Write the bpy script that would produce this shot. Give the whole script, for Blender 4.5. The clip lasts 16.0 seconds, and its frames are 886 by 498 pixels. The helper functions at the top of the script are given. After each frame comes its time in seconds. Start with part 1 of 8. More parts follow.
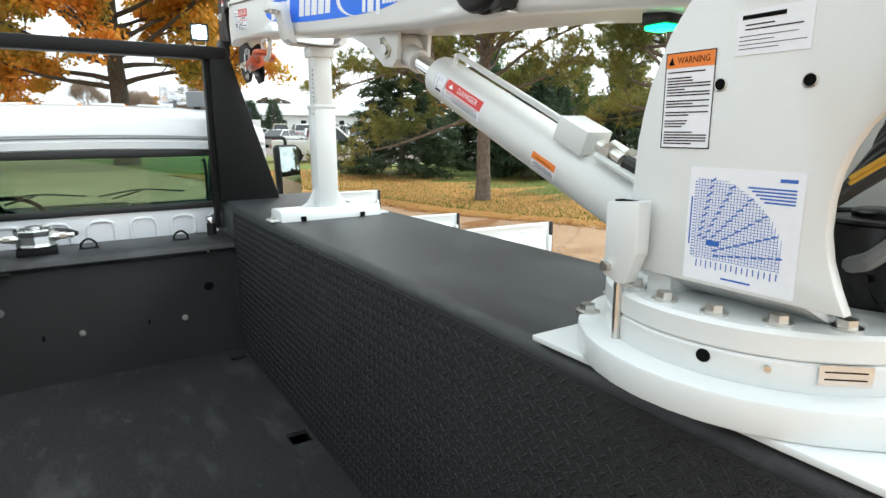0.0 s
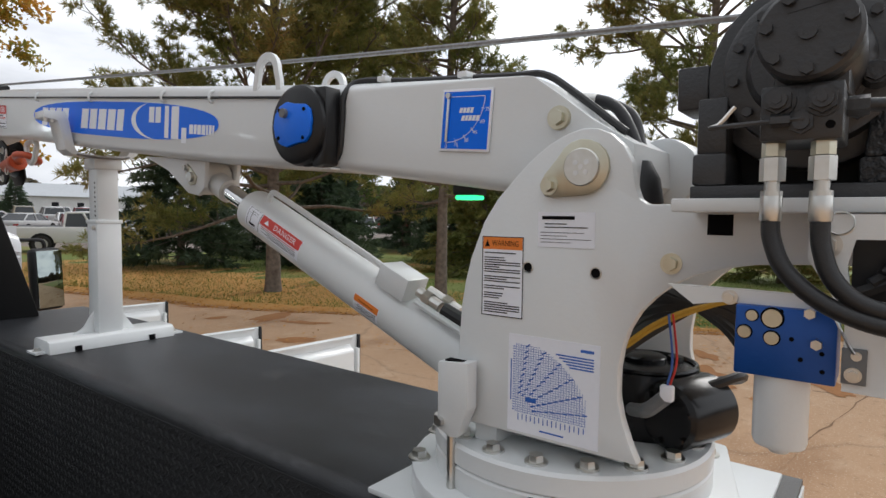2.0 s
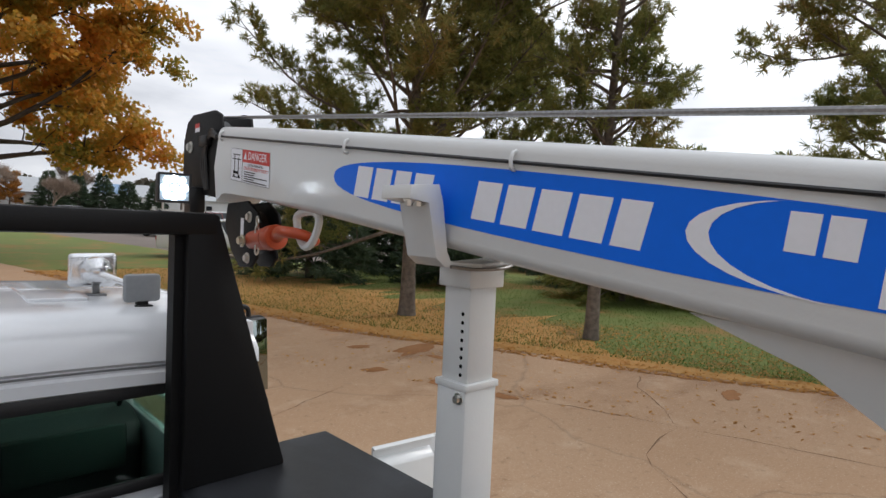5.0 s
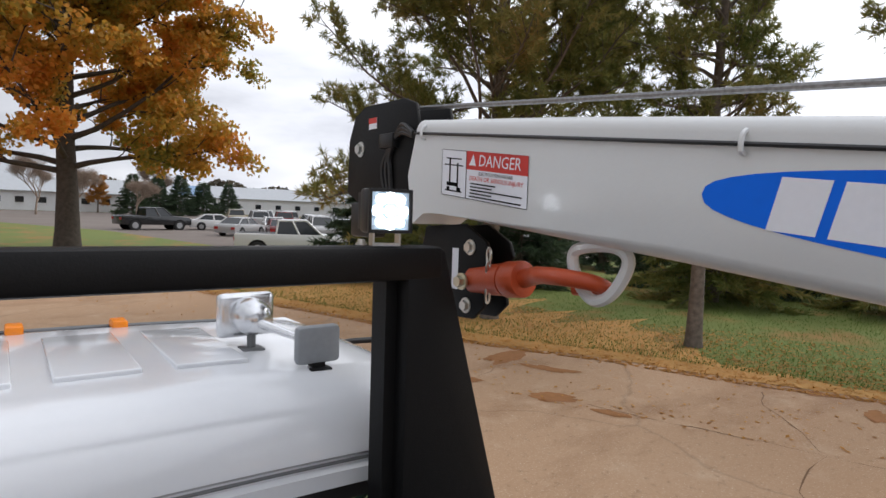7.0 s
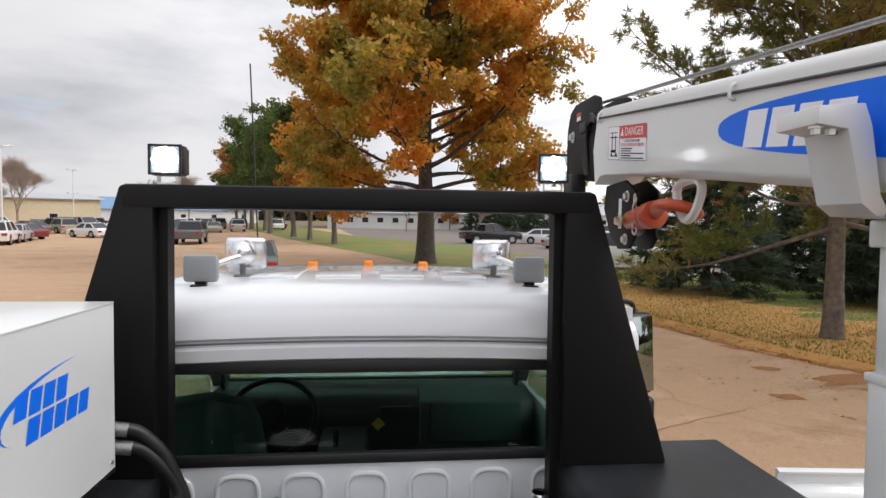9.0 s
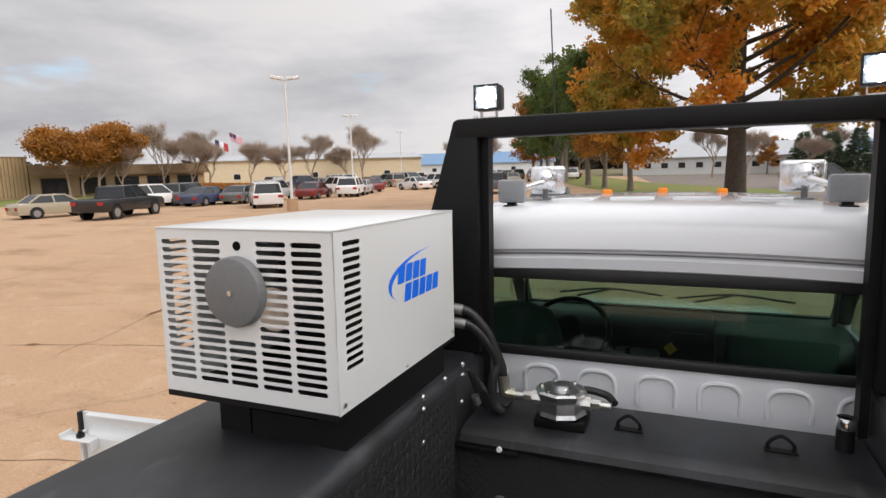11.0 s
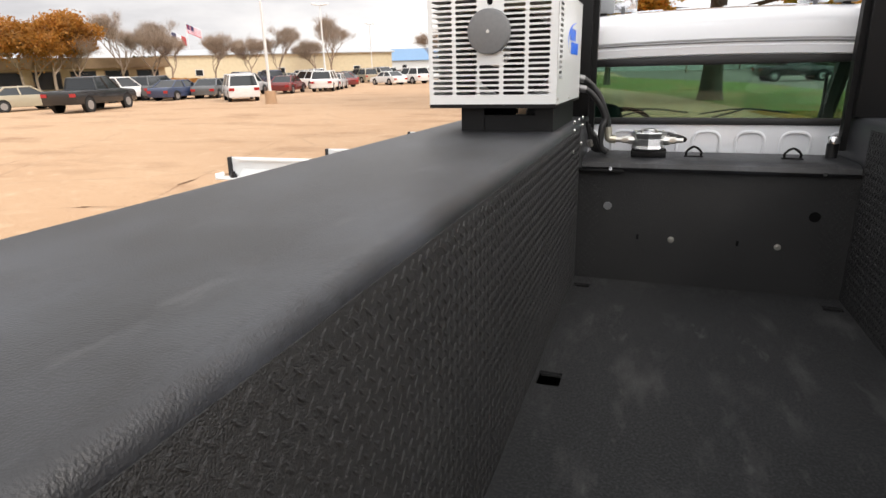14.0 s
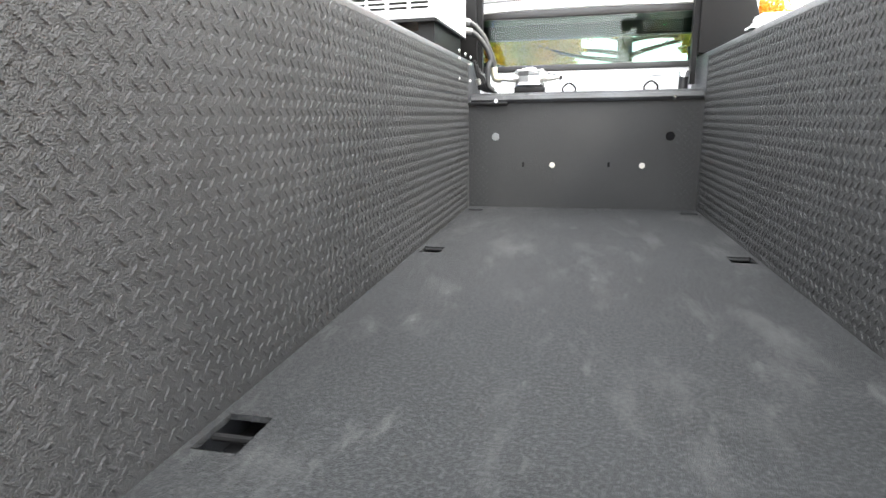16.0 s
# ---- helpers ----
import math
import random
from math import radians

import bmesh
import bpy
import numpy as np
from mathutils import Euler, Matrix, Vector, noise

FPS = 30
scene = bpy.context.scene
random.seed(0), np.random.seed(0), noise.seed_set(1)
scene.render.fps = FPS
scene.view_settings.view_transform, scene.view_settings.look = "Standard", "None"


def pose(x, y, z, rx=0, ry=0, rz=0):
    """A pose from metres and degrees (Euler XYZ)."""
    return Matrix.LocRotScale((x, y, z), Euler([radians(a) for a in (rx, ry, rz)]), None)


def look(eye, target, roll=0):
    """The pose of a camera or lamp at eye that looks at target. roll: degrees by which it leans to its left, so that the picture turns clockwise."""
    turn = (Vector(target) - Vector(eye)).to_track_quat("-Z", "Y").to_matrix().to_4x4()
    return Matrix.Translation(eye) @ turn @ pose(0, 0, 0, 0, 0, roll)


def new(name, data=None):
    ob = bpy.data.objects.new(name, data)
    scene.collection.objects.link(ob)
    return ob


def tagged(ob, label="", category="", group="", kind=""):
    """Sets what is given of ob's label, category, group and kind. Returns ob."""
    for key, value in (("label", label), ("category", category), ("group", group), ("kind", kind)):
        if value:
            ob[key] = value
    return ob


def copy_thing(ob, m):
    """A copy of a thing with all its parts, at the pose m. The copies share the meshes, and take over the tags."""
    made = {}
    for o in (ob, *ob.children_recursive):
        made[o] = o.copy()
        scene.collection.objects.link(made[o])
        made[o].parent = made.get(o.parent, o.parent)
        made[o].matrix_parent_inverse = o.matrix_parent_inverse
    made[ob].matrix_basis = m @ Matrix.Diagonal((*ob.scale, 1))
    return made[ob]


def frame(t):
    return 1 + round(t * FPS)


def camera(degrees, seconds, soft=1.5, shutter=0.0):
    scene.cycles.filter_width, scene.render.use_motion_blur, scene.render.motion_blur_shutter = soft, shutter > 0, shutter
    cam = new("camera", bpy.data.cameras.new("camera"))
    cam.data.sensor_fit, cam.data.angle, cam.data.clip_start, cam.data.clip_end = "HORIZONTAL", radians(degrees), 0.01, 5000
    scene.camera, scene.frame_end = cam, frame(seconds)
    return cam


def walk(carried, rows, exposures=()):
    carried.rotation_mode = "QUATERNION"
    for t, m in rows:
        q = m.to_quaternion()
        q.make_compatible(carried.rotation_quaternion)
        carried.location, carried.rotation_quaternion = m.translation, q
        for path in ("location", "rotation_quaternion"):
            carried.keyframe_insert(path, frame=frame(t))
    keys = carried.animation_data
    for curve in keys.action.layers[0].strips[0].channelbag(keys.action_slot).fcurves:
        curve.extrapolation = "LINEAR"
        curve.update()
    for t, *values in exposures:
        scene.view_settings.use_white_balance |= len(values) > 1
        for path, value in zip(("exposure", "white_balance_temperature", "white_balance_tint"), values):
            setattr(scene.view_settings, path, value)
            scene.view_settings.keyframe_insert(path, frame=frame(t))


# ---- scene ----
cam = camera(74.6, 16.0)
PATH = [
    (0, (-0.107, 1.037, 2.538), (0.943, 2.691, 2.134), -0.2),
    (0.5, (-0.145, 0.987, 2.639), (1.178, 2.463, 2.371), -0.9),
    (1, (-0.176, 0.946, 2.671), (1.264, 2.325, 2.515), -0.5),
    (1.5, (-0.181, 0.958, 2.677), (1.35, 2.239, 2.547), -0.3),
    (2, (-0.189, 1.068, 2.679), (1.406, 2.271, 2.567), 0.7),
    (2.5, (-0.147, 1.28, 2.7), (1.459, 2.467, 2.607), 1.6),
    (2.7, (-0.124, 1.461, 2.705), (1.5, 2.627, 2.663), 1.3),
    (3, (-0.081, 1.649, 2.796), (1.498, 2.874, 2.729), 2.3),
    (3.5, (-0.056, 1.823, 2.899), (1.467, 3.119, 2.834), 3.1),
    (4, (-0.047, 2.129, 2.928), (1.418, 3.488, 2.865), 3.1),
    (4.2, (-0.047, 2.254, 2.949), (1.395, 3.638, 2.881), 2.9),
    (6.3, (-0.009, 3.464, 3.053), (1.289, 4.981, 2.935), 2.4),
    (6.5, (-0.009, 3.528, 3.072), (1.277, 5.054, 2.949), 2.3),
    (7, (-0.05, 3.598, 3.054), (1.161, 5.186, 2.945), 1.8),
    (7.5, (-0.1, 3.45, 3.01), (0.899, 5.178, 2.884), 1.1),
    (8, (-0.01, 3.238, 2.962), (0.655, 5.121, 2.855), 0.3),
    (8.5, (0.06, 3.045, 2.927), (0.439, 5.007, 2.84), 0.3),
    (9, (0.049, 2.828, 2.882), (0.253, 4.816, 2.802), 0.7),
    (9.5, (0.059, 2.675, 2.884), (0.016, 4.671, 2.771), 0.2),
    (10, (0.103, 2.603, 2.888), (-0.242, 4.565, 2.711), -0.4),
    (10.2, (0.097, 2.625, 2.871), (-0.349, 4.565, 2.674), -0.7),
    (12.3, (-0.027, 2.204, 2.732), (-1.038, 3.895, 2.388), 0.1),
    (12.5, (-0.088, 2.102, 2.724), (-1.093, 3.791, 2.351), 0.6),
    (13, (-0.224, 1.882, 2.604), (-1.196, 3.58, 2.192), 0.1),
    (13.5, (-0.264, 1.552, 2.425), (-1.092, 3.303, 1.931), 0.1),
    (14, (-0.280, 1.299, 2.367), (-0.927, 3.102, 1.790), -1.2),
    (14.5, (-0.109, 1.152, 2.166), (-0.707, 2.987, 1.642), -1.9),
    (15, (-0.001, 1.067, 1.993), (-0.603, 2.916, 1.533), -2.2),
    (15.5, (0.001, 1.079, 1.827), (-0.608, 2.928, 1.367), -2.0),
    (16, (-0.021, 1.02, 1.807), (-0.456, 2.922, 1.367), -0.9),
]
TRUCK = pose(0, 0, 0, -0.945) @ pose(0, 0, -0.3)
walk(cam, [(t, TRUCK @ look(eye, target, roll)) for t, eye, target, roll in PATH],
     [(0, 1.05, 6250, 1), (0.5, 0.62, 6250, 3), (1.0, 0.28, 6350, 7), (1.5, 0.05, 6350, 9), (2.5, -0.12, 6350, 10), (4, -0.18, 6350, 10), (7, -0.08, 6300, 12), (8.5, 0.2, 6500, 12), (10, 0.2, 6550, 13), (12.5, 0.15, 6950, 13),
      (13.5, 0.3, 6950, 13), (14, 0.75, 6900, 12), (14.5, 1.15, 6550, 10), (15, 1.25, 6450, 10), (15.5, 2.2, 6550, 8), (16, 3.15, 6600, 8)])

# ---- sky and light ----
world = bpy.data.worlds.new("sky")
scene.world = world
world.use_nodes = True
wn, wl = world.node_tree.nodes, world.node_tree.links
wn.clear()
sky = wn.new("ShaderNodeTexSky")
sky.sky_type, sky.sun_disc = "NISHITA", False
sky.sun_elevation, sky.sun_rotation = radians(39), radians(100)
coord = wn.new("ShaderNodeTexCoord")
stretch = wn.new("ShaderNodeMapping")
stretch.inputs["Scale"].default_value = (1.0, 1.0, 3.4)
clouds = wn.new("ShaderNodeTexNoise")
clouds.inputs["Scale"].default_value, clouds.inputs["Detail"].default_value = 2.6, 7
clouds.inputs["Roughness"].default_value = 0.55
tone = wn.new("ShaderNodeValToRGB")
for pos, col in ((0.30, (0.58, 0.60, 0.65, 1)), (0.46, (0.80, 0.82, 0.86, 1)), (0.58, (0.96, 0.975, 1.0, 1)), (0.72, (1, 1, 1, 1))):
    e = tone.color_ramp.elements.new(pos)
    e.color = col
tone.color_ramp.elements.remove(tone.color_ramp.elements[0])
tone.color_ramp.elements.remove(tone.color_ramp.elements[-1])
gap = wn.new("ShaderNodeValToRGB")
gap.color_ramp.elements[0].position, gap.color_ramp.elements[1].position = 0.27, 0.36
holes = wn.new("ShaderNodeTexNoise")
holes.inputs["Scale"].default_value, holes.inputs["Detail"].default_value = 3.3, 4
bg_sky, bg_cloud, mix_bg, out_w = (wn.new("ShaderNodeBackground"), wn.new("ShaderNodeBackground"),
                                   wn.new("ShaderNodeMixShader"), wn.new("ShaderNodeOutputWorld"))
bg_sky.inputs["Strength"].default_value, bg_cloud.inputs["Strength"].default_value = 0.13, 1.0
wl.new(coord.outputs["Generated"], stretch.inputs["Vector"])
wl.new(stretch.outputs["Vector"], clouds.inputs["Vector"])
wl.new(stretch.outputs["Vector"], holes.inputs["Vector"])
wl.new(clouds.outputs["Fac"], tone.inputs["Fac"])
wl.new(holes.outputs["Fac"], gap.inputs["Fac"])
wl.new(sky.outputs["Color"], bg_sky.inputs["Color"])
wl.new(tone.outputs["Color"], bg_cloud.inputs["Color"])
# the cover is thinner and brighter towards the veiled sun
side, thin = wn.new("ShaderNodeVectorMath"), wn.new("ShaderNodeMapRange")
side.operation = "DOT_PRODUCT"
side.inputs[1].default_value = Vector((18, -3, 15)).normalized()
thin.interpolation_type = "SMOOTHSTEP"
thin.inputs["From Min"].default_value, thin.inputs["From Max"].default_value = -0.6, 1.0
thin.inputs["To Min"].default_value, thin.inputs["To Max"].default_value = 0.64, 1.6
wl.new(coord.outputs["Generated"], side.inputs[0])
wl.new(side.outputs["Value"], thin.inputs["Value"])
wl.new(thin.outputs["Result"], bg_cloud.inputs["Strength"])
wl.new(gap.outputs["Color"], mix_bg.inputs["Fac"])
wl.new(bg_sky.outputs["Background"], mix_bg.inputs[1])
wl.new(bg_cloud.outputs["Background"], mix_bg.inputs[2])
wl.new(mix_bg.outputs["Shader"], out_w.inputs["Surface"])
sun = new("sun", bpy.data.lights.new("sun", "SUN"))
sun.data.energy, sun.data.angle, sun.data.color = 1.5, radians(25), (1.0, 0.96, 0.91)
sun.matrix_world = look((18, -3, 15), (0, 0, 0))


# ---- materials ----
def material(name, colour, rough=0.5, metal=0.0, grain=0.0, scale=30.0, stain=0.0, stain_scale=2.0, bump=0.0, bump_scale=60.0,
             dark=None, coat=0.0, spread=0.0, detail=5, deep=0.006, spec=0.5):
    """A surface with grain and stains at two scales, a fine relief, and a spread of tone from piece to piece."""
    m = bpy.data.materials.new(name)
    m.use_nodes = True
    n, l = m.node_tree.nodes, m.node_tree.links
    p = n["Principled BSDF"]
    p.inputs["Roughness"].default_value, p.inputs["Metallic"].default_value = rough, metal
    p.inputs["Coat Weight"].default_value = coat
    p.inputs["Specular IOR Level"].default_value = spec
    p.inputs["Coat Roughness"].default_value = 0.08
    tc = n.new("ShaderNodeTexCoord")
    last = n.new("ShaderNodeRGB")
    last.outputs[0].default_value = (*colour, 1)
    last = last.outputs[0]
    for amount, sc, seed in ((grain, scale, 0.0), (stain, stain_scale, 7.3)):
        if amount:
            t = n.new("ShaderNodeTexNoise")
            t.noise_dimensions = "4D"
            t.inputs["W"].default_value = seed
            t.inputs["Scale"].default_value, t.inputs["Detail"].default_value = sc, detail
            l.new(tc.outputs["Object"], t.inputs["Vector"])
            r = n.new("ShaderNodeMapRange")
            r.inputs["From Min"].default_value, r.inputs["From Max"].default_value = 0.3, 0.7
            l.new(t.outputs["Fac"], r.inputs["Value"])
            x = n.new("ShaderNodeMix")
            x.data_type, x.blend_type = "RGBA", "MIX"
            mul = n.new("ShaderNodeMath")
            mul.operation = "MULTIPLY"
            mul.inputs[1].default_value = amount
            l.new(r.outputs["Result"], mul.inputs[0])
            l.new(mul.outputs[0], x.inputs["Factor"])
            l.new(last, x.inputs["A"])
            x.inputs["B"].default_value = (*(dark or [c * 0.45 for c in colour]), 1)
            last = x.outputs["Result"]
            if seed:
                rr = n.new("ShaderNodeMapRange")
                rr.inputs["To Min"].default_value, rr.inputs["To Max"].default_value = rough, min(1, rough + 0.25 * amount)
                l.new(t.outputs["Fac"], rr.inputs["Value"])
                l.new(rr.outputs["Result"], p.inputs["Roughness"])
    if spread:
        o, h = n.new("ShaderNodeObjectInfo"), n.new("ShaderNodeHueSaturation")
        r = n.new("ShaderNodeMapRange")
        r.inputs["To Min"].default_value, r.inputs["To Max"].default_value = 1 - spread, 1 + spread
        l.new(o.outputs["Random"], r.inputs["Value"])
        l.new(r.outputs["Result"], h.inputs["Value"])
        l.new(last, h.inputs["Color"])
        last = h.outputs["Color"]
    l.new(last, p.inputs["Base Color"])
    if bump:
        t, b = n.new("ShaderNodeTexNoise"), n.new("ShaderNodeBump")
        t.inputs["Scale"].default_value, t.inputs["Detail"].default_value = bump_scale, 4
        b.inputs["Strength"].default_value, b.inputs["Distance"].default_value = bump, deep
        l.new(tc.outputs["Object"], t.inputs["Vector"])
        l.new(t.outputs["Fac"], b.inputs["Height"])
        l.new(b.outputs["Normal"], p.inputs["Normal"])
    return m


def leafy(name, hues, rough=0.6, clump=0.45, share=0.55):
    """Foliage: the tone runs from leaf to leaf between the given colours."""
    m = bpy.data.materials.new(name)
    m.use_nodes = True
    n, l = m.node_tree.nodes, m.node_tree.links
    p = n["Principled BSDF"]
    p.inputs["Roughness"].default_value = rough
    g, r = n.new("ShaderNodeNewGeometry"), n.new("ShaderNodeValToRGB")
    r.color_ramp.elements.remove(r.color_ramp.elements[1])
    r.color_ramp.elements[0].color = (*hues[0], 1)
    for i, c in enumerate(hues[1:]):
        e = r.color_ramp.elements.new((i + 1) / (len(hues) - 1))
        e.color = (*c, 1)
    tc, t, ad = n.new("ShaderNodeTexCoord"), n.new("ShaderNodeTexNoise"), n.new("ShaderNodeMix")
    t.inputs["Scale"].default_value = clump
    mr = n.new("ShaderNodeMapRange")
    mr.inputs["From Min"].default_value, mr.inputs["From Max"].default_value = 0.3, 0.7
    ad.inputs["Factor"].default_value = share
    l.new(tc.outputs["Object"], t.inputs["Vector"])
    l.new(t.outputs["Fac"], mr.inputs["Value"])
    l.new(g.outputs["Random Per Island"], ad.inputs["A"])
    l.new(mr.outputs["Result"], ad.inputs["B"])
    l.new(ad.outputs["Result"], r.inputs["Fac"])
    l.new(r.outputs["Color"], p.inputs["Base Color"])
    tr, mx = n.new("ShaderNodeBsdfTranslucent"), n.new("ShaderNodeMixShader")
    mx.inputs["Fac"].default_value = 0.5
    l.new(r.outputs["Color"], tr.inputs["Color"])
    l.new(p.outputs["BSDF"], mx.inputs[1])
    l.new(tr.outputs["BSDF"], mx.inputs[2])
    l.new(mx.outputs["Shader"], n["Material Output"].inputs["Surface"])
    return m


def glow(name, colour, strength):
    m = bpy.data.materials.new(name)
    m.use_nodes = True
    p = m.node_tree.nodes["Principled BSDF"]
    p.inputs["Base Color"].default_value = (*colour, 1)
    p.inputs["Emission Color"].default_value, p.inputs["Emission Strength"].default_value = (*colour, 1), strength
    return m


def glass(name, tint=(0.8, 0.9, 0.85), alpha=0.25):
    m = bpy.data.materials.new(name)
    m.use_nodes = True
    n, l = m.node_tree.nodes, m.node_tree.links
    p = n["Principled BSDF"]
    p.inputs["Base Color"].default_value, p.inputs["Roughness"].default_value = (*tint, 1), 0.02
    p.inputs["Transmission Weight"].default_value, p.inputs["IOR"].default_value = 1.0, 1.45
    t, mx, f = n.new("ShaderNodeBsdfTransparent"), n.new("ShaderNodeMixShader"), n.new("ShaderNodeLayerWeight")
    pw, ma = n.new("ShaderNodeMath"), n.new("ShaderNodeMath")
    pw.operation, ma.operation = "POWER", "MULTIPLY_ADD"
    pw.inputs[1].default_value, ma.inputs[1].default_value, ma.inputs[2].default_value = 4.0, 0.8, 0.03
    g = n.new("ShaderNodeBsdfGlossy")
    g.inputs["Roughness"].default_value = 0.01
    t.inputs["Color"].default_value = (*tint, 1)
    l.new(f.outputs["Facing"], pw.inputs[0])
    l.new(pw.outputs[0], ma.inputs[0])
    l.new(ma.outputs[0], mx.inputs["Fac"])
    l.new(t.outputs["BSDF"], mx.inputs[1])
    l.new(g.outputs["BSDF"], mx.inputs[2])
    l.new(mx.outputs["Shader"], n["Material Output"].inputs["Surface"])
    return m


LINER = material("spray_liner", (0.011, 0.0115, 0.0125), 0.5, spec=0.32, grain=0.7, scale=230, detail=3, stain=0.25, stain_scale=3.0, bump=0.75, bump_scale=330, dark=(0.044, 0.044, 0.045), deep=0.009)
LINER_SMOOTH = material("liner_top", (0.007, 0.0075, 0.009), 0.40, spec=0.6, grain=0.4, scale=220, stain=0.3, stain_scale=2.5, bump=0.35, bump_scale=300, dark=(0.016, 0.016, 0.018), deep=0.004)
def scuffs_and_sheen(m, colour, scale, lo, hi, amount, stretch=(1, 1, 1), seed=0.0):
    """Adds patches with edges of their own to a material: wear, stains, or sheen put into the colour."""
    n, l = m.node_tree.nodes, m.node_tree.links
    p = n["Principled BSDF"]
    last = p.inputs["Base Color"].links[0].from_socket
    tc, mp, t, r, x, mu = (n.new("ShaderNodeTexCoord"), n.new("ShaderNodeMapping"), n.new("ShaderNodeTexNoise"), n.new("ShaderNodeMapRange"), n.new("ShaderNodeMix"), n.new("ShaderNodeMath"))
    mp.inputs["Scale"].default_value, mp.inputs["Location"].default_value = stretch, (seed, seed * 0.7, 0)
    t.inputs["Scale"].default_value, t.inputs["Detail"].default_value, t.inputs["Roughness"].default_value = scale, 8, 0.62
    r.inputs["From Min"].default_value, r.inputs["From Max"].default_value = lo, hi
    mu.operation = "MULTIPLY"
    mu.inputs[1].default_value = amount
    x.data_type = "RGBA"
    l.new(tc.outputs["Object"], mp.inputs["Vector"])
    l.new(mp.outputs["Vector"], t.inputs["Vector"])
    l.new(t.outputs["Fac"], r.inputs["Value"])
    l.new(r.outputs["Result"], mu.inputs[0])
    l.new(mu.outputs[0], x.inputs["Factor"])
    l.new(last, x.inputs["A"])
    x.inputs["B"].default_value = (*colour, 1)
    l.new(x.outputs["Result"], p.inputs["Base Color"])
    return m


BEDFLOOR = material("bed_floor", (0.008, 0.0085, 0.0095), 0.7, spec=0.25, grain=0.3, scale=160, stain=0.5, stain_scale=3.2, bump=0.8, bump_scale=300, dark=(0.026, 0.027, 0.029), deep=0.008)
scuffs_and_sheen(BEDFLOOR, (0.12, 0.12, 0.118), 4.0, 0.54, 0.82, 0.5, (1.8, 0.6, 1), 3.1)
scuffs_and_sheen(BEDFLOOR, (0.16, 0.16, 0.155), 8.5, 0.60, 0.84, 0.45, (2.2, 0.8, 1), 8.4)
scuffs_and_sheen(BEDFLOOR, (0.055, 0.057, 0.058), 110.0, 0.46, 0.66, 0.6, (1, 1, 1), 2.0)
# broad blue-grey patches paint the sky's sheen into the colour, mixed with chalky smears
scuffs_and_sheen(LINER_SMOOTH, (0.045, 0.050, 0.060), 2.1, 0.46, 0.72, 0.75, (1.6, 0.8, 1), 1.3)
scuffs_and_sheen(LINER_SMOOTH, (0.11, 0.11, 0.115), 6.5, 0.60, 0.80, 0.6, (2.0, 0.7, 1), 4.7)
scuffs_and_sheen(LINER_SMOOTH, (0.004, 0.004, 0.005), 60.0, 0.55, 0.66, 0.5, (2.0, 1, 1), 6.1)
BLACK = material("black_paint", (0.005, 0.005, 0.0055), 0.5, spec=0.2, grain=0.3, scale=120, stain=0.2, stain_scale=6, bump=0.12, bump_scale=300, dark=(0.010, 0.010, 0.010))
BLACKPLAST = material("black_plastic", (0.008, 0.008, 0.009), 0.4, grain=0.2, scale=90, dark=(0.02, 0.02, 0.02), spec=0.4)
RUBBER = material("rubber", (0.012, 0.012, 0.013), 0.45, grain=0.3, scale=140, bump=0.1, bump_scale=500, dark=(0.03, 0.03, 0.03))
WHITE = material("white_paint", (0.71, 0.73, 0.73), 0.3, grain=0.06, scale=60, stain=0.10, stain_scale=2.5, bump=0.05, bump_scale=170, coat=0.3, dark=(0.55, 0.55, 0.56))
CABWHITE = material("cab_paint", (0.78, 0.80, 0.83), 0.16, grain=0.05, scale=50, stain=0.12, stain_scale=2, coat=0.7, dark=(0.6, 0.6, 0.62))
STEEL = material("zinc_steel", (0.72, 0.72, 0.70), 0.28, 1.0, grain=0.3, scale=60, stain=0.3, stain_scale=20, dark=(0.4, 0.37, 0.3))
YZINC = material("yellow_zinc", (0.66, 0.66, 0.56), 0.30, 1.0, grain=0.4, scale=50, stain=0.4, stain_scale=25, dark=(0.52, 0.44, 0.30))
CHROME = material("chrome", (0.82, 0.82, 0.83), 0.10, 1.0, grain=0.1, scale=90)
ALU = material("cast_aluminium", (0.76, 0.77, 0.78), 0.3, 1.0, grain=0.3, scale=90, bump=0.15, bump_scale=200, dark=(0.4, 0.4, 0.41))
WINCHROUGH = material("winch_casting", (0.016, 0.017, 0.019), 0.3, grain=0.4, scale=60, bump=0.9, bump_scale=90, dark=(0.03, 0.03, 0.032), deep=0.01)
WINCHGREY = material("winch_enamel", (0.034, 0.035, 0.037), 0.32, grain=0.3, scale=70, stain=0.2, stain_scale=12, bump=0.18, bump_scale=210, dark=(0.03, 0.03, 0.032))
BLUE = material("blue_vinyl", (0.004, 0.16, 0.88), 0.4, spec=0.2, grain=0.12, scale=40, dark=(0.004, 0.10, 0.55))
BLUEANOD = material("blue_anodised", (0.012, 0.085, 0.36), 0.34, 0.35, grain=0.2, scale=80, bump=0.06, bump_scale=300, dark=(0.008, 0.05, 0.24))
BLUEPLAST = material("blue_plastic", (0.004, 0.16, 0.85), 0.3, spec=0.35, grain=0.1, scale=60)
DECAL = material("decal_white", (0.84, 0.86, 0.92), 0.35, grain=0.06, scale=90)
RED = material("decal_red", (0.62, 0.035, 0.025), 0.4, grain=0.1, scale=80)
ORANGE = material("decal_orange", (0.80, 0.22, 0.03), 0.4, grain=0.1, scale=80)
# black for print, and painted as the shade inside holes, slots and notches
INKSHADE = material("ink_and_hole_shade", (0.004, 0.004, 0.0045), 0.8, spec=0.08)
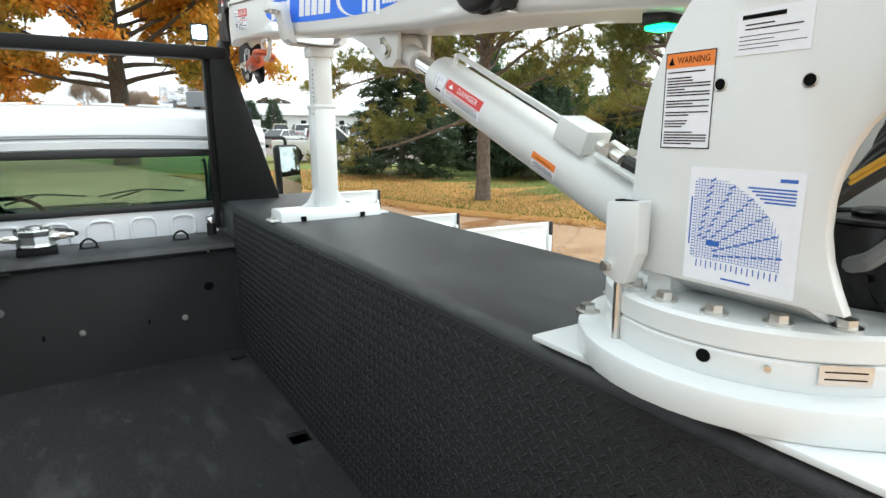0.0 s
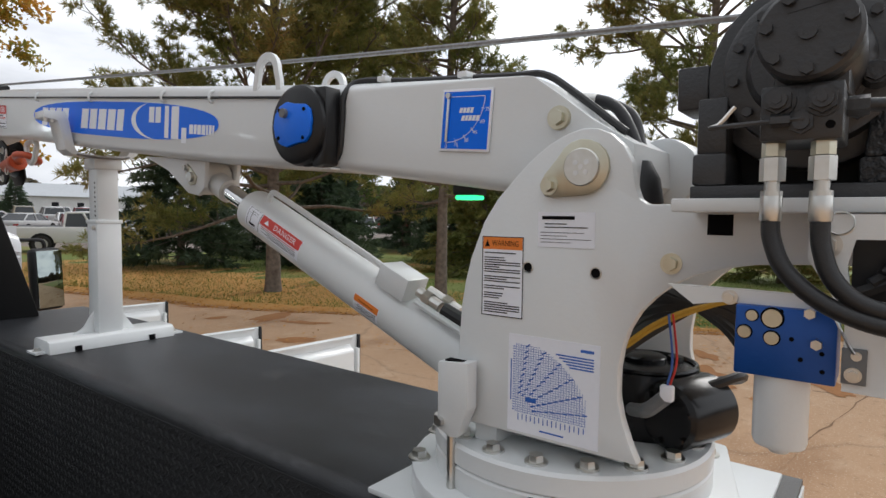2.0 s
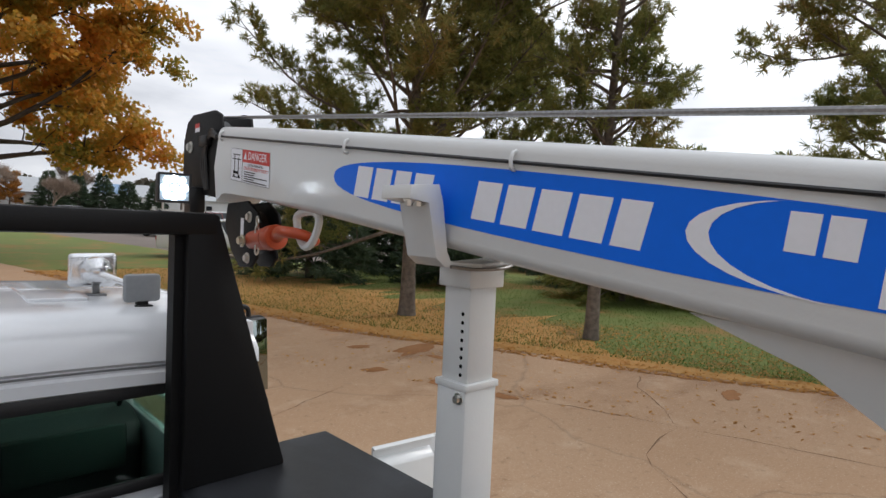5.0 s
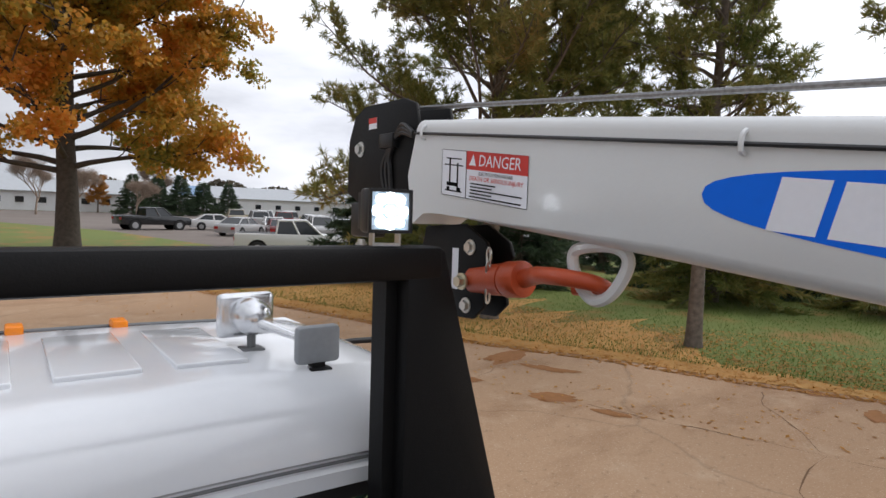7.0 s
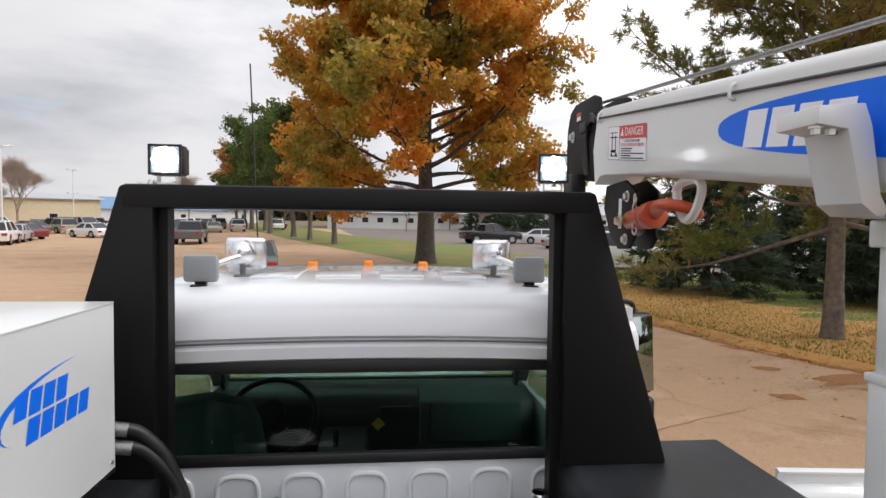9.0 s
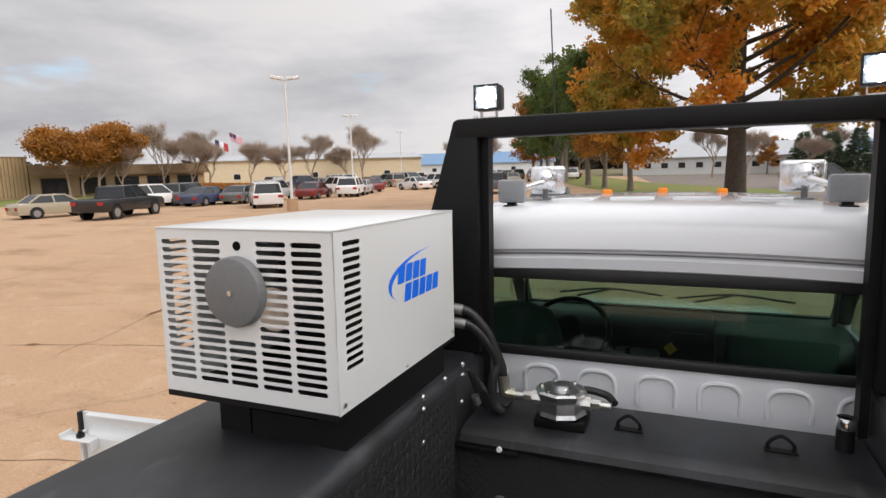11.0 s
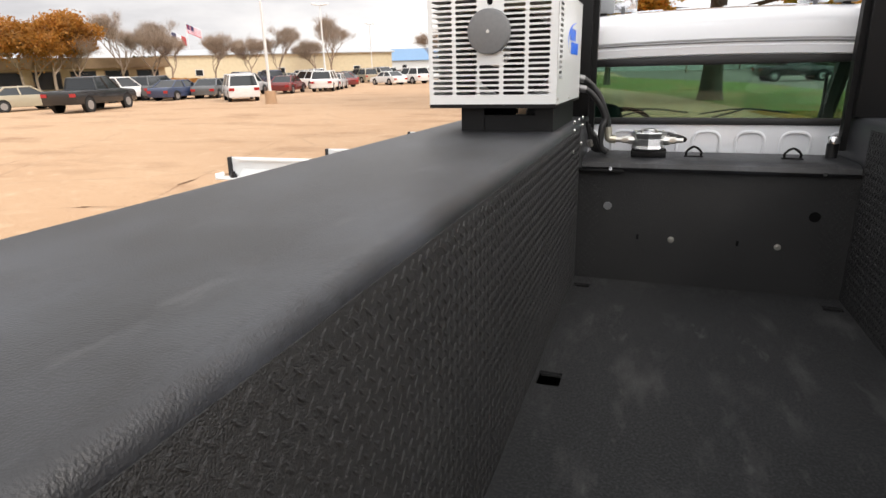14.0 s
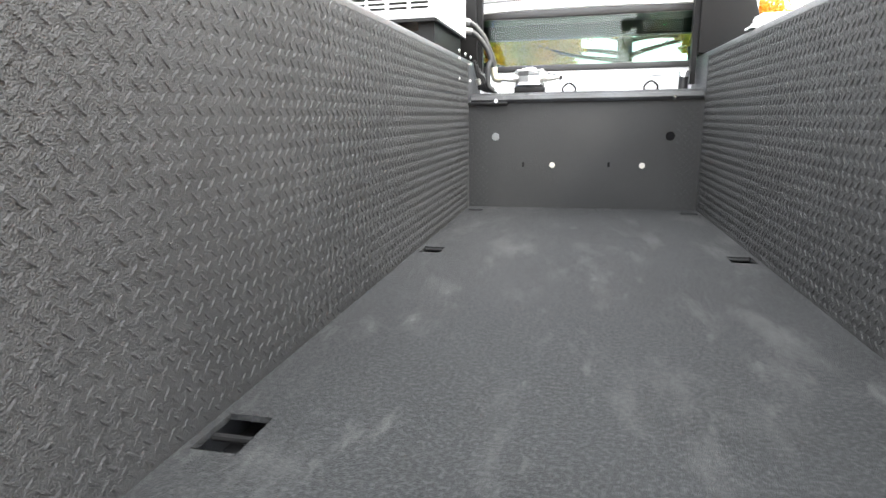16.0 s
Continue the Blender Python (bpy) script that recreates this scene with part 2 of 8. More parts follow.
BLUEINK = material("blue_ink", (0.03, 0.13, 0.50), 0.5)
HOOKRED = material("hook_enamel", (0.55, 0.085, 0.022), 0.36, grain=0.3, scale=40, stain=0.35, stain_scale=14, bump=0.15, bump_scale=120, dark=(0.34, 0.05, 0.02))
GREYPLAST = material("grey_plastic", (0.16, 0.165, 0.17), 0.5, grain=0.2, scale=80)
AMBER = material("lamp_lens", (0.85, 0.24, 0.01), 0.25, grain=0.1, scale=80)
CABINT = material("cab_trim", (0.014, 0.019, 0.018), 0.7, grain=0.3, scale=100)
SEATGREEN = material("seat_fabric", (0.036, 0.066, 0.058), 0.9, grain=0.4, scale=220, bump=0.2, bump_scale=400)
WIRE = material("wire_rope", (0.30, 0.30, 0.30), 0.45, 0.8, grain=0.6, scale=150, dark=(0.1, 0.1, 0.1))
YELLOW = material("yellow_loom", (0.55, 0.32, 0.03), 0.5, grain=0.3, scale=90)
LED = glow("led", (0.93, 0.97, 1.0), 14.0)
REFLECTOR = glow("lit_reflector", (0.50, 0.62, 0.74), 0.18)
GREENLED = glow("green_led", (0.05, 1.0, 0.35), 1.6)
GLASS = glass("window_glass", (0.70, 0.82, 0.77))
CLEAR = glass("clear_cover", (0.93, 0.95, 0.95))
# dark tint puts into the colour the dim reflection the door mirror should show
MIRROR = material("mirror_glass", (0.30, 0.34, 0.33), 0.03, 1.0)
BARK = material("bark", (0.23, 0.19, 0.155), 0.9, grain=0.7, scale=9, stain=0.3, stain_scale=2, bump=1.0, bump_scale=14, dark=(0.05, 0.038, 0.03))
TYRE = material("tyre", (0.02, 0.02, 0.021), 0.75, grain=0.3, scale=60, bump=0.3, bump_scale=90)
OAKLEAF = leafy("oak_leaves", [(0.17, 0.20, 0.04), (0.32, 0.27, 0.045), (0.56, 0.32, 0.045), (0.72, 0.32, 0.045), (0.70, 0.26, 0.04)], 0.6, 0.24, 0.70)
OAKBARK = material("oak_bark", (0.10, 0.082, 0.066), 0.92, grain=0.7, scale=7, stain=0.3, stain_scale=2, bump=1.0, bump_scale=12, dark=(0.03, 0.024, 0.02))
PINENEEDLE = leafy("pine_needles", [(0.10, 0.14, 0.04), (0.19, 0.215, 0.06), (0.30, 0.27, 0.08), (0.44, 0.28, 0.10)])
SPRUCE = leafy("spruce_needles", [(0.035, 0.06, 0.036), (0.065, 0.10, 0.052), (0.11, 0.14, 0.07)])
GREENLEAF = leafy("green_leaves", [(0.05, 0.10, 0.022), (0.09, 0.14, 0.03), (0.18, 0.18, 0.035)])
RUST = leafy("russet_leaves", [(0.22, 0.11, 0.03), (0.38, 0.17, 0.03), (0.48, 0.20, 0.03)])


# ---- building blocks ----
ORIGIN = {}


def thing(name, label, category, group="", base=(0, 0, 0), truck=True, kind=""):
    """An Empty at a thing's base, in the truck's frame or the world's."""
    ob = new(name)
    ob.matrix_world = (TRUCK if truck else Matrix.Identity(4)) @ Matrix.Translation(base)
    ORIGIN[ob.name] = Vector(base)
    return tagged(ob, label, category, group, kind)


def mesh_of(name, bm, mat, smooth=False):
    me = bpy.data.meshes.new(name)
    bm.normal_update()
    if smooth:
        for f in bm.faces:
            f.smooth = True
        for e in bm.edges:
            if len(e.link_faces) == 2 and e.calc_face_angle(0) > 0.6:
                e.smooth = False
    bm.to_mesh(me)
    bm.free()
    me.materials.append(mat)
    return me


def part(name, bm, mat, parent, label="", smooth=True):
    base = ORIGIN[parent.name]
    bmesh.ops.translate(bm, verts=bm.verts, vec=-base)
    ob = new(name, mesh_of(name, bm, mat, smooth))
    ob.parent = parent
    ORIGIN[ob.name] = base
    return tagged(ob, label)


def solid(name, bm, mat, label, category, group="", kind="", base=None, truck=True, smooth=True):
    """A thing of one mesh."""
    if base is None:
        vs = [v.co for v in bm.verts]
        base = (sum(v.x for v in vs) / len(vs), sum(v.y for v in vs) / len(vs), min(v.z for v in vs))
    bmesh.ops.translate(bm, verts=bm.verts, vec=-Vector(base))
    ob = new(name, mesh_of(name, bm, mat, smooth))
    ob.matrix_world = (TRUCK if truck else Matrix.Identity(4)) @ Matrix.Translation(base)
    ORIGIN[ob.name] = Vector(base)
    return tagged(ob, label, category, group, kind)


def bx(x0, x1, y0, y1, z0, z1, bev=0.0, seg=2):
    bm = bmesh.new()
    bmesh.ops.create_cube(bm, size=1)
    for v in bm.verts:
        v.co = Vector((x0 if v.co.x < 0 else x1, y0 if v.co.y < 0 else y1, z0 if v.co.z < 0 else z1))
    if bev:
        bmesh.ops.bevel(bm, geom=bm.edges, offset=bev, segments=seg, profile=0.5, affect="EDGES")
    return bm


def join(*bms):
    bm = bmesh.new()
    for b in bms:
        me = bpy.data.meshes.new("tmp")
        b.to_mesh(me)
        b.free()
        bm.from_mesh(me)
        bpy.data.meshes.remove(me)
    return bm


def rod(p0, p1, r, n=16, r2=None, bev=0.0):
    p0, p1 = Vector(p0), Vector(p1)
    bm = bmesh.new()
    bmesh.ops.create_cone(bm, cap_ends=True, segments=n, radius1=r, radius2=r if r2 is None else r2, depth=(p1 - p0).length)
    if bev:
        bmesh.ops.bevel(bm, geom=[e for e in bm.edges if abs(e.verts[0].co.z - e.verts[1].co.z) < 1e-6], offset=bev, segments=2, affect="EDGES", profile=0.5)
    q = (p1 - p0).to_track_quat("Z", "Y")
    bmesh.ops.transform(bm, matrix=Matrix.Translation((p0 + p1) / 2) @ q.to_matrix().to_4x4(), verts=bm.verts)
    return bm


def extr(poly, axis, lo, hi, bev=0.0, seg=2):
    """A polygon extruded along an axis; its points lie in the other two axes, in their order."""
    def at(p, w):
        return {"x": (w, p[0], p[1]), "y": (p[0], w, p[1]), "z": (p[0], p[1], w)}[axis]
    bm = bmesh.new()
    a = [bm.verts.new(at(p, lo)) for p in poly]
    b = [bm.verts.new(at(p, hi)) for p in poly]
    bm.faces.new(a), bm.faces.new(b)
    for i in range(len(poly)):
        j = (i + 1) % len(poly)
        bm.faces.new((a[i], a[j], b[j], b[i]))
    bmesh.ops.recalc_face_normals(bm, faces=bm.faces)
    if bev:
        bmesh.ops.bevel(bm, geom=bm.edges, offset=bev, segments=seg, affect="EDGES", profile=0.5)
    return bm


def curve_points(pts, steps=6, closed=False):
    """Points of a smooth curve through the given ones."""
    pts = [Vector(p) for p in pts]
    n, out = len(pts), []
    for i in range(n if closed else n - 1):
        a, b = pts[i], pts[(i + 1) % n]
        p = pts[i - 1] if i or closed else a * 2 - b
        q = pts[(i + 2) % n] if closed or i + 2 < n else b * 2 - a
        for k in range(steps):
            t = k / steps
            out.append(0.5 * (2 * a + (b - p) * t + (2 * p - 5 * a + 4 * b - q) * t * t + (3 * a - p - 3 * b + q) * t ** 3))
    return out if closed else out + [pts[-1]]


def pipe(pts, r, n=8, steps=6, smooth=True, closed=False, r2=None):
    """A round bar along a curve, r thick at its start and r2 at its end."""
    pts = curve_points(pts, steps, closed) if smooth else [Vector(p) for p in pts]
    bm = bmesh.new()
    rings, up = [], Vector((0.13, 0.21, 1)).normalized()
    m = len(pts)
    for i, p in enumerate(pts):
        a, b = pts[i - 1] if i or closed else p, pts[(i + 1) % m] if i + 1 < m or closed else p
        d = (b - a).normalized()
        s = d.cross(up)
        if s.length < 0.05:
            s = d.cross(Vector((1, 0, 0)))
        s.normalize()
        t = s.cross(d)
        up = t
        rr = r if r2 is None else r + (r2 - r) * i / (m - 1)
        rings.append([bm.verts.new(p + (s * math.cos(k * math.tau / n) + t * math.sin(k * math.tau / n)) * rr) for k in range(n)])
    for i in range(m if closed else m - 1):
        a, b = rings[i], rings[(i + 1) % m]
        for k in range(n):
            bm.faces.new((a[k], a[(k + 1) % n], b[(k + 1) % n], b[k]))
    if not closed:
        bm.faces.new(rings[0]), bm.faces.new(rings[-1])
    bmesh.ops.recalc_face_normals(bm, faces=bm.faces)
    return bm


def moved(bm, m):
    bmesh.ops.transform(bm, matrix=m, verts=bm.verts)
    return bm


def lathe(profile, m, n=24):
    """A turned body: profile of (radius, height) about z, set by m."""
    bm = bmesh.new()
    rings = []
    for r, z in profile:
        rings.append([bm.verts.new((r * math.cos(k * math.tau / n), r * math.sin(k * math.tau / n), z)) for k in range(n)])
    for a, b in zip(rings, rings[1:]):
        for k in range(n):
            bm.faces.new((a[k], a[(k + 1) % n], b[(k + 1) % n], b[k]))
    bm.faces.new(rings[0]), bm.faces.new(rings[-1])
    bmesh.ops.remove_doubles(bm, verts=bm.verts, dist=1e-5)
    bmesh.ops.recalc_face_normals(bm, faces=bm.faces)
    return moved(bm, m)


def raw(name, verts, faces, mat, smooth=False):
    me = bpy.data.meshes.new(name)
    me.from_pydata([tuple(v) for v in verts], [], faces)
    me.materials.append(mat)
    if smooth:
        me.shade_smooth()
    return me


def basis(origin, right, up):
    """A frame on a face: x to the right along it, y up along it, z out of it."""
    r = Vector(right).normalized()
    u = (Vector(up) - r * Vector(up).dot(r)).normalized()
    n = r.cross(u)
    return Matrix((( r.x, u.x, n.x, origin[0]), (r.y, u.y, n.y, origin[1]), (r.z, u.z, n.z, origin[2]), (0, 0, 0, 1)))


def card(m, x0, x1, y0, y1, d0=0.0, d1=0.0008, bev=0.0):
    return moved(bx(x0, x1, y0, y1, d0, d1, bev), m)


def words(text, size, m, depth=0.0003, width=None):
    """Built-in font lettering as a mesh on the frame m, its middle at m's origin."""
    cu = bpy.data.curves.new("words", "FONT")
    cu.body, cu.size, cu.align_x, cu.align_y, cu.extrude, cu.resolution_u = text, size, "CENTER", "CENTER", depth, 2
    ob = bpy.data.objects.new("words", cu)
    scene.collection.objects.link(ob)
    bpy.context.view_layer.update()
    me = bpy.data.meshes.new_from_object(ob.evaluated_get(bpy.context.evaluated_depsgraph_get()))
    bpy.data.objects.remove(ob)
    bpy.data.curves.remove(cu)
    bm = bmesh.new()
    bm.from_mesh(me)
    bpy.data.meshes.remove(me)
    if width and bm.verts:
        xs = [v.co.x for v in bm.verts]
        k = width / max(1e-6, max(xs) - min(xs))
        for v in bm.verts:
            v.co.x *= k
    return moved(bm, m)


def bars(m, x0, x1, y0, y1, rows, seed=0, fill=0.55, d=0.0011, gaps=0.12):
    """Rows of plain bars in place of small print."""
    rnd, out = random.Random(seed), []
    step = (y1 - y0) / rows
    for i in range(rows):
        if rnd.random() < gaps:
            continue
        y, x = y1 - (i + 0.5) * step, x0
        end = x1 - (x1 - x0) * (0 if rnd.random() < 0.6 else rnd.uniform(0.1, 0.6))
        out.append(card(m, x, end, y - step * fill / 2, y + step * fill / 2, 0.0005, d))
    return join(*out)


def hexbolt(p, axis, r=0.012, h=0.008, washer=True):
    """A hexagon head with its washer, standing out from p along axis."""
    p, a = Vector(p), Vector(axis).normalized()
    head = rod(p + a * 0.002, p + a * (0.002 + h), r, 6, r * 0.94)
    return join(rod(p - a * 0.002, p + a * 0.0025, r * 1.45, 16), head) if washer else head


# ---- ground ----
def ground_material(name, colour, patch, crack=True, rough=0.9, scale=0.25, leaves=None):
    m = material(name, colour, rough, grain=0.5, scale=22, stain=0.55, stain_scale=scale, bump=0.35, bump_scale=45, dark=patch)
    if crack or leaves:
        n, l = m.node_tree.nodes, m.node_tree.links
        p = n["Principled BSDF"]
        last = p.inputs["Base Color"].links[0].from_socket
        tc = n.new("ShaderNodeTexCoord")
        if leaves:
            t, r, x = n.new("ShaderNodeTexNoise"), n.new("ShaderNodeValToRGB"), n.new("ShaderNodeMix")
            x.data_type = "RGBA"
            t.inputs["Scale"].default_value, t.inputs["Detail"].default_value = 0.30, 14
            t.inputs["Roughness"].default_value = 0.68
            r.color_ramp.elements[0].position, r.color_ramp.elements[1].position = 0.50, 0.66
            l.new(tc.outputs["Object"], t.inputs["Vector"])
            l.new(t.outputs["Fac"], r.inputs["Fac"])
            l.new(r.outputs["Color"], x.inputs["Factor"])
            l.new(last, x.inputs["A"])
            x.inputs["B"].default_value = (*leaves, 1)
            last = x.outputs["Result"]
        if crack:
            v, r, x, w = n.new("ShaderNodeTexVoronoi"), n.new("ShaderNodeValToRGB"), n.new("ShaderNodeMix"), n.new("ShaderNodeTexNoise")
            x.data_type = "RGBA"
            v.feature = "DISTANCE_TO_EDGE"
            v.inputs["Scale"].default_value = 0.16
            w.inputs["Scale"].default_value, w.inputs["Detail"].default_value = 0.8, 6
            ad = n.new("ShaderNodeMix")
            ad.data_type, ad.blend_type = "RGBA", "ADD"
            ad.inputs["Factor"].default_value = 0.9
            l.new(tc.outputs["Object"], w.inputs["Vector"])
            l.new(tc.outputs["Object"], ad.inputs["A"])
            l.new(w.outputs["Color"], ad.inputs["B"])
            l.new(ad.outputs["Result"], v.inputs["Vector"])
            r.color_ramp.elements[0].color, r.color_ramp.elements[1].color = (1, 1, 1, 1), (0, 0, 0, 1)
            r.color_ramp.elements[0].position, r.color_ramp.elements[1].position = 0.0, 0.006
            l.new(v.outputs["Distance"], r.inputs["Fac"])
            mu = n.new("ShaderNodeMath")
            mu.operation = "MULTIPLY"
            mu.inputs[1].default_value = 0.3
            l.new(r.outputs["Color"], mu.inputs[0])
            l.new(mu.outputs[0], x.inputs["Factor"])
            l.new(last, x.inputs["A"])
            x.inputs["B"].default_value = (0.09, 0.055, 0.035, 1)
            last = x.outputs["Result"]
        l.new(last, p.inputs["Base Color"])
    return m


CONCRETE = ground_material("worn_concrete", (0.47, 0.31, 0.19), (0.37, 0.22, 0.12))
scuffs_and_sheen(CONCRETE, (0.24, 0.125, 0.06), 0.35, 0.53, 0.70, 0.75, (0.7, 1.5, 1), 2.2)
scuffs_and_sheen(CONCRETE, (0.56, 0.42, 0.29), 1.7, 0.55, 0.75, 0.5, (1, 1, 1), 5.0)
scuffs_and_sheen(CONCRETE, (0.22, 0.13, 0.07), 9.0, 0.58, 0.70, 0.6, (1, 1, 1), 7.0)
scuffs_and_sheen(CONCRETE, (0.64, 0.54, 0.42), 45.0, 0.57, 0.67, 0.75, (1, 1, 1), 9.0)
GRASS = ground_material("autumn_grass", (0.105, 0.168, 0.026), (0.17, 0.17, 0.038), crack=False, scale=0.6, leaves=(0.30, 0.145, 0.04))
ASPHALT = ground_material("old_asphalt", (0.20, 0.17, 0.15), (0.14, 0.11, 0.09))
MUD = material("leaf_mud", (0.36, 0.16, 0.055), 0.9, grain=0.35, scale=12, stain=0.3, stain_scale=2, bump=0.4, bump_scale=40)
FARGRASS = ground_material("far_field", (0.16, 0.13, 0.06), (0.10, 0.09, 0.04), crack=False, scale=0.05)


def sheet(name, pts, z, mat, label, category, kind="structure"):
    bm = bmesh.new()
    bm.faces.new([bm.verts.new((x, y, 0)) for x, y in pts])
    bmesh.ops.recalc_face_normals(bm, faces=bm.faces)
    if bm.faces[:][0].normal.z < 0:
        bmesh.ops.reverse_faces(bm, faces=bm.faces)
    ob = new(name, mesh_of(name, bm, mat))
    ob.location = (0, 0, z)
    return tagged(ob, label, category, kind=kind)


sheet("ground", [(-1600, -1600), (1600, -1600), (1600, 1600), (-1600, 1600)], 0.0, CONCRETE,
      "tan worn concrete yard with stains and cracks", "ground")

# ---- service body: floor, side boxes, front wall ----
FL, TOP, IN, OUT, REAR, FRONT, BULK = 1.30, 2.13, 0.6225, 1.245, 1.18, 4.77, 4.35

floor_bm = bmesh.new()
# floor plate with tie-down openings left open along both sides
PK = [(1.80, 0.115), (3.20, 0.10), (4.215, 0.055)]
ys = [0.72]
for y, l in PK:
    ys += [y - l / 2, y + l / 2]
ys.append(BULK)
xs = [-IN, -0.605, -0.522, 0.522, 0.605, IN]
verts = {}
for i, x in enumerate(xs):
    for j, y in enumerate(ys):
        verts[i, j] = floor_bm.verts.new((x, y, FL))
for i in range(5):
    for j in range(len(ys) - 1):
        if i in (1, 3) and j in (1, 3, 5):
            continue
        floor_bm.faces.new((verts[i, j], verts[i + 1, j], verts[i + 1, j + 1], verts[i, j + 1]))
ex = bmesh.ops.extrude_face_region(floor_bm, geom=floor_bm.faces[:])
bmesh.ops.translate(floor_bm, verts=[v for v in ex["geom"] if isinstance(v, bmesh.types.BMVert)], vec=(0, 0, -0.012))
bmesh.ops.recalc_face_normals(floor_bm, faces=floor_bm.faces)
bed = thing("truck_bed", "black liner-coated truck bed floor with chalky scuffs", "truck bed", base=(0, 2.5, FL - 0.2), kind="structure")
part("floor_plate", floor_bm, BEDFLOOR, bed, smooth=False)
part("subfloor", bx(-IN, IN, 0.72, BULK, FL - 0.12, FL - 0.07), BLACK, bed)
for y, l in PK:
    for s in (-1, 1):
        xa, xb = sorted((s * 0.600, s * 0.527))
        bar_y = y if l > 0.11 else y + l / 2 - 0.006
        part("tie_down_bar", rod((xa, bar_y, FL - 0.012), (xb, bar_y, FL - 0.012), 0.007 if l > 0.11 else 0.005, 8), BLACK, bed, "round black tie-down bar")


def tread(u0, u1, v0, v1, pitch, length, width, height, m, seed):
    """Raised bars of chequer plate, turned alternately, all in one mesh; m sets the plate's frame."""
    rnd = random.Random(seed)
    vs, fs = [], []
    du, dv = pitch * math.sqrt(2), pitch / math.sqrt(2)
    nu, nv = int((u1 - u0) / du), int((v1 - v0) / dv)
    for i in range(nu):
        for j in range(nv):
            cu, cv = u0 + (i + 0.3 + 0.5 * (j % 2)) * du, v0 + (j + 0.6) * dv
            a = radians(45 if j % 2 else -45) + rnd.uniform(-0.05, 0.05)
            l, w, k = length / 2 * rnd.uniform(0.9, 1.08), width / 2 * rnd.uniform(0.85, 1.15), height * rnd.uniform(0.75, 1.1)
            c, s = math.cos(a), math.sin(a)
            b = len(vs)
            for x, y, z in ((-l, 0, 0), (-l * 0.45, -w, 0), (l * 0.45, -w, 0), (l, 0, 0), (l * 0.45, w, 0), (-l * 0.45, w, 0),
                            (-l * 0.6, 0, k), (-l * 0.35, -w * 0.4, k), (l * 0.35, -w * 0.4, k), (l * 0.6, 0, k), (l * 0.35, w * 0.4, k), (-l * 0.35, w * 0.4, k)):
                vs.append(m @ Vector((cu + x * c - y * s, cv + x * s + y * c, z)))
            fs += [tuple(b + q for q in f) for f in ((0, 1, 7, 6), (1, 2, 8, 7), (2, 3, 9, 8), (3, 4, 10, 9), (4, 5, 11, 10), (5, 0, 6, 11), (6, 7, 8, 9, 10, 11))]
    me = raw("tread", vs, fs, LINER, smooth=True)
    bm = bmesh.new()
    bm.from_mesh(me)
    bpy.data.meshes.remove(me)
    return bm


def side_box(s):
    """One side of the service body: a tall steel box whose inner wall is chequer plate."""
    root = thing("side_box", "tall black liner-coated service body side box with chequered inner wall", "truck side box",
                 "service body side boxes", base=(s * 0.93, 2.9, 0.8))
    prof = [(IN, 0.85), (IN, TOP - 0.034), (IN + 0.0045, TOP - 0.017), (IN + 0.017, TOP - 0.0045), (IN + 0.034, TOP), (OUT - 0.006, TOP), (OUT, TOP - 0.006), (OUT, 0.85)]
    prof = [(s * x, z) for x, z in prof]
    part("shell", extr(prof, "y", REAR, FRONT), LINER_SMOOTH, root)
    part("inner_wall", bx(*sorted((s * IN, s * (IN - 0.002))), REAR, BULK, FL, TOP - 0.034), LINER, root, "grainy black liner-coated inner wall")
    m = basis((s * (IN - 0.0021), 0, 0), (0, -s, 0), (0, 0, 1))
    u0, u1 = (-BULK, -REAR) if s > 0 else (REAR, BULK)
    pl = part("tread_pattern", tread(u0 + 0.01, u1 - 0.01, FL + 0.005, TOP - 0.035, 0.0240, 0.0255, 0.0066, 0.0024, m, 3 + s), LINER, root, "raised chequer-plate bars under liner")
    pl["kind"] = "stuff"
    part("outer_skin", bx(min(s * OUT, s * (OUT + 0.004)), max(s * OUT, s * (OUT + 0.004)), REAR + 0.01, FRONT - 0.01, 0.86, TOP - 0.02), WHITE, root, "white painted outer side")
    part("rear_skin", bx(min(s * (IN + 0.01), s * (OUT - 0.01)), max(s * (IN + 0.01), s * (OUT - 0.01)), REAR - 0.004, REAR, 0.86, TOP - 0.012), WHITE, root, "white painted rear end")
    # rows of fixings near the bulkhead
    for y, z in ((4.418, 2.138), (4.257, 2.139), (4.418, 2.10), (4.089, 2.140), (4.089, 2.102), (4.405, 2.007), (4.078, 2.004)):
        if s < 0:
            part("screw", rod((s * IN, y, z), (s * (IN - 0.006), y, z), 0.0095, 12, 0.007), STEEL, root)
    return root


side_box(-1)
side_box(1)

front = thing("bulkhead", "black liner-coated bed front wall with rolled top rail", "bulkhead", base=(0, BULK, FL), kind="structure")
part("panel", bx(-IN, IN, BULK, BULK + 0.012, FL, 1.89), LINER, front)
mf = basis((0, BULK - 0.0002, 0), (1, 0, 0), (0, 0, 1))
for a, b in ((-IN + 0.01, -IN + 0.13), (IN - 0.13, IN - 0.01)):
    part("tread_pattern", tread(a, b, FL + 0.01, 1.86, 0.0240, 0.0255, 0.0066, 0.0022, mf, 11), LINER, front)["kind"] = "stuff"
part("rail", extr([(BULK - 0.012, 1.885), (BULK - 0.018, 1.90), (BULK - 0.010, 1.922), (BULK + 0.02, 1.935), (BULK + 0.06, 1.938), (4.70, 1.938), (4.70, 1.925), (BULK + 0.02, 1.905), (BULK + 0.014, 1.885)], "x", -0.605, 0.615), LINER_SMOOTH, front)
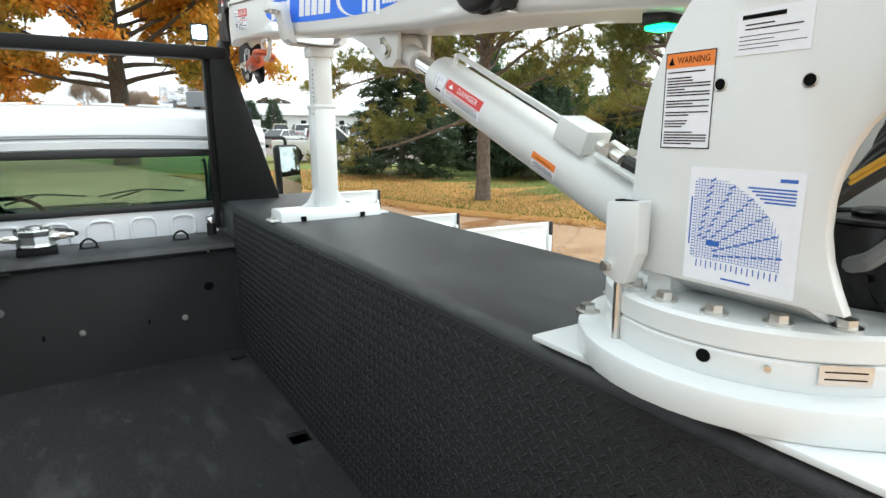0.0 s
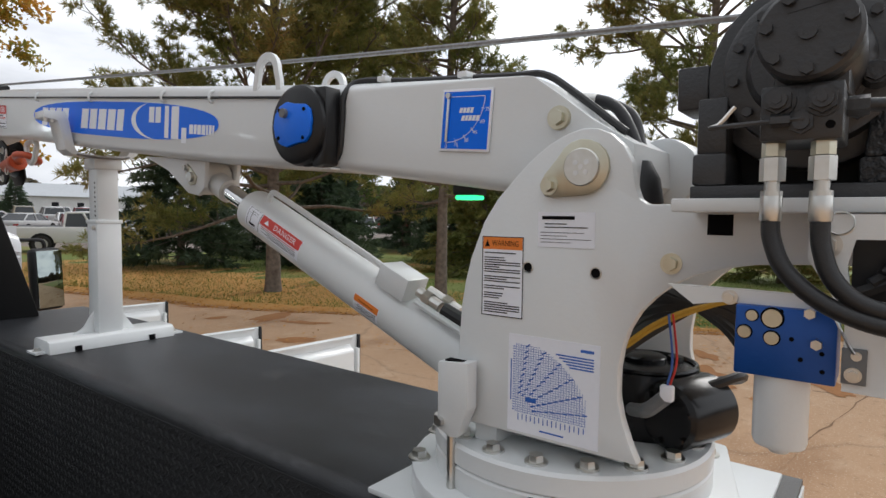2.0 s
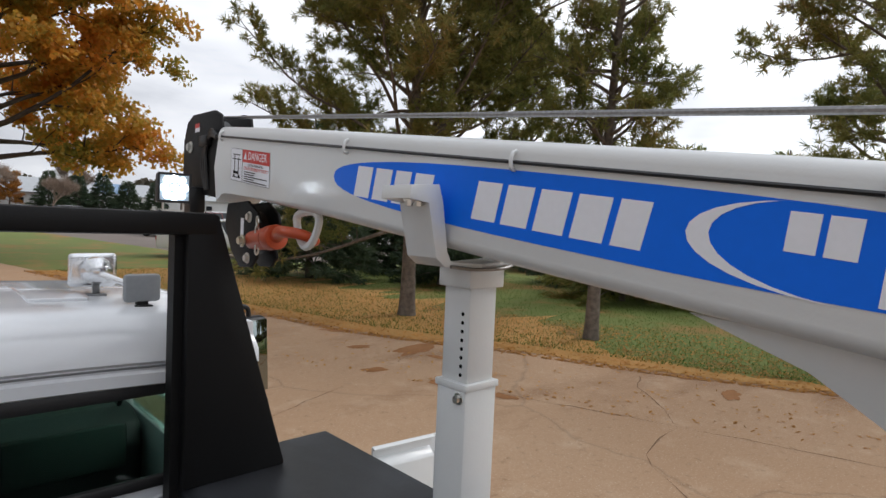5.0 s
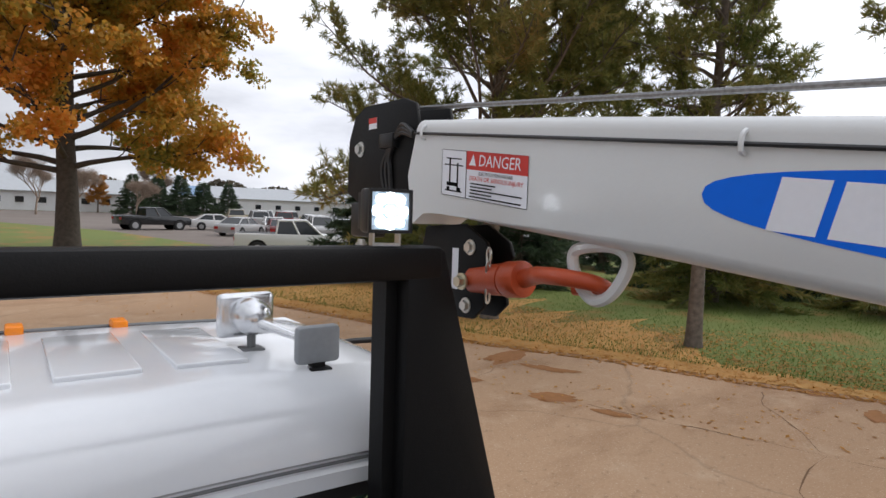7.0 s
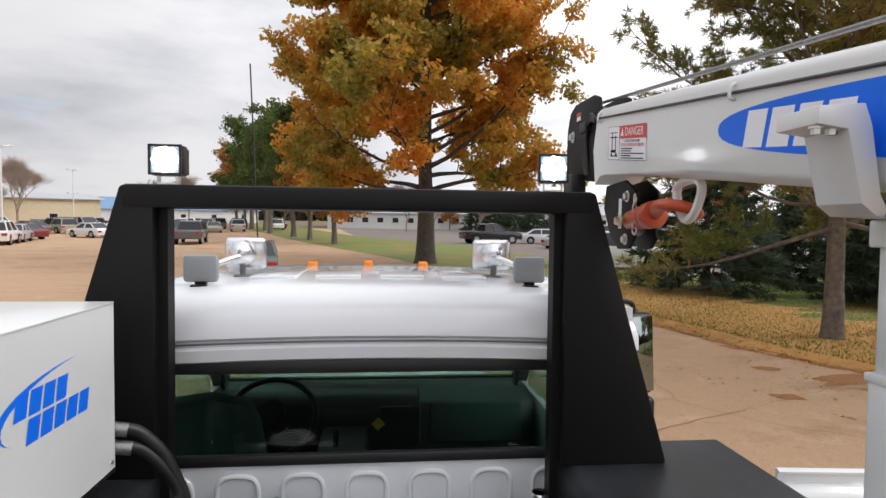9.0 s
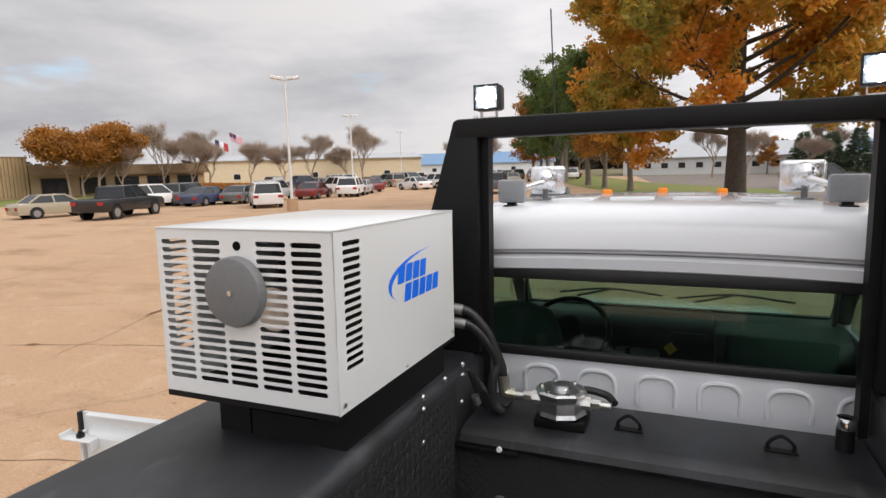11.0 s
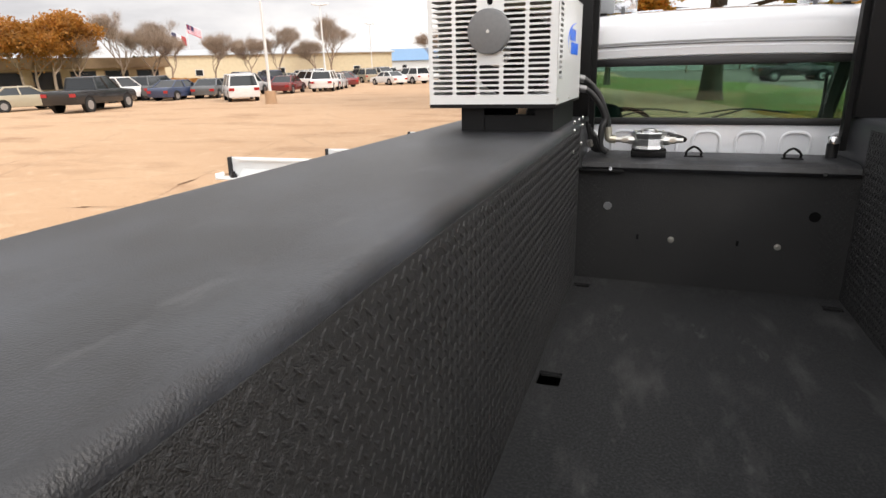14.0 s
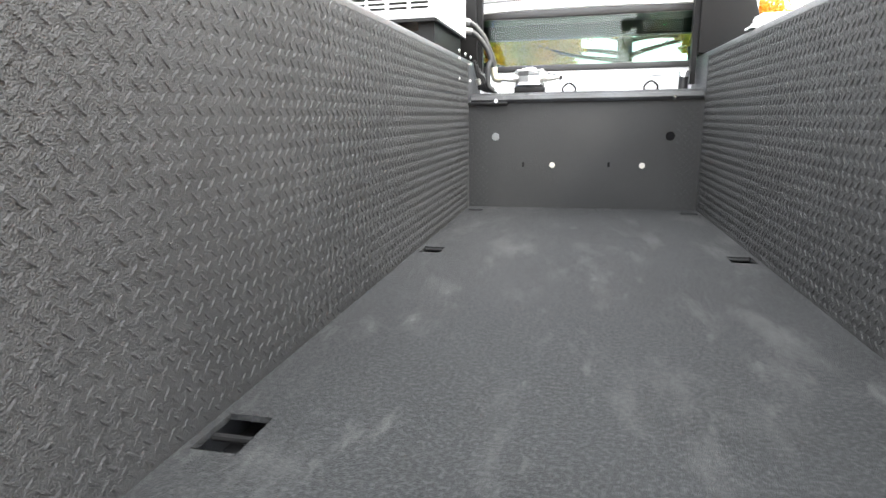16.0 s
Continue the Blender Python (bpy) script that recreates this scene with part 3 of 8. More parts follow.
part("rail_lip", bx(-IN, -0.40, BULK - 0.022, BULK + 0.03, 1.872, 1.888, 0.003), BLACK, front)
for x, z, r, mat in ((-0.149, 1.54, 0.013, STEEL), (0.33, 1.538, 0.013, STEEL), (0.472, 1.897, 0.013, CHROME), (-0.463, 1.893, 0.012, DECAL)):
    part("bolt", join(rod((x, BULK + 0.002, z), (x, BULK - 0.004, z), r * 1.2, 14), rod((x, BULK - 0.003, z), (x, BULK - 0.013 if z < 1.8 else BULK - 0.026, z), r * 0.8, 6)), mat, front)
part("plug", rod((-0.467, BULK + 0.002, 1.698), (-0.467, BULK - 0.004, 1.698), 0.022, 18, 0.02), GREYPLAST, front, "pale round plug")
# flat black disc and strips draw the shade of openings that aren't cut
part("hole", rod((0.464, BULK + 0.002, 1.694), (0.464, BULK - 0.0015, 1.694), 0.024, 18), INKSHADE, front, "dark round hole")
for x in (-0.31, 0.155):
    part("slot", bx(x - 0.006, x + 0.006, BULK - 0.0015, BULK + 0.001, 1.53, 1.556), INKSHADE, front)

for x in (-0.072, 0.37):
    hoop = thing("tie_ring", "small black steel D-ring on a plate on the front shelf", "tie ring", "tie rings", base=(x, 4.52, 1.938))
    part("ring", pipe([(x - 0.034, 4.52, 1.94), (x - 0.033, 4.52, 1.965), (x, 4.52, 1.988), (x + 0.033, 4.52, 1.965), (x + 0.034, 4.52, 1.94)], 0.006), BLACK, hoop)
    part("plate", bx(x - 0.045, x + 0.045, 4.505, 4.535, 1.938, 1.943), BLACK, hoop)

cap = thing("filler_cap", "black filler neck with chrome cap beside the bed wall", "filler cap", base=(0.55, 4.6, 1.938))
part("neck", rod((0.55, 4.6, 1.938), (0.55, 4.6, 2.01), 0.026, 20), BLACKPLAST, cap)
part("cap", lathe([(0.030, 2.008), (0.030, 2.03), (0.026, 2.042), (0.0, 2.044)], Matrix.Translation((0.55, 4.6, 0)), 20), CHROME, cap, "chrome cap")

# ---- hydraulic filter on the shelf ----
fil = thing("hydraulic_filter", "cast aluminium hydraulic filter head on a black bracket", "filter", base=(-0.29, 4.5, 1.938))
part("bracket", bx(-0.375, -0.205, 4.44, 4.56, 1.938, 1.972, 0.004), BLACK, fil)
part("body", lathe([(0.070, 1.972), (0.086, 1.982), (0.080, 1.995), (0.076, 2.03), (0.086, 2.040), (0.088, 2.058), (0.078, 2.064), (0.03, 2.066), (0.0, 2.068)], Matrix.Translation((-0.293, 4.5, 0)), 8), ALU, fil, smooth=False)
part("lid_boss", rod((-0.293, 4.5, 2.064), (-0.293, 4.5, 2.078), 0.03, 16, bev=0.003), ALU, fil)
for k in range(6):
    a = k * math.tau / 6
    part("lid_bolt", hexbolt((-0.293 + 0.068 * math.cos(a), 4.5 + 0.068 * math.sin(a), 2.062), (0, 0, 1), 0.008, 0.007, False), STEEL, fil)
for s in (-1, 1):
    part("port_fitting", join(rod((-0.293 + s * 0.06, 4.5, 2.02), (-0.293 + s * 0.10, 4.5, 2.02), 0.024, 8), rod((-0.293 + s * 0.10, 4.5, 2.02), (-0.293 + s * 0.13, 4.5, 2.02), 0.018, 6),
         rod((-0.293 + s * 0.13, 4.5, 2.02), (-0.293 + s * 0.165, 4.5, 2.02), 0.013, 12)), STEEL, fil, "zinc-plated hose fitting")

# ---- headache rack ----
rack = thing("headache_rack", "black steel headache rack framing the cab's rear window", "rack", base=(0, 4.62, TOP))
RY0, RY1 = 4.575, 4.655
part("top_bar", bx(-0.70, 0.70, RY0, RY1, 2.922, 2.992, 0.012), BLACK, rack)
for s in (-1, 1):
    legp = [(0.612, TOP), (0.955, TOP), (0.952, 2.15), (0.705, 2.985), (0.69, 2.99), (0.612, 2.93)]
    part("leg", extr([(s * x, z) for x, z in legp], "y", RY0 + 0.004, RY1 - 0.004, 0.006), BLACK, rack)
    part("inner_flange", bx(min(s * 0.585, s * 0.612), max(s * 0.585, s * 0.612), RY0 + 0.045, RY1 + 0.02, TOP - 0.16, 2.925), BLACK, rack)
    part("foot_plate", bx(min(s * 0.63, s * 0.945), max(s * 0.63, s * 0.945), RY0 + 0.008, RY1 + 0.02, TOP, TOP + 0.008), BLACK, rack)

for s in (-1, 1):
    lx = s * 0.58 if s < 0 else 0.568
    lamp = thing("work_light", "square black LED work light, switched on, on the rack", "work light", "work lights on the rack", base=(lx, 4.615, 2.992))
    part("housing", bx(lx - 0.047, lx + 0.047, 4.59, 4.645, 3.018, 3.108, 0.008), BLACKPLAST, lamp)
    part("lens", bx(lx - 0.040, lx + 0.040, 4.585, 4.592, 3.025, 3.101, 0.003), CLEAR, lamp)
    part("reflector", bx(lx - 0.0395, lx + 0.0395, 4.5885, 4.5905, 3.0255, 3.1005), REFLECTOR, lamp, "bright glowing reflector")
    part("bezel", join(bx(lx - 0.046, lx + 0.046, 4.583, 4.592, 3.101, 3.107), bx(lx - 0.046, lx + 0.046, 4.583, 4.592, 3.019, 3.025),
                       bx(lx - 0.046, lx - 0.040, 4.583, 4.592, 3.025, 3.101), bx(lx + 0.040, lx + 0.046, 4.583, 4.592, 3.025, 3.101)), BLACKPLAST, lamp)
    for i, (u, v) in enumerate(((-0.02, -0.022), (0.02, -0.022), (-0.027, 0), (0, 0), (0.027, 0), (-0.02, 0.022), (0.02, 0.022), (0, -0.027), (0, 0.027))):
        part("led", rod((lx + u, 4.5885, 3.063 + v), (lx + u, 4.5865, 3.063 + v), 0.0105, 12), LED, lamp)
    for i in range(7):
        part("cooling_fin", bx(lx - 0.045 + i * 0.0142, lx - 0.041 + i * 0.0142, 4.643, 4.66, 3.025, 3.10), BLACKPLAST, lamp)
    part("bracket", join(bx(lx - 0.03, lx + 0.03, 4.605, 4.63, 2.992, 2.998), bx(lx - 0.03, lx - 0.026, 4.605, 4.63, 2.996, 3.03), bx(lx + 0.026, lx + 0.03, 4.605, 4.63, 2.996, 3.03)), STEEL, lamp)
    part("bracket_bolt", hexbolt((lx - 0.05, 4.617, 2.995), (0, 0, 1), 0.008, 0.008), STEEL, lamp)
    if s > 0:
        lamp.matrix_world = TRUCK @ Matrix.Translation((lx + 0.008, 4.615, 2.992)) @ Matrix.Rotation(radians(-12), 4, "Z")

# ---- cooler unit on the street-side box ----
AX0, AX1, AY0, AY1, AZ0, AZ1 = -1.18, -0.645, 3.68, 4.405, 2.24, 2.672
cool = thing("oil_cooler", "white slotted oil cooler cabinet with grey cap on black stand", "oil cooler", base=((AX0 + AX1) / 2, 4.04, TOP))


def slotted(m, w, h, slots, mat, parent, name):
    """A sheet with slot openings: slots of (x0, x1, y0, y1) in a common grid."""
    bm = bmesh.new()
    ux = sorted({0.0, w, *[s[0] for s in slots], *[s[1] for s in slots]})
    uy = sorted({0.0, h, *[s[2] for s in slots], *[s[3] for s in slots]})
    vs = {(i, j): bm.verts.new(m @ Vector((x, y, 0))) for i, x in enumerate(ux) for j, y in enumerate(uy)}
    for i in range(len(ux) - 1):
        for j in range(len(uy) - 1):
            cx, cy = (ux[i] + ux[i + 1]) / 2, (uy[j] + uy[j + 1]) / 2
            if not any(a < cx < b and c < cy < d for a, b, c, d in slots):
                bm.faces.new((vs[i, j], vs[i + 1, j], vs[i + 1, j + 1], vs[i, j + 1]))
    bmesh.ops.delete(bm, geom=[v for v in bm.verts if not v.link_faces], context="VERTS")
    for a, b, c, d in slots:  # rounded slot ends
        r = (d - c) / 2
        for cx, k in ((a, 1), (b, -1)):
            for cy, e in ((c, 1), (d, -1)):
                arc = [(cx + k * r * (1 - math.cos(q)), cy + e * r * (1 - math.sin(q))) for q in (0, 0.52, 1.05, 1.57)]
                bm.faces.new([bm.verts.new(m @ Vector((x, y, 0))) for x, y in [(cx, cy)] + (arc if k * e < 0 else arc[::-1])])
    n = m.to_3x3() @ Vector((0, 0, -0.003))
    ex = bmesh.ops.extrude_face_region(bm, geom=bm.faces[:])
    bmesh.ops.translate(bm, verts=[v for v in ex["geom"] if isinstance(v, bmesh.types.BMVert)], vec=n)
    bmesh.ops.recalc_face_normals(bm, faces=bm.faces)
    return part(name, bm, mat, parent, smooth=False)


W_, H_ = AX1 - AX0, AZ1 - AZ0
cols = [(0.017, 0.104), (0.118, 0.209), (0.217, 0.302), (0.317, 0.405), (0.418, 0.504)]
slots, nrow = [], 18
for j in range(nrow):
    y0 = 0.0405 + j * 0.0207
    for i, (a, b) in enumerate(cols):
        if i == 2 and j > 5:
            continue
        slots.append((a, b, y0, y0 + 0.0128))
slotted(basis((AX0, AY0, AZ0), (1, 0, 0), (0, 0, 1)), W_, H_, slots, WHITE, cool, "front_grille")
slotted(basis((AX1, AY0, AZ0), (0, 1, 0), (0, 0, 1)), AY1 - AY0, H_, [(0.038, 0.118, 0.098 + j * 0.0197, 0.1100 + j * 0.0197) for j in range(16)], WHITE, cool, "side_panel")
slotted(basis((AX0, AY1, AZ0), (0, -1, 0), (0, 0, 1)), AY1 - AY0, H_, [(AY1 - AY0 - 0.118, AY1 - AY0 - 0.038, 0.098 + j * 0.0197, 0.1100 + j * 0.0197) for j in range(16)], WHITE, cool, "side_panel")
part("back_panel", bx(AX0 + 0.004, AX1 - 0.004, AY1 - 0.006, AY1 - 0.003, AZ0, AZ1 - 0.004), WHITE, cool)
part("top_panel", bx(AX0 - 0.002, AX1 + 0.002, AY0 - 0.002, AY1, AZ1 - 0.001, AZ1 + 0.004, 0.0015), WHITE, cool)
part("base_tray", bx(AX0 + 0.004, AX1 - 0.004, AY0 + 0.004, AY1 - 0.004, AZ0 - 0.004, AZ0 + 0.002), BLACK, cool, "black base tray")
part("stand", bx(-1.055, -0.955, AY0 + 0.05, AY1 - 0.05, TOP, AZ0 - 0.003), BLACK, cool, "black steel riser")
part("stand", bx(-0.74, -0.665, AY0 + 0.05, AY1 - 0.05, TOP, AZ0 - 0.003), BLACK, cool, "black steel riser")
part("stand_crossbar", bx(-0.955, -0.74, AY0 + 0.055, AY0 + 0.13, TOP, AZ0 - 0.045), BLACK, cool)
kx, kz = -0.918, 2.523
part("fan_cap", lathe([(0.0, 0.0), (0.082, 0.0), (0.0865, 0.004), (0.0865, 0.020), (0.083, 0.027), (0.078, 0.029), (0.0, 0.030)], basis((kx, AY0 - 0.001, kz), (1, 0, 0), (0, 0, 1)), 32), GREYPLAST, cool, "grey domed fan cap")
part("cap_screw", rod((kx, AY0 - 0.030, kz), (kx, AY0 - 0.036, kz), 0.007, 6), STEEL, cool)
part("round_hole", rod((kx, AY0 + 0.001, kz + 0.110), (kx, AY0 - 0.0015, kz + 0.110), 0.0115, 16), INKSHADE, cool)
part("cooler_core", bx(-1.12, -0.70, 4.16, 4.20, AZ0 + 0.02, AZ1 - 0.03), ALU, cool, "aluminium cooler core")
for k in range(5):
    part("core_tube", rod((-1.12, 4.15, 2.29 + 0.07 * k), (-0.70, 4.15, 2.29 + 0.07 * k), 0.01, 8), STEEL, cool)
part("fan_shroud", rod((kx, 4.06, 2.45), (kx, 4.15, 2.45), 0.19, 24), BLACKPLAST, cool)
part("motor", rod((kx, 3.80, 2.45), (kx, 4.06, 2.45), 0.06, 20), ALU, cool)
ml = basis((AX1 + 0.0006, 4.06, 2.49), (0, 1, 0), (0, 0, 1))
# blue emblem: a sweep and two rows of slanted blocks
outer = [(0.19 - 0.315 * math.cos(a), 0.006 + 0.082 * math.sin(a)) for a in [radians(-32 + 9 * i) for i in range(14)]]
inner = [(x + 0.022 * math.sin(math.pi * i / 13), y - 0.006 * math.sin(math.pi * i / 13)) for i, (x, y) in enumerate(outer)]
sw = bmesh.new()
ra, rb = [[sw.verts.new(ml @ Vector((x, y, 0.0006))) for x, y in row] for row in (outer, inner)]
for i in range(13):
    sw.faces.new([v for k, v in enumerate((ra[i], rb[i], rb[i + 1], ra[i + 1])) if not (i == 0 and k == 1) and not (i == 12 and k == 2)])
part("emblem_sweep", sw, BLUE, cool, "blue swoosh decal", smooth=False)


def slant_blocks(m, x, y, widths, h, gap, lean, d=0.0008):
    out = []
    for w in widths:
        bm = bmesh.new()
        q = [(x, y), (x + w, y), (x + w + lean * h, y + h), (x + lean * h, y + h)]
        bm.faces.new([bm.verts.new(m @ Vector((a, b, d))) for a, b in q])
        out.append(bm)
        x += w + gap
    return join(*out)


for k in range(4):
    part("emblem_block", slant_blocks(ml, -0.072 + 0.048 * k, 0.006, (0.040,), 0.050, 0.006, 0.22), BLUE, cool, "blue slanted decal block", smooth=False)
for k in range(5):
    part("emblem_block", slant_blocks(ml, -0.034 + 0.049 * k, -0.050, (0.041,), 0.050, 0.006, 0.22), BLUE, cool, "blue slanted decal block", smooth=False)
part("bottom_rim", bx(AX0 + 0.002, AX1 - 0.002, AY0 - 0.002, AY0 + 0.012, AZ0 - 0.012, AZ0 + 0.003), BLACK, cool, "black bottom rim")
part("bottom_rim", bx(AX1 - 0.012, AX1 + 0.001, AY0 + 0.012, AY1, AZ0 - 0.010, AZ0 + 0.001), BLACK, cool, "black bottom rim")
for y, z in ((4.385, 2.262), (3.70, 2.262), (4.03, 2.254)):
    part("panel_screw", rod((AX1, y, z), (AX1 + 0.004, y, z), 0.006, 8), STEEL, cool)

for k, (y0, z0, dx) in enumerate(((4.43, 2.335, 0.0), (4.43, 2.285, 0.01))):
    hs = thing("hydraulic_hose", "black hydraulic hose with crimped steel ends from cooler to filter", "hose", "cooler hoses", base=(-0.62, 4.45, 1.95))
    x0 = -0.66 + dx
    end = [(-0.502, 4.50, 2.11), (-0.496, 4.50, 2.04), (-0.46, 4.5, 2.02)] if k == 0 else [(-0.528, 4.475, 2.08), (-0.53, 4.475, 1.99), (-0.50, 4.49, 1.955)]
    part("hose", pipe([(x0, y0, z0), (x0 + 0.05, y0 + 0.03, z0 - 0.020), (x0 + 0.105, 4.48, z0 - 0.085), (x0 + 0.135, 4.49, z0 - 0.155)] + end, 0.0165, 12), RUBBER, hs)
    part("hose_end", join(rod((x0 - 0.02, y0 - 0.008, z0 + 0.004), (x0 + 0.035, y0 + 0.006, z0 - 0.008), 0.019, 14), rod((x0 - 0.05, y0 - 0.012, z0 + 0.006), (x0 - 0.02, y0 - 0.008, z0 + 0.004), 0.016, 6)), WIRE, hs, "crimped steel hose end")
    if k == 0:
        part("elbow", pipe([(-0.499, 4.5, 2.085), (-0.496, 4.5, 2.045), (-0.488, 4.5, 2.024), (-0.455, 4.5, 2.02)], 0.021, 10), YZINC, hs, "yellow-zinc elbow")
lo = thing("loose_hose", "thin black hoses and cables bunched beside the filter", "hose", base=(-0.58, 4.45, 1.94))
for i in range(4):
    part("hose", pipe([(-0.60 + i * 0.010, 4.42 + 0.015 * i, 2.12 - 0.02 * i), (-0.585 + 0.012 * i, 4.46, 2.03), (-0.565 + 0.012 * i, 4.49, 1.965), (-0.50, 4.56 + 0.015 * i, 1.95)], 0.008, 8), RUBBER, lo)
part("coupling", rod((-0.585, 4.44, 2.02), (-0.578, 4.45, 1.99), 0.015, 6), STEEL, lo)
bh = thing("bypass_hose", "short black hose with brass end behind the filter", "hose", base=(-0.2, 4.56, 1.95))
part("hose", pipe([(-0.30, 4.57, 2.03), (-0.22, 4.575, 2.04), (-0.15, 4.57, 2.03), (-0.12, 4.53, 2.02)], 0.013, 10), RUBBER, bh)

# ---- open compartment doors ----
def box_door(s, y, reach, top, swing, width=0.03):
    """A compartment door standing open from the box's outer side."""
    d = thing("compartment_door", "white open compartment door with latch on the service body side", "truck door", "compartment doors", base=(s * OUT, y, 1.0))
    m = Matrix.Translation((s * OUT, y, 0)) @ Matrix.Rotation(radians(-s * swing), 4, "Z") @ Matrix.Diagonal((s, 1, 1, 1))
    def put(bm):
        b = moved(bm, m)
        if s < 0:
            bmesh.ops.reverse_faces(b, faces=b.faces)
        return b
    part("outer_sheet", put(bx(0.004, reach, -0.010, 0, 0.95, top, 0.002)), WHITE, d)
    part("top_lip", put(extr([(-0.010, top), (-0.024, top - 0.004), (-0.024, top - 0.010), (-0.010, top - 0.012)], "x", 0.004, reach - 0.03)), WHITE, d)
    part("inner_pan", put(extr([(-0.010, 0.96), (-width - 0.012, 0.97), (-width - 0.012, top - 0.072), (-width - 0.006, top - 0.062), (-0.010, top - 0.040)], "x", 0.01, reach - 0.045, 0.003)), WHITE, d)
    part("edge_seal", put(bx(reach - 0.004, reach + 0.010, -0.022, 0.004, 0.95, top + 0.001, 0.003)), BLACKPLAST, d, "black rubber edge seal")
    part("edge_flange", put(bx(reach - 0.018, reach - 0.004, -0.034, 0.0, 0.95, top - 0.062, 0.002)), WHITE, d)
    if s < 0:
        latch = part("latch", put(join(bx(reach - 0.10, reach + 0.026, -width - 0.050, -width + 0.004, top - 0.074, top - 0.068, 0.002), bx(reach - 0.10, reach - 0.094, -width - 0.044, -width - 0.008, top - 0.105, top - 0.07, 0.002),
                                      bx(reach + 0.020, reach + 0.026, -width - 0.050, -width, top - 0.074, top - 0.052, 0.002))), WHITE, d, "white latch bracket")
        part("latch_bolt", put(join(rod((reach - 0.038, -width - 0.025, top - 0.068), (reach - 0.038, -width - 0.025, top - 0.055), 0.013, 8), rod((reach - 0.038, -width - 0.025, top - 0.056), (reach - 0.038, -width - 0.025, top - 0.045), 0.007, 8))), BLACKPLAST, latch, "black latch bolt")
    return d


box_door(1, 3.12, 0.545, 2.105, 4)
box_door(1, 3.74, 0.42, 2.085, 8)
box_door(1, 4.47, 0.31, 2.155, 6)
box_door(-1, 3.12, 0.515, 2.085, 2)
box_door(-1, 3.93, 0.56, 2.02, 6)
box_door(-1, 4.6, 0.40, 2.04, 6)


# ---- cab ----
PALEGREY = material("pale_grey_plastic", (0.30, 0.32, 0.34), 0.5, grain=0.15, scale=70)
SATIN = material("satin_chrome", (0.80, 0.81, 0.83), 0.24, 0.9, grain=0.15, scale=60)
cab = thing("truck_cab", "white truck cab with dark rear window and roof lamps", "truck cab", base=(0, 5.6, 0.7))
CY = 4.80
DASH = material("dash_vinyl", (0.012, 0.021, 0.020), 0.6, grain=0.25, scale=140, bump=0.2, bump_scale=300)


def loft(rows):
    """Quads between rows of points of equal length."""
    bm = bmesh.new()
    vs = [[bm.verts.new(p) for p in r] for r in rows]
    for a, b in zip(vs, vs[1:]):
        for i in range(len(a) - 1):
            bm.faces.new((a[i], a[i + 1], b[i + 1], b[i]))
    bmesh.ops.recalc_face_normals(bm, faces=bm.faces)
    return bm


def roof_row(y, z, half, crown, edge_drop=0.0, n=24):
    """One cross line of the roof: crowned, rounded off at both sides."""
    out = []
    for i in range(n + 1):
        u = -1 + 2 * i / n
        x = half * u
        out.append((x, y, z + crown * (1 - u * u) - edge_drop * max(0, abs(u) - 0.88) / 0.12))
    return out


rows = [roof_row(CY - 0.005, 2.395, 0.93, 0.028, 0.02), roof_row(CY - 0.030, 2.41, 0.935, 0.028, 0.02), roof_row(CY - 0.034, 2.448, 0.935, 0.028, 0.02), roof_row(CY - 0.022, 2.456, 0.935, 0.028, 0.02),
        roof_row(CY - 0.024, 2.475, 0.935, 0.028, 0.02), roof_row(CY - 0.036, 2.485, 0.94, 0.028, 0.03), roof_row(CY - 0.03, 2.545, 0.94, 0.028, 0.04), roof_row(CY + 0.0, 2.595, 0.935, 0.03, 0.05), roof_row(CY + 0.05, 2.627, 0.93, 0.032, 0.06),
        roof_row(CY + 0.16, 2.645, 0.93, 0.034, 0.06), roof_row(5.3, 2.652, 0.93, 0.036, 0.06), roof_row(5.6, 2.655, 0.92, 0.034, 0.06), roof_row(5.72, 2.64, 0.91, 0.03, 0.06), roof_row(5.85, 2.58, 0.90, 0.03, 0.06), roof_row(6.0, 2.45, 0.90, 0.03, 0.03)]
part("roof", loft(rows), CABWHITE, cab, "glossy white roof with rolled rear edge")
for x in (-0.36, -0.12, 0.12, 0.36):
    zt = 2.652 + 0.036 * (1 - (x / 0.93) ** 2)
    part("roof_rib", moved(bx(-0.085, 0.085, 5.04, 5.50, -0.02, 0.005, 0.0045, 3), Matrix.Translation((x, 0, zt)) @ Matrix.Rotation(math.atan(0.072 * x / 0.93 ** 2), 4, "Y")), CABWHITE, cab)
part("roof_front_seam", pipe([(-0.62, 5.66, 2.670), (-0.3, 5.665, 2.682), (0.1, 5.665, 2.684), (0.62, 5.66, 2.670)], 0.006, 6), GREYPLAST, cab)
part("roof_seam", pipe([(-0.9, CY - 0.026, 2.470), (-0.45, CY - 0.026, 2.489), (0, CY - 0.026, 2.495), (0.45, CY - 0.026, 2.489), (0.9, CY - 0.026, 2.470)], 0.004, 6), GREYPLAST, cab)
# back panel with pressed arches, and the window frame
part("back_panel", join(bx(-0.93, 0.93, CY - 0.01, CY + 0.02, 1.2, 2.085), bx(-0.93, -0.71, CY - 0.01, CY + 0.02, 2.085, 2.40), bx(0.71, 0.93, CY - 0.01, CY + 0.02, 2.085, 2.40)), CABWHITE, cab)
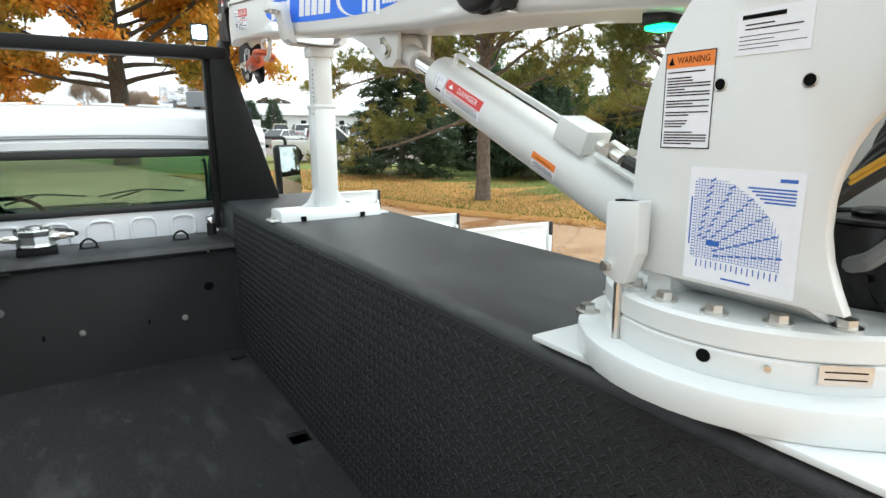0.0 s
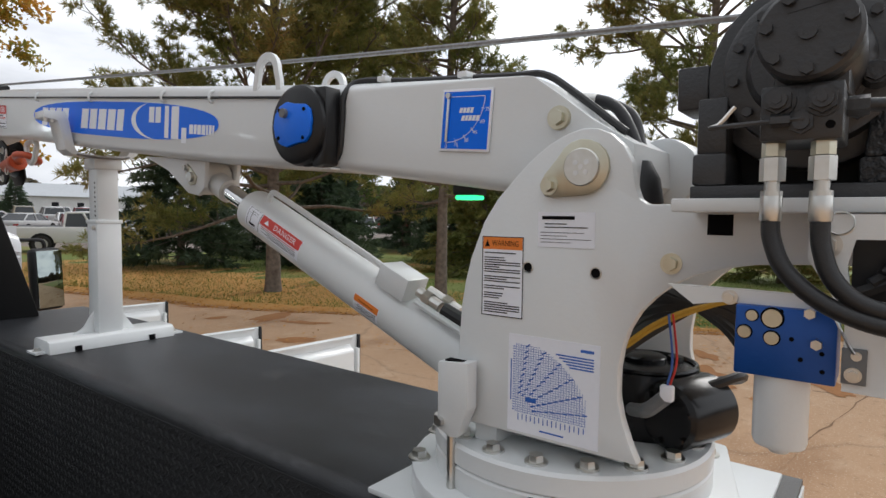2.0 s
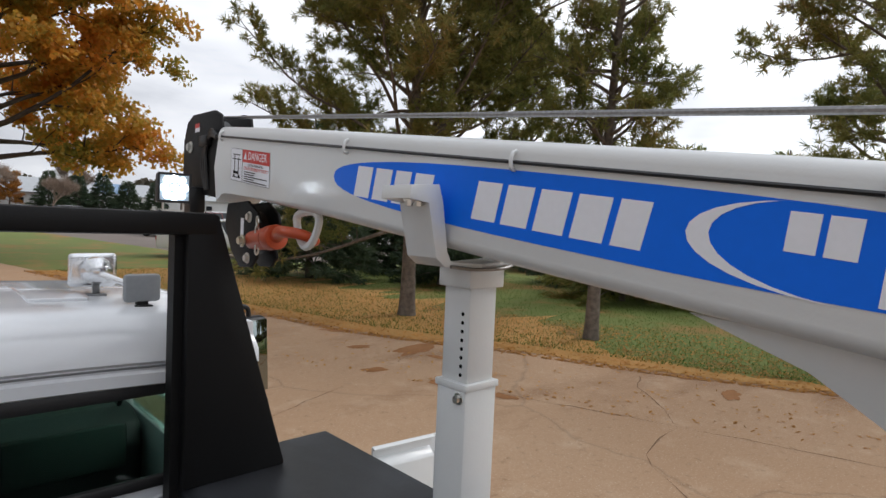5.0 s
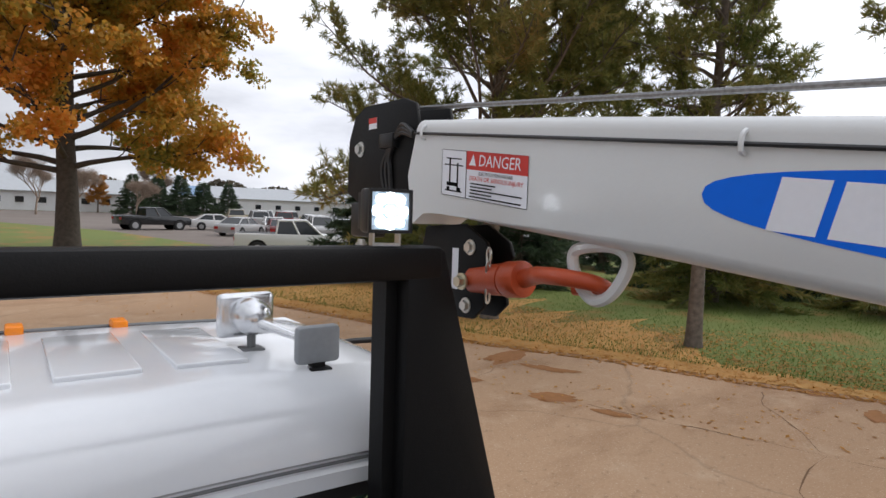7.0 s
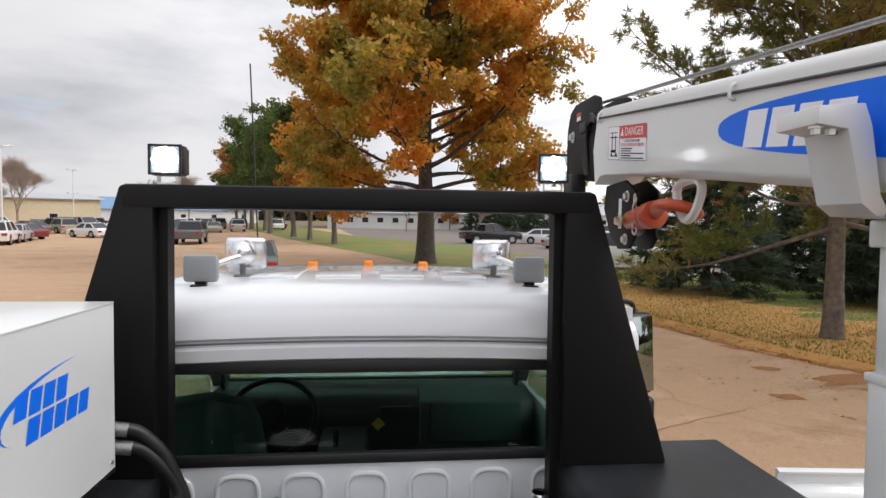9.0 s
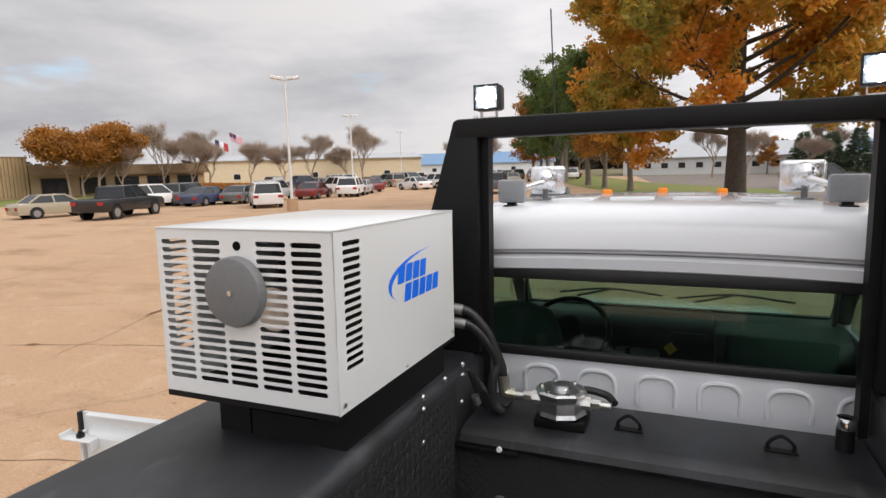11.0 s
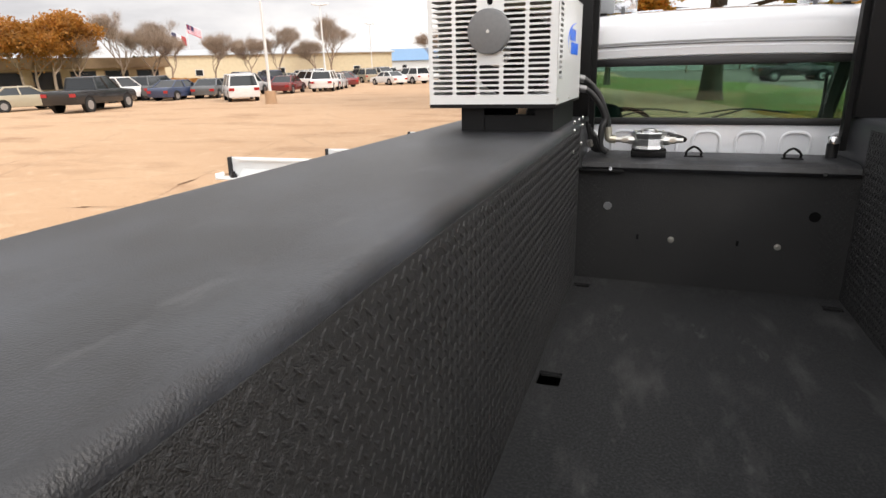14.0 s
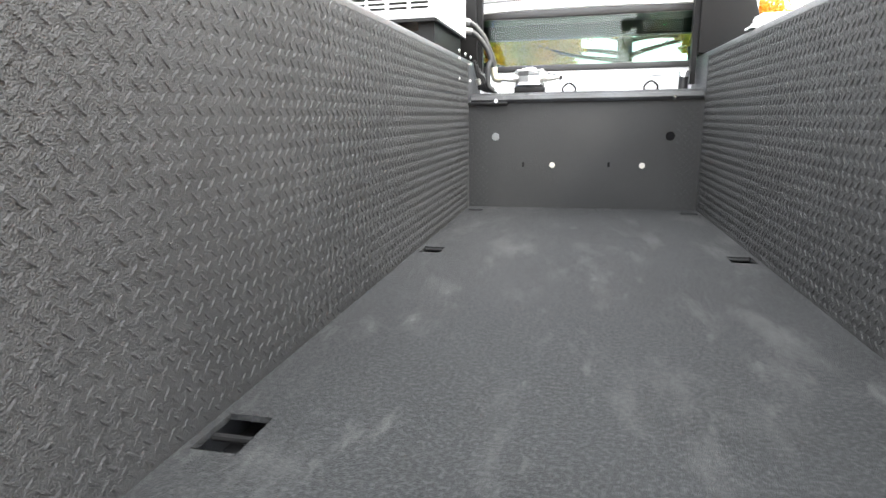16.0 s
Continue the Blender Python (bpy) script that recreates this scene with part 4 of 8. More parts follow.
for i in range(7):
    x = -0.64 + i * 0.2135
    a = [(x - 0.066, CY - 0.012, 1.93), (x - 0.066, CY - 0.012, 2.0), (x - 0.045, CY - 0.012, 2.032), (x, CY - 0.012, 2.04), (x + 0.045, CY - 0.012, 2.032), (x + 0.066, CY - 0.012, 2.0), (x + 0.066, CY - 0.012, 1.93)]
    part("pressed_arch", pipe(a, 0.009, 8, 4), CABWHITE, cab)
part("window_gasket", join(bx(-0.73, 0.73, CY - 0.022, CY + 0.005, 2.075, 2.112, 0.006), bx(-0.73, 0.73, CY - 0.022, CY + 0.005, 2.385, 2.43, 0.006), bx(-0.73, -0.69, CY - 0.022, CY + 0.005, 2.112, 2.385), bx(0.69, 0.73, CY - 0.022, CY + 0.005, 2.112, 2.385)), RUBBER, cab, "black rubber window surround")
pane = part("rear_window", bx(-0.695, 0.695, CY - 0.006, CY - 0.001, 2.108, 2.39), GLASS, cab, "tinted rear window glass")
pane.visible_shadow = False
# sides, pillars, windscreen, bonnet
for s in (-1, 1):
    xs_ = sorted((s * 0.90, s * 0.95))
    part("door_panel", bx(xs_[0], xs_[1], CY, 6.35, 0.9, 1.93, 0.01), CABWHITE, cab)
    part("side_pillar", bx(xs_[0], xs_[1], CY, CY + 0.14, 1.93, 2.46), CABWHITE, cab)
    part("screen_pillar", extr([(6.32, 1.93), (6.42, 1.93), (6.02, 2.50), (5.92, 2.50)], "x", *sorted((s * 0.86, s * 0.94))), CABINT, cab)
    part("roof_rail", bx(*sorted((s * 0.86, s * 0.93)), CY, 6.0, 2.44, 2.60), CABWHITE, cab)
    side = part("side_window", bx(*sorted((s * 0.915, s * 0.92)), CY + 0.14, 6.2, 1.93, 2.46), GLASS, cab)
    side.visible_shadow = False
    part("grab_handle", pipe([(s * 0.80, 6.08, 2.30), (s * 0.80, 6.0, 2.28), (s * 0.80, 6.0, 2.02), (s * 0.80, 6.08, 2.0)], 0.012, 8, 3), BLACKPLAST, cab)
    part("pillar_trim", bx(*sorted((s * 0.74, s * 0.90)), CY + 0.02, CY + 0.06, 1.3, 2.5), CABINT, cab)
part("front_header", bx(-0.90, 0.90, 5.86, 5.98, 2.40, 2.55), CABINT, cab)
part("headliner", bx(-0.88, 0.88, CY + 0.05, 5.9, 2.50, 2.52), CABINT, cab)
scr = part("windscreen", moved(bx(-0.87, 0.87, -0.003, 0.003, 0, 0.66), Matrix.Translation((0, 6.36, 1.93)) @ Matrix.Rotation(radians(35), 4, "X")), GLASS, cab)
scr.visible_shadow = False
part("cab_floor", bx(-0.90, 0.90, CY, 6.4, 0.95, 1.0), CABINT, cab)
part("firewall", bx(-0.90, 0.90, 6.38, 6.42, 0.95, 1.95), CABINT, cab)
part("rear_trim", bx(-0.90, 0.90, CY + 0.022, CY + 0.04, 1.0, 2.085), CABINT, cab)
part("dashboard", extr([(5.90, 1.5), (5.88, 1.82), (5.94, 1.925), (6.10, 1.965), (6.36, 1.945), (6.38, 1.5)], "x", -0.88, 0.88, 0.02), DASH, cab, "dark grey-green dashboard")
part("instrument_binnacle", extr([(5.82, 1.72), (5.80, 1.94), (5.90, 2.005), (6.06, 2.01), (6.16, 1.74)], "x", -0.72, 0.25, 0.03), BLACKPLAST, cab, "black instrument panel")
part("glovebox", bx(0.30, 0.80, 5.868, 5.90, 1.72, 1.94, 0.02), SEATGREEN, cab, "dark green glovebox lid")
part("hazard_label", moved(bx(-0.025, 0.025, -0.025, 0.025, 0, 0.002), basis((0.03, 5.795, 1.86), (1, 0, 0.9), (-0.9, 0, 1))), YELLOW, cab, "yellow diamond label")
part("radio", bx(0.04, 0.20, 5.79, 5.805, 1.90, 1.95, 0.004), BLACKPLAST, cab)
part("steering_wheel", pipe([(-0.48 + 0.21 * math.cos(a), 5.66 + 0.13 * math.sin(a), 1.95 + 0.15 * math.sin(a)) for a in [i * math.tau / 16 for i in range(16)]], 0.015, 8, 3, True, True), BLACKPLAST, cab, "black steering wheel")
part("steering_hub", rod((-0.48, 5.66, 1.98), (-0.48, 5.80, 1.88), 0.06, 14), BLACKPLAST, cab)
part("seat_back", extr([(-0.86, 1.2), (-0.90, 1.9), (-0.885, 2.08), (-0.83, 2.155), (-0.66, 2.18), (-0.50, 2.15), (-0.455, 2.06), (-0.43, 1.9), (-0.46, 1.2)], "y", 5.22, 5.34, 0.03), SEATGREEN, cab, "dark green driver's seat back")
part("seat_cushion", bx(-0.88, -0.44, 5.2, 5.75, 1.2, 1.38, 0.04), SEATGREEN, cab)
part("shift_lever", pipe([(-0.18, 5.5, 1.0), (-0.17, 5.5, 1.7), (-0.16, 5.52, 1.93)], 0.013, 8), BLACKPLAST, cab)
part("centre_console", bx(-0.25, -0.02, 5.3, 5.8, 1.0, 1.86, 0.03), BLACKPLAST, cab)
for k in (-1, 1):
    part("wiper", join(pipe([(0.35 * k - 0.3, 6.30, 2.03), (0.35 * k, 6.29, 2.07), (0.35 * k + 0.32, 6.30, 2.04)], 0.007, 6), pipe([(0.35 * k - 0.2, 6.36, 2.0), (0.35 * k, 6.31, 2.06)], 0.008, 6)), BLACKPLAST, cab, "black wiper")
part("bonnet", extr([(6.40, 1.1), (6.42, 1.90), (6.9, 1.86), (7.9, 1.68), (8.1, 1.5), (8.12, 0.9), (6.4, 0.9)], "x", -0.78, 0.78, 0.05), CABWHITE, cab, "white bonnet")
# small amber roof lamps, horn-shaped chrome lamps and square backed lamps
for x, y, z in ((-0.284, 5.62, 2.675), (-0.022, 5.62, 2.68), (0.24, 5.62, 2.675)):
    part("marker_lamp", bx(x - 0.022, x + 0.022, y - 0.03, y + 0.05, z, z + 0.032, 0.008), AMBER, cab, "amber marker lamp")
    part("marker_base", bx(x - 0.03, x + 0.03, y - 0.04, y + 0.07, z - 0.012, z + 0.002, 0.003), GREYPLAST, cab)
for s in (-1, 1):
    hx = s * 0.50
    hn = part("spot_lamp", lathe([(0.0, -0.056), (0.018, -0.053), (0.034, -0.044), (0.045, -0.028), (0.051, -0.006), (0.051, 0.035), (0.046, 0.045), (0.0, 0.045)], basis((hx, 5.17, 2.765), (1, 0, 0), (0, 0, 1)) @ Matrix.Rotation(math.pi, 4, "Y"), 28), SATIN, cab, "satin chrome bullet-shaped lamp")
    part("lamp_frame", bx(hx - 0.08, hx + 0.08, 5.215, 5.25, 2.70, 2.825, 0.016, 3), SATIN, hn)
    part("lamp_foot", join(rod((hx, 5.18, 2.665), (hx, 5.18, 2.73), 0.012, 10), bx(hx - 0.03, hx + 0.03, 5.15, 5.21, 2.665, 2.68, 0.004)), GREYPLAST, hn)
    part("lamp_arm", rod((hx, 5.13, 2.755), (s * 0.59, 4.975, 2.72), 0.014, 10, 0.008), SATIN, hn)
    wx = s * 0.592
    wlamp = part("square_lamp", bx(wx - 0.060, wx + 0.060, 4.94, 4.975, 2.672, 2.770, 0.014), PALEGREY, cab, "square grey-backed roof lamp")
    part("lamp_base", join(bx(wx - 0.03, wx + 0.03, 4.925, 4.985, 2.648, 2.664, 0.004), bx(wx - 0.018, wx + 0.018, 4.945, 4.97, 2.66, 2.68)), BLACKPLAST, wlamp)
part("aerial", pipe([(-0.62, 6.1, 2.3), (-0.64, 6.1, 2.9), (-0.68, 6.12, 3.75)], 0.004, 6), BLACKPLAST, cab, "thin whip aerial")
MT = Matrix.Translation((1.435, 5.9, 2.19)) @ Matrix.Rotation(radians(16), 4, "Z") @ Matrix.Rotation(radians(-3.6), 4, "X") @ Matrix.Translation((-1.435, -5.9, -2.19))
for s in (-1, 1):
    if s > 0:
        mir = part("door_mirror", moved(bx(1.325, 1.545, 5.86, 5.95, 1.965, 2.415, 0.035, 3), MT), BLACKPLAST, cab, "tall black door mirror")
        part("mirror_face", moved(bx(1.343, 1.527, 5.852, 5.861, 1.985, 2.395, 0.003), MT), MIRROR, mir, "mirror glass")
        part("convex_mirror", bx(1.40, 1.555, 5.86, 5.94, 1.765, 1.95, 0.035, 3), BLACKPLAST, mir)
        part("mirror_arm", pipe([(0.95, 5.95, 2.30), (1.1, 5.93, 2.46), (1.33, 5.92, 2.475), (1.42, 5.92, 2.465), (1.435, 5.92, 2.40)], 0.014, 8), BLACKPLAST, mir)
        part("mirror_arm", pipe([(0.95, 5.95, 1.6), (1.22, 5.93, 1.70), (1.42, 5.92, 1.82), (1.435, 5.92, 1.98)], 0.014, 8), BLACKPLAST, mir)
        part("mirror_brace", pipe([(0.96, 6.0, 2.05), (1.2, 5.95, 1.88), (1.45, 5.92, 1.70)], 0.016, 8), CHROME, mir)
    else:
        mir = part("door_mirror", bx(-1.60, -1.40, 5.86, 5.95, 1.95, 2.385, 0.035, 3), BLACKPLAST, cab, "tall black door mirror")
        part("mirror_face", bx(-1.582, -1.418, 5.852, 5.861, 1.975, 2.36, 0.003), MIRROR, mir, "mirror glass")
        part("mirror_arm", pipe([(-0.95, 5.95, 2.30), (-1.1, 5.93, 2.46), (-1.47, 5.92, 2.45), (-1.5, 5.92, 2.36)], 0.014, 8), BLACKPLAST, mir)
chassis = thing("truck_chassis", "black truck frame on dual rear wheels under the body", "truck chassis", base=(0, 4, 0.4))
for s in (-1, 1):
    part("frame_rail", bx(*sorted((s * 0.38, s * 0.46)), 0.8, 7.9, 0.92, 1.17, 0.01), BLACK, chassis)
part("crossmember", bx(-1.2, 1.2, 1.2, 4.7, 1.10, 1.18), BLACK, chassis)
for s in (-1, 1):
    for y, x in ((2.55, 0.86), (7.0, 0.86)):
        zc = 0.3 + 0.0165 * y + 0.47
        wm = basis((s * x, y, zc), (0, 1, 0), (0, 0, 1))
        w = part("wheel", lathe([(0.25, -0.13), (0.44, -0.14), (0.47, -0.11), (0.47, 0.11), (0.44, 0.14), (0.25, 0.13)], wm, 28), TYRE, chassis, "black truck tyre")
        part("rim", lathe([(0.0, -0.06), (0.26, -0.12), (0.26, 0.12), (0.0, 0.06)], wm, 20), WHITE, w)
    part("axle", rod((-0.8, (2.55, 7.0)[s > 0], 0.81), (0.8, (2.55, 7.0)[s > 0], 0.81 if s < 0 else 0.885), 0.07, 12), BLACK, chassis)


# ---- crane ----
CX, CYY = 0.88, 1.575
crane = thing("truck_crane", "white hydraulic service crane bolted on the side box", "crane", base=(CX, CYY, TOP))
part("base_plate", bx(0.622, 1.215, 1.215, 1.86, TOP, TOP + 0.012, 0.003), WHITE, crane, "square white base plate")
TX, TY = 0.885, 1.556
fl = [(TX + 0.315 * math.cos(a), TY + 0.315 * math.sin(a)) for a in [radians(25 + i * 9) for i in range(23)]]
fl += [(TX - 0.15, TY - 0.29), (TX + 0.02, TY - 0.315), (TX + 0.285, TY - 0.24), (TX + 0.315, TY - 0.1)]
part("base_flange", extr(fl, "z", TOP + 0.012, TOP + 0.062, 0.006), WHITE, crane, "thick white base flange")
part("weld_bead", pipe([(TX + 0.02, TY - 0.318, TOP + 0.014), (TX + 0.10, TY - 0.297, TOP + 0.016), (TX + 0.2, TY - 0.268, TOP + 0.013), (TX + 0.288, TY - 0.242, TOP + 0.016)], 0.007, 8), WHITE, crane)
part("lower_ring", lathe([(0.0, 2.19), (0.264, 2.19), (0.267, 2.196), (0.267, 2.231), (0.264, 2.235), (0.0, 2.235)], Matrix.Translation((TX, TY, 0)), 64), WHITE, crane)
part("turntable", lathe([(0.0, 2.2365), (0.265, 2.2365), (0.268, 2.240), (0.268, 2.270), (0.263, 2.276), (0.0, 2.276)], Matrix.Translation((TX, TY, 0)), 64), WHITE, crane, "white turntable ring")
for i in range(18):
    a = radians(i * 20 + 12)
    part("ring_bolt", hexbolt((TX + 0.235 * math.cos(a), TY + 0.235 * math.sin(a), 2.277), (0, 0, 1), 0.0135, 0.011), STEEL, crane)
for a in (127, 252, 313, 8, 58, 98):
    a = radians(a)
    part("base_bolt", hexbolt((TX + 0.300 * math.cos(a), TY + 0.300 * math.sin(a), 2.193), (0, 0, 1), 0.0155, 0.013), STEEL, crane, "zinc-plated base bolt")
a = radians(192.5)
part("grease_hole", rod((TX + 0.264 * math.cos(a), TY + 0.264 * math.sin(a), 2.221), (TX + 0.2682 * math.cos(a), TY + 0.2682 * math.sin(a), 2.221), 0.010, 14), INKSHADE, crane)
a = radians(210)
part("grease_nipple", rod((TX + 0.264 * math.cos(a), TY + 0.264 * math.sin(a), 2.222), (TX + 0.274 * math.cos(a), TY + 0.274 * math.sin(a), 2.222), 0.005, 8), STEEL, crane)
a = radians(229.5)
mp = basis((TX + 0.2675 * math.cos(a), TY + 0.2675 * math.sin(a), 2.222), (-math.sin(a), math.cos(a), 0), (0, 0, 1))
part("serial_plate", card(mp, -0.033, 0.033, -0.014, 0.014, 0, 0.0015), ALU, crane, "small metal data plate")
part("plate_print", bars(mp, -0.026, 0.026, -0.010, 0.010, 2, 4, 0.2, 0.002, 0), INKSHADE, crane, smooth=False)

# mast side plates
PX = 0.661
mast = [(1.689, 2.312), (1.672, 2.43), (1.666, 2.52), (1.658, 2.565), (1.647, 2.607), (1.620, 2.672), (1.594, 2.710), (1.563, 2.742), (1.536, 2.768), (1.505, 2.792), (1.475, 2.808), (1.445, 2.817), (1.420, 2.816),
        (1.397, 2.806), (1.378, 2.788), (1.364, 2.762), (1.358, 2.725), (1.352, 2.708), (1.340, 2.700), (1.005, 2.700), (1.0, 2.628), (1.14, 2.624), (1.20, 2.620), (1.235, 2.613), (1.269, 2.603), (1.299, 2.587), (1.325, 2.565), (1.346, 2.542), (1.361, 2.515), (1.371, 2.485),
        (1.376, 2.45), (1.376, 2.41), (1.369, 2.375), (1.356, 2.340), (1.343, 2.312)]
for x0, nm in ((PX, "side_plate"), (1.078, "side_plate")):
    part(nm, extr(mast, "x", x0, x0 + 0.022, 0.003), WHITE, crane, "curved white mast side plate")
for x0, k in ((PX, 1), (1.10, -1)):
    part("mast_skirt", extr([(x0 + k * 0.001, 2.314), (x0 + k * 0.021, 2.314), (x0 + k * 0.098, 2.276), (x0 + k * 0.080, 2.276)], "y", 1.392, 1.672), WHITE, crane, "white plate foot bent in to the turntable")
part("mast_web", bx(PX + 0.02, 1.08, 1.60, 1.645, 2.276, 2.52), WHITE, crane)
mpl = basis((PX - 0.0003, 0, 0), (0, -1, 0), (0, 0, 1))
# decals on the mast (x runs towards the rear)
part("warning_decal", card(mpl, -1.622, -1.541, 2.509, 2.646), DECAL, crane, "white warning decal")
part("warning_border", join(card(mpl, -1.622, -1.541, 2.6445, 2.646, 0.0008, 0.0011), card(mpl, -1.622, -1.541, 2.509, 2.5105, 0.0008, 0.0011), card(mpl, -1.622, -1.6205, 2.509, 2.646, 0.0008, 0.0011), card(mpl, -1.5425, -1.541, 2.509, 2.646, 0.0008, 0.0011)), INKSHADE, crane)
part("warning_band", card(mpl, -1.620, -1.543, 2.624, 2.6445, 0.0008, 0.0012), ORANGE, crane, "orange warning band")
part("warning_word", words("WARNING", 0.0135, mpl @ Matrix.Translation((-1.576, 2.634, 0.0013)), 0.0001, 0.052), INKSHADE, crane, smooth=False)
part("warning_triangle", moved(extr([(-1.6165, 2.6285), (-1.6065, 2.6285), (-1.6115, 2.640)], "z", 0.0012, 0.0015), mpl), INKSHADE, crane)
part("warning_print", bars(mpl, -1.617, -1.547, 2.514, 2.620, 26, 2, 0.45, 0.0012, 0.2), INKSHADE, crane, "lines of small print", smooth=False)
part("load_chart", card(mpl, -1.566, -1.404, 2.318, 2.483), DECAL, crane, "white load chart decal with blue curves")
ch = []
for i in range(30):
    z = 2.352 + i * 0.0039
    ext = 0.126 * math.sqrt(max(0.04, 1 - (i / 31) ** 2))
    ch.append(card(mpl, -1.551, -1.551 + ext, z, z + 0.0006, 0.0008, 0.001))
for i in range(28):
    y = -1.551 + i * 0.0046
    ch.append(card(mpl, y, y + 0.0006, 2.352, 2.352 + 0.116 * math.sqrt(max(0.04, 1 - (i / 29) ** 2)), 0.0008, 0.001))
part("chart_grid", join(*ch), BLUEINK, crane, "blue chart grid", smooth=False)["kind"] = "stuff"
arcs = []
for k in range(6):
    a0 = radians(8 + 14.5 * k)
    for i in range(9):
        r = 0.032 + i * 0.0105
        c = Matrix.Translation((-1.549 + 1.06 * r * math.cos(a0), 2.354 + 0.98 * r * math.sin(a0), 0)) @ Matrix.Rotation(a0 * 0.45, 4, "Z")
        arcs.append(moved(bx(-0.0045, 0.0045, -0.0011, 0.0011, 0.001, 0.0013), mpl @ c))
for i in range(5):
    arcs.append(card(mpl, -1.478 + 0.006 * i, -1.414, 2.4585 - 0.0045 * i, 2.4607 - 0.0045 * i, 0.0008, 0.0012))
arcs.append(card(mpl, -1.436, -1.414, 2.469, 2.4735, 0.0008, 0.0012))
arcs.append(card(mpl, -1.561, -1.559, 2.37, 2.44, 0.0008, 0.0012))
arcs.append(card(mpl, -1.505, -1.462, 2.326, 2.3285, 0.0008, 0.0012))
arcs.append(card(mpl, -1.532, -1.512, 2.372, 2.379, 0.0008, 0.0012))
for i in range(26):
    arcs.append(card(mpl, -1.5565, -1.5525, 2.354 + i * 0.0043, 2.3555 + i * 0.0043, 0.0008, 0.0012))
for i in range(16):
    arcs.append(card(mpl, -1.546 + i * 0.0078, -1.5445 + i * 0.0078, 2.338 + 0.002 * (i % 2), 2.349, 0.0008, 0.0012))
part("chart_curve", join(*arcs), BLUEINK, crane, smooth=False)["kind"] = "stuff"
part("maker_decal", card(mpl, -1.515, -1.418, 2.632, 2.688), DECAL, crane, "white data decal")
part("maker_print", join(bars(mpl, -1.508, -1.426, 2.675, 2.683, 1, 0, 0.7, 0.0012, 0), bars(mpl, -1.503, -1.430, 2.661, 2.672, 2, 1, 0.3, 0.0012, 0), bars(mpl, -1.510, -1.424, 2.637, 2.658, 4, 2, 0.16, 0.0012, 0)), INKSHADE, crane, smooth=False)
for y, z in ((1.532, 2.597), (1.415, 2.595)):
    part("mast_hole", rod((PX - 0.0015, y, z), (PX + 0.002, y, z), 0.0075, 14), INKSHADE, crane)
    part("hole_rim", pipe([(PX - 0.001, y + 0.0085 * math.cos(t), z + 0.0085 * math.sin(t)) for t in [i * math.tau / 10 for i in range(10)]], 0.0012, 5, 2, True, True), STEEL, crane)
part("mast_bolt", hexbolt((PX, 1.304, 2.616), (-1, 0, 0), 0.0105, 0.009), YZINC, crane)

# boom pivot pin with keeper plate
PY, PZ = 1.439, 2.757
kp = [(PY + 0.043 * math.cos(t), PZ + 0.043 * math.sin(t)) for t in [radians(25 + i * 20) for i in range(13)]] + [(1.487, 2.711), (1.502, 2.714), (1.511, 2.731), (1.502, 2.748)]
part("keeper_plate", extr(kp, "x", PX - 0.008, PX, 0.001), YZINC, crane, "yellow zinc pin keeper plate")
part("pivot_pin", lathe([(0.0, 0.0), (0.029, 0.0), (0.029, 0.004), (0.0275, 0.0055), (0.0, 0.0055)], basis((PX - 0.007, PY, PZ), (0, -1, 0), (0, 0, 1)), 28), STEEL, crane, "steel pivot pin")
part("pin_mark", join(*[rod((PX - 0.0125, PY + dy, PZ + dz_), (PX - 0.0133, PY + dy, PZ + dz_), 0.0042, 10) for dy, dz_ in ((-0.009, 0.007), (0.009, 0.007), (-0.008, -0.008), (0.008, -0.009), (0.0, 0.0))]), ALU, crane, smooth=False)
part("keeper_bolt", hexbolt((PX - 0.008, 1.493, 2.730), (-1, 0, 0), 0.0105, 0.010), YZINC, crane)
part("pivot_tube", rod((PX + 0.02, PY, PZ), (1.08, PY, PZ), 0.05, 24), WHITE, crane)


# boom
def half(y):
    return 0.136 - 0.056 * (y - 1.6) / 3.24


side = [(4.85, 3.035), (4.80, 3.062), (4.76, 3.064), (4.09, 2.993), (3.338, 2.905), (2.585, 2.822), (2.08, 2.782), (1.60, 2.722), (1.42, 2.705), (1.385, 2.735), (1.39, 2.80), (1.464, 2.846), (1.520, 2.890), (1.575, 2.930), (1.61, 2.938),
        (2.08, 2.984), (3.02, 3.098), (4.34, 3.252), (4.83, 3.302), (4.875, 3.16)]
bb = bmesh.new()
va = [bb.verts.new((CX - half(y), y, z)) for y, z in side]
vb = [bb.verts.new((CX + half(y), y, z)) for y, z in side]
bb.faces.new(va), bb.faces.new(vb)
for i in range(len(side)):
    j = (i + 1) % len(side)
    bb.faces.new((va[i], va[j], vb[j], vb[i]))
bmesh.ops.recalc_face_normals(bb, faces=bb.faces)
long_edges = [e for e in bb.edges if abs(e.verts[0].co.y - e.verts[1].co.y) > 0.15]
bmesh.ops.bevel(bb, geom=long_edges, offset=0.026, segments=5, affect="EDGES", profile=0.5)
boom = part("boom", bb, WHITE, crane, "long white tapered boom")


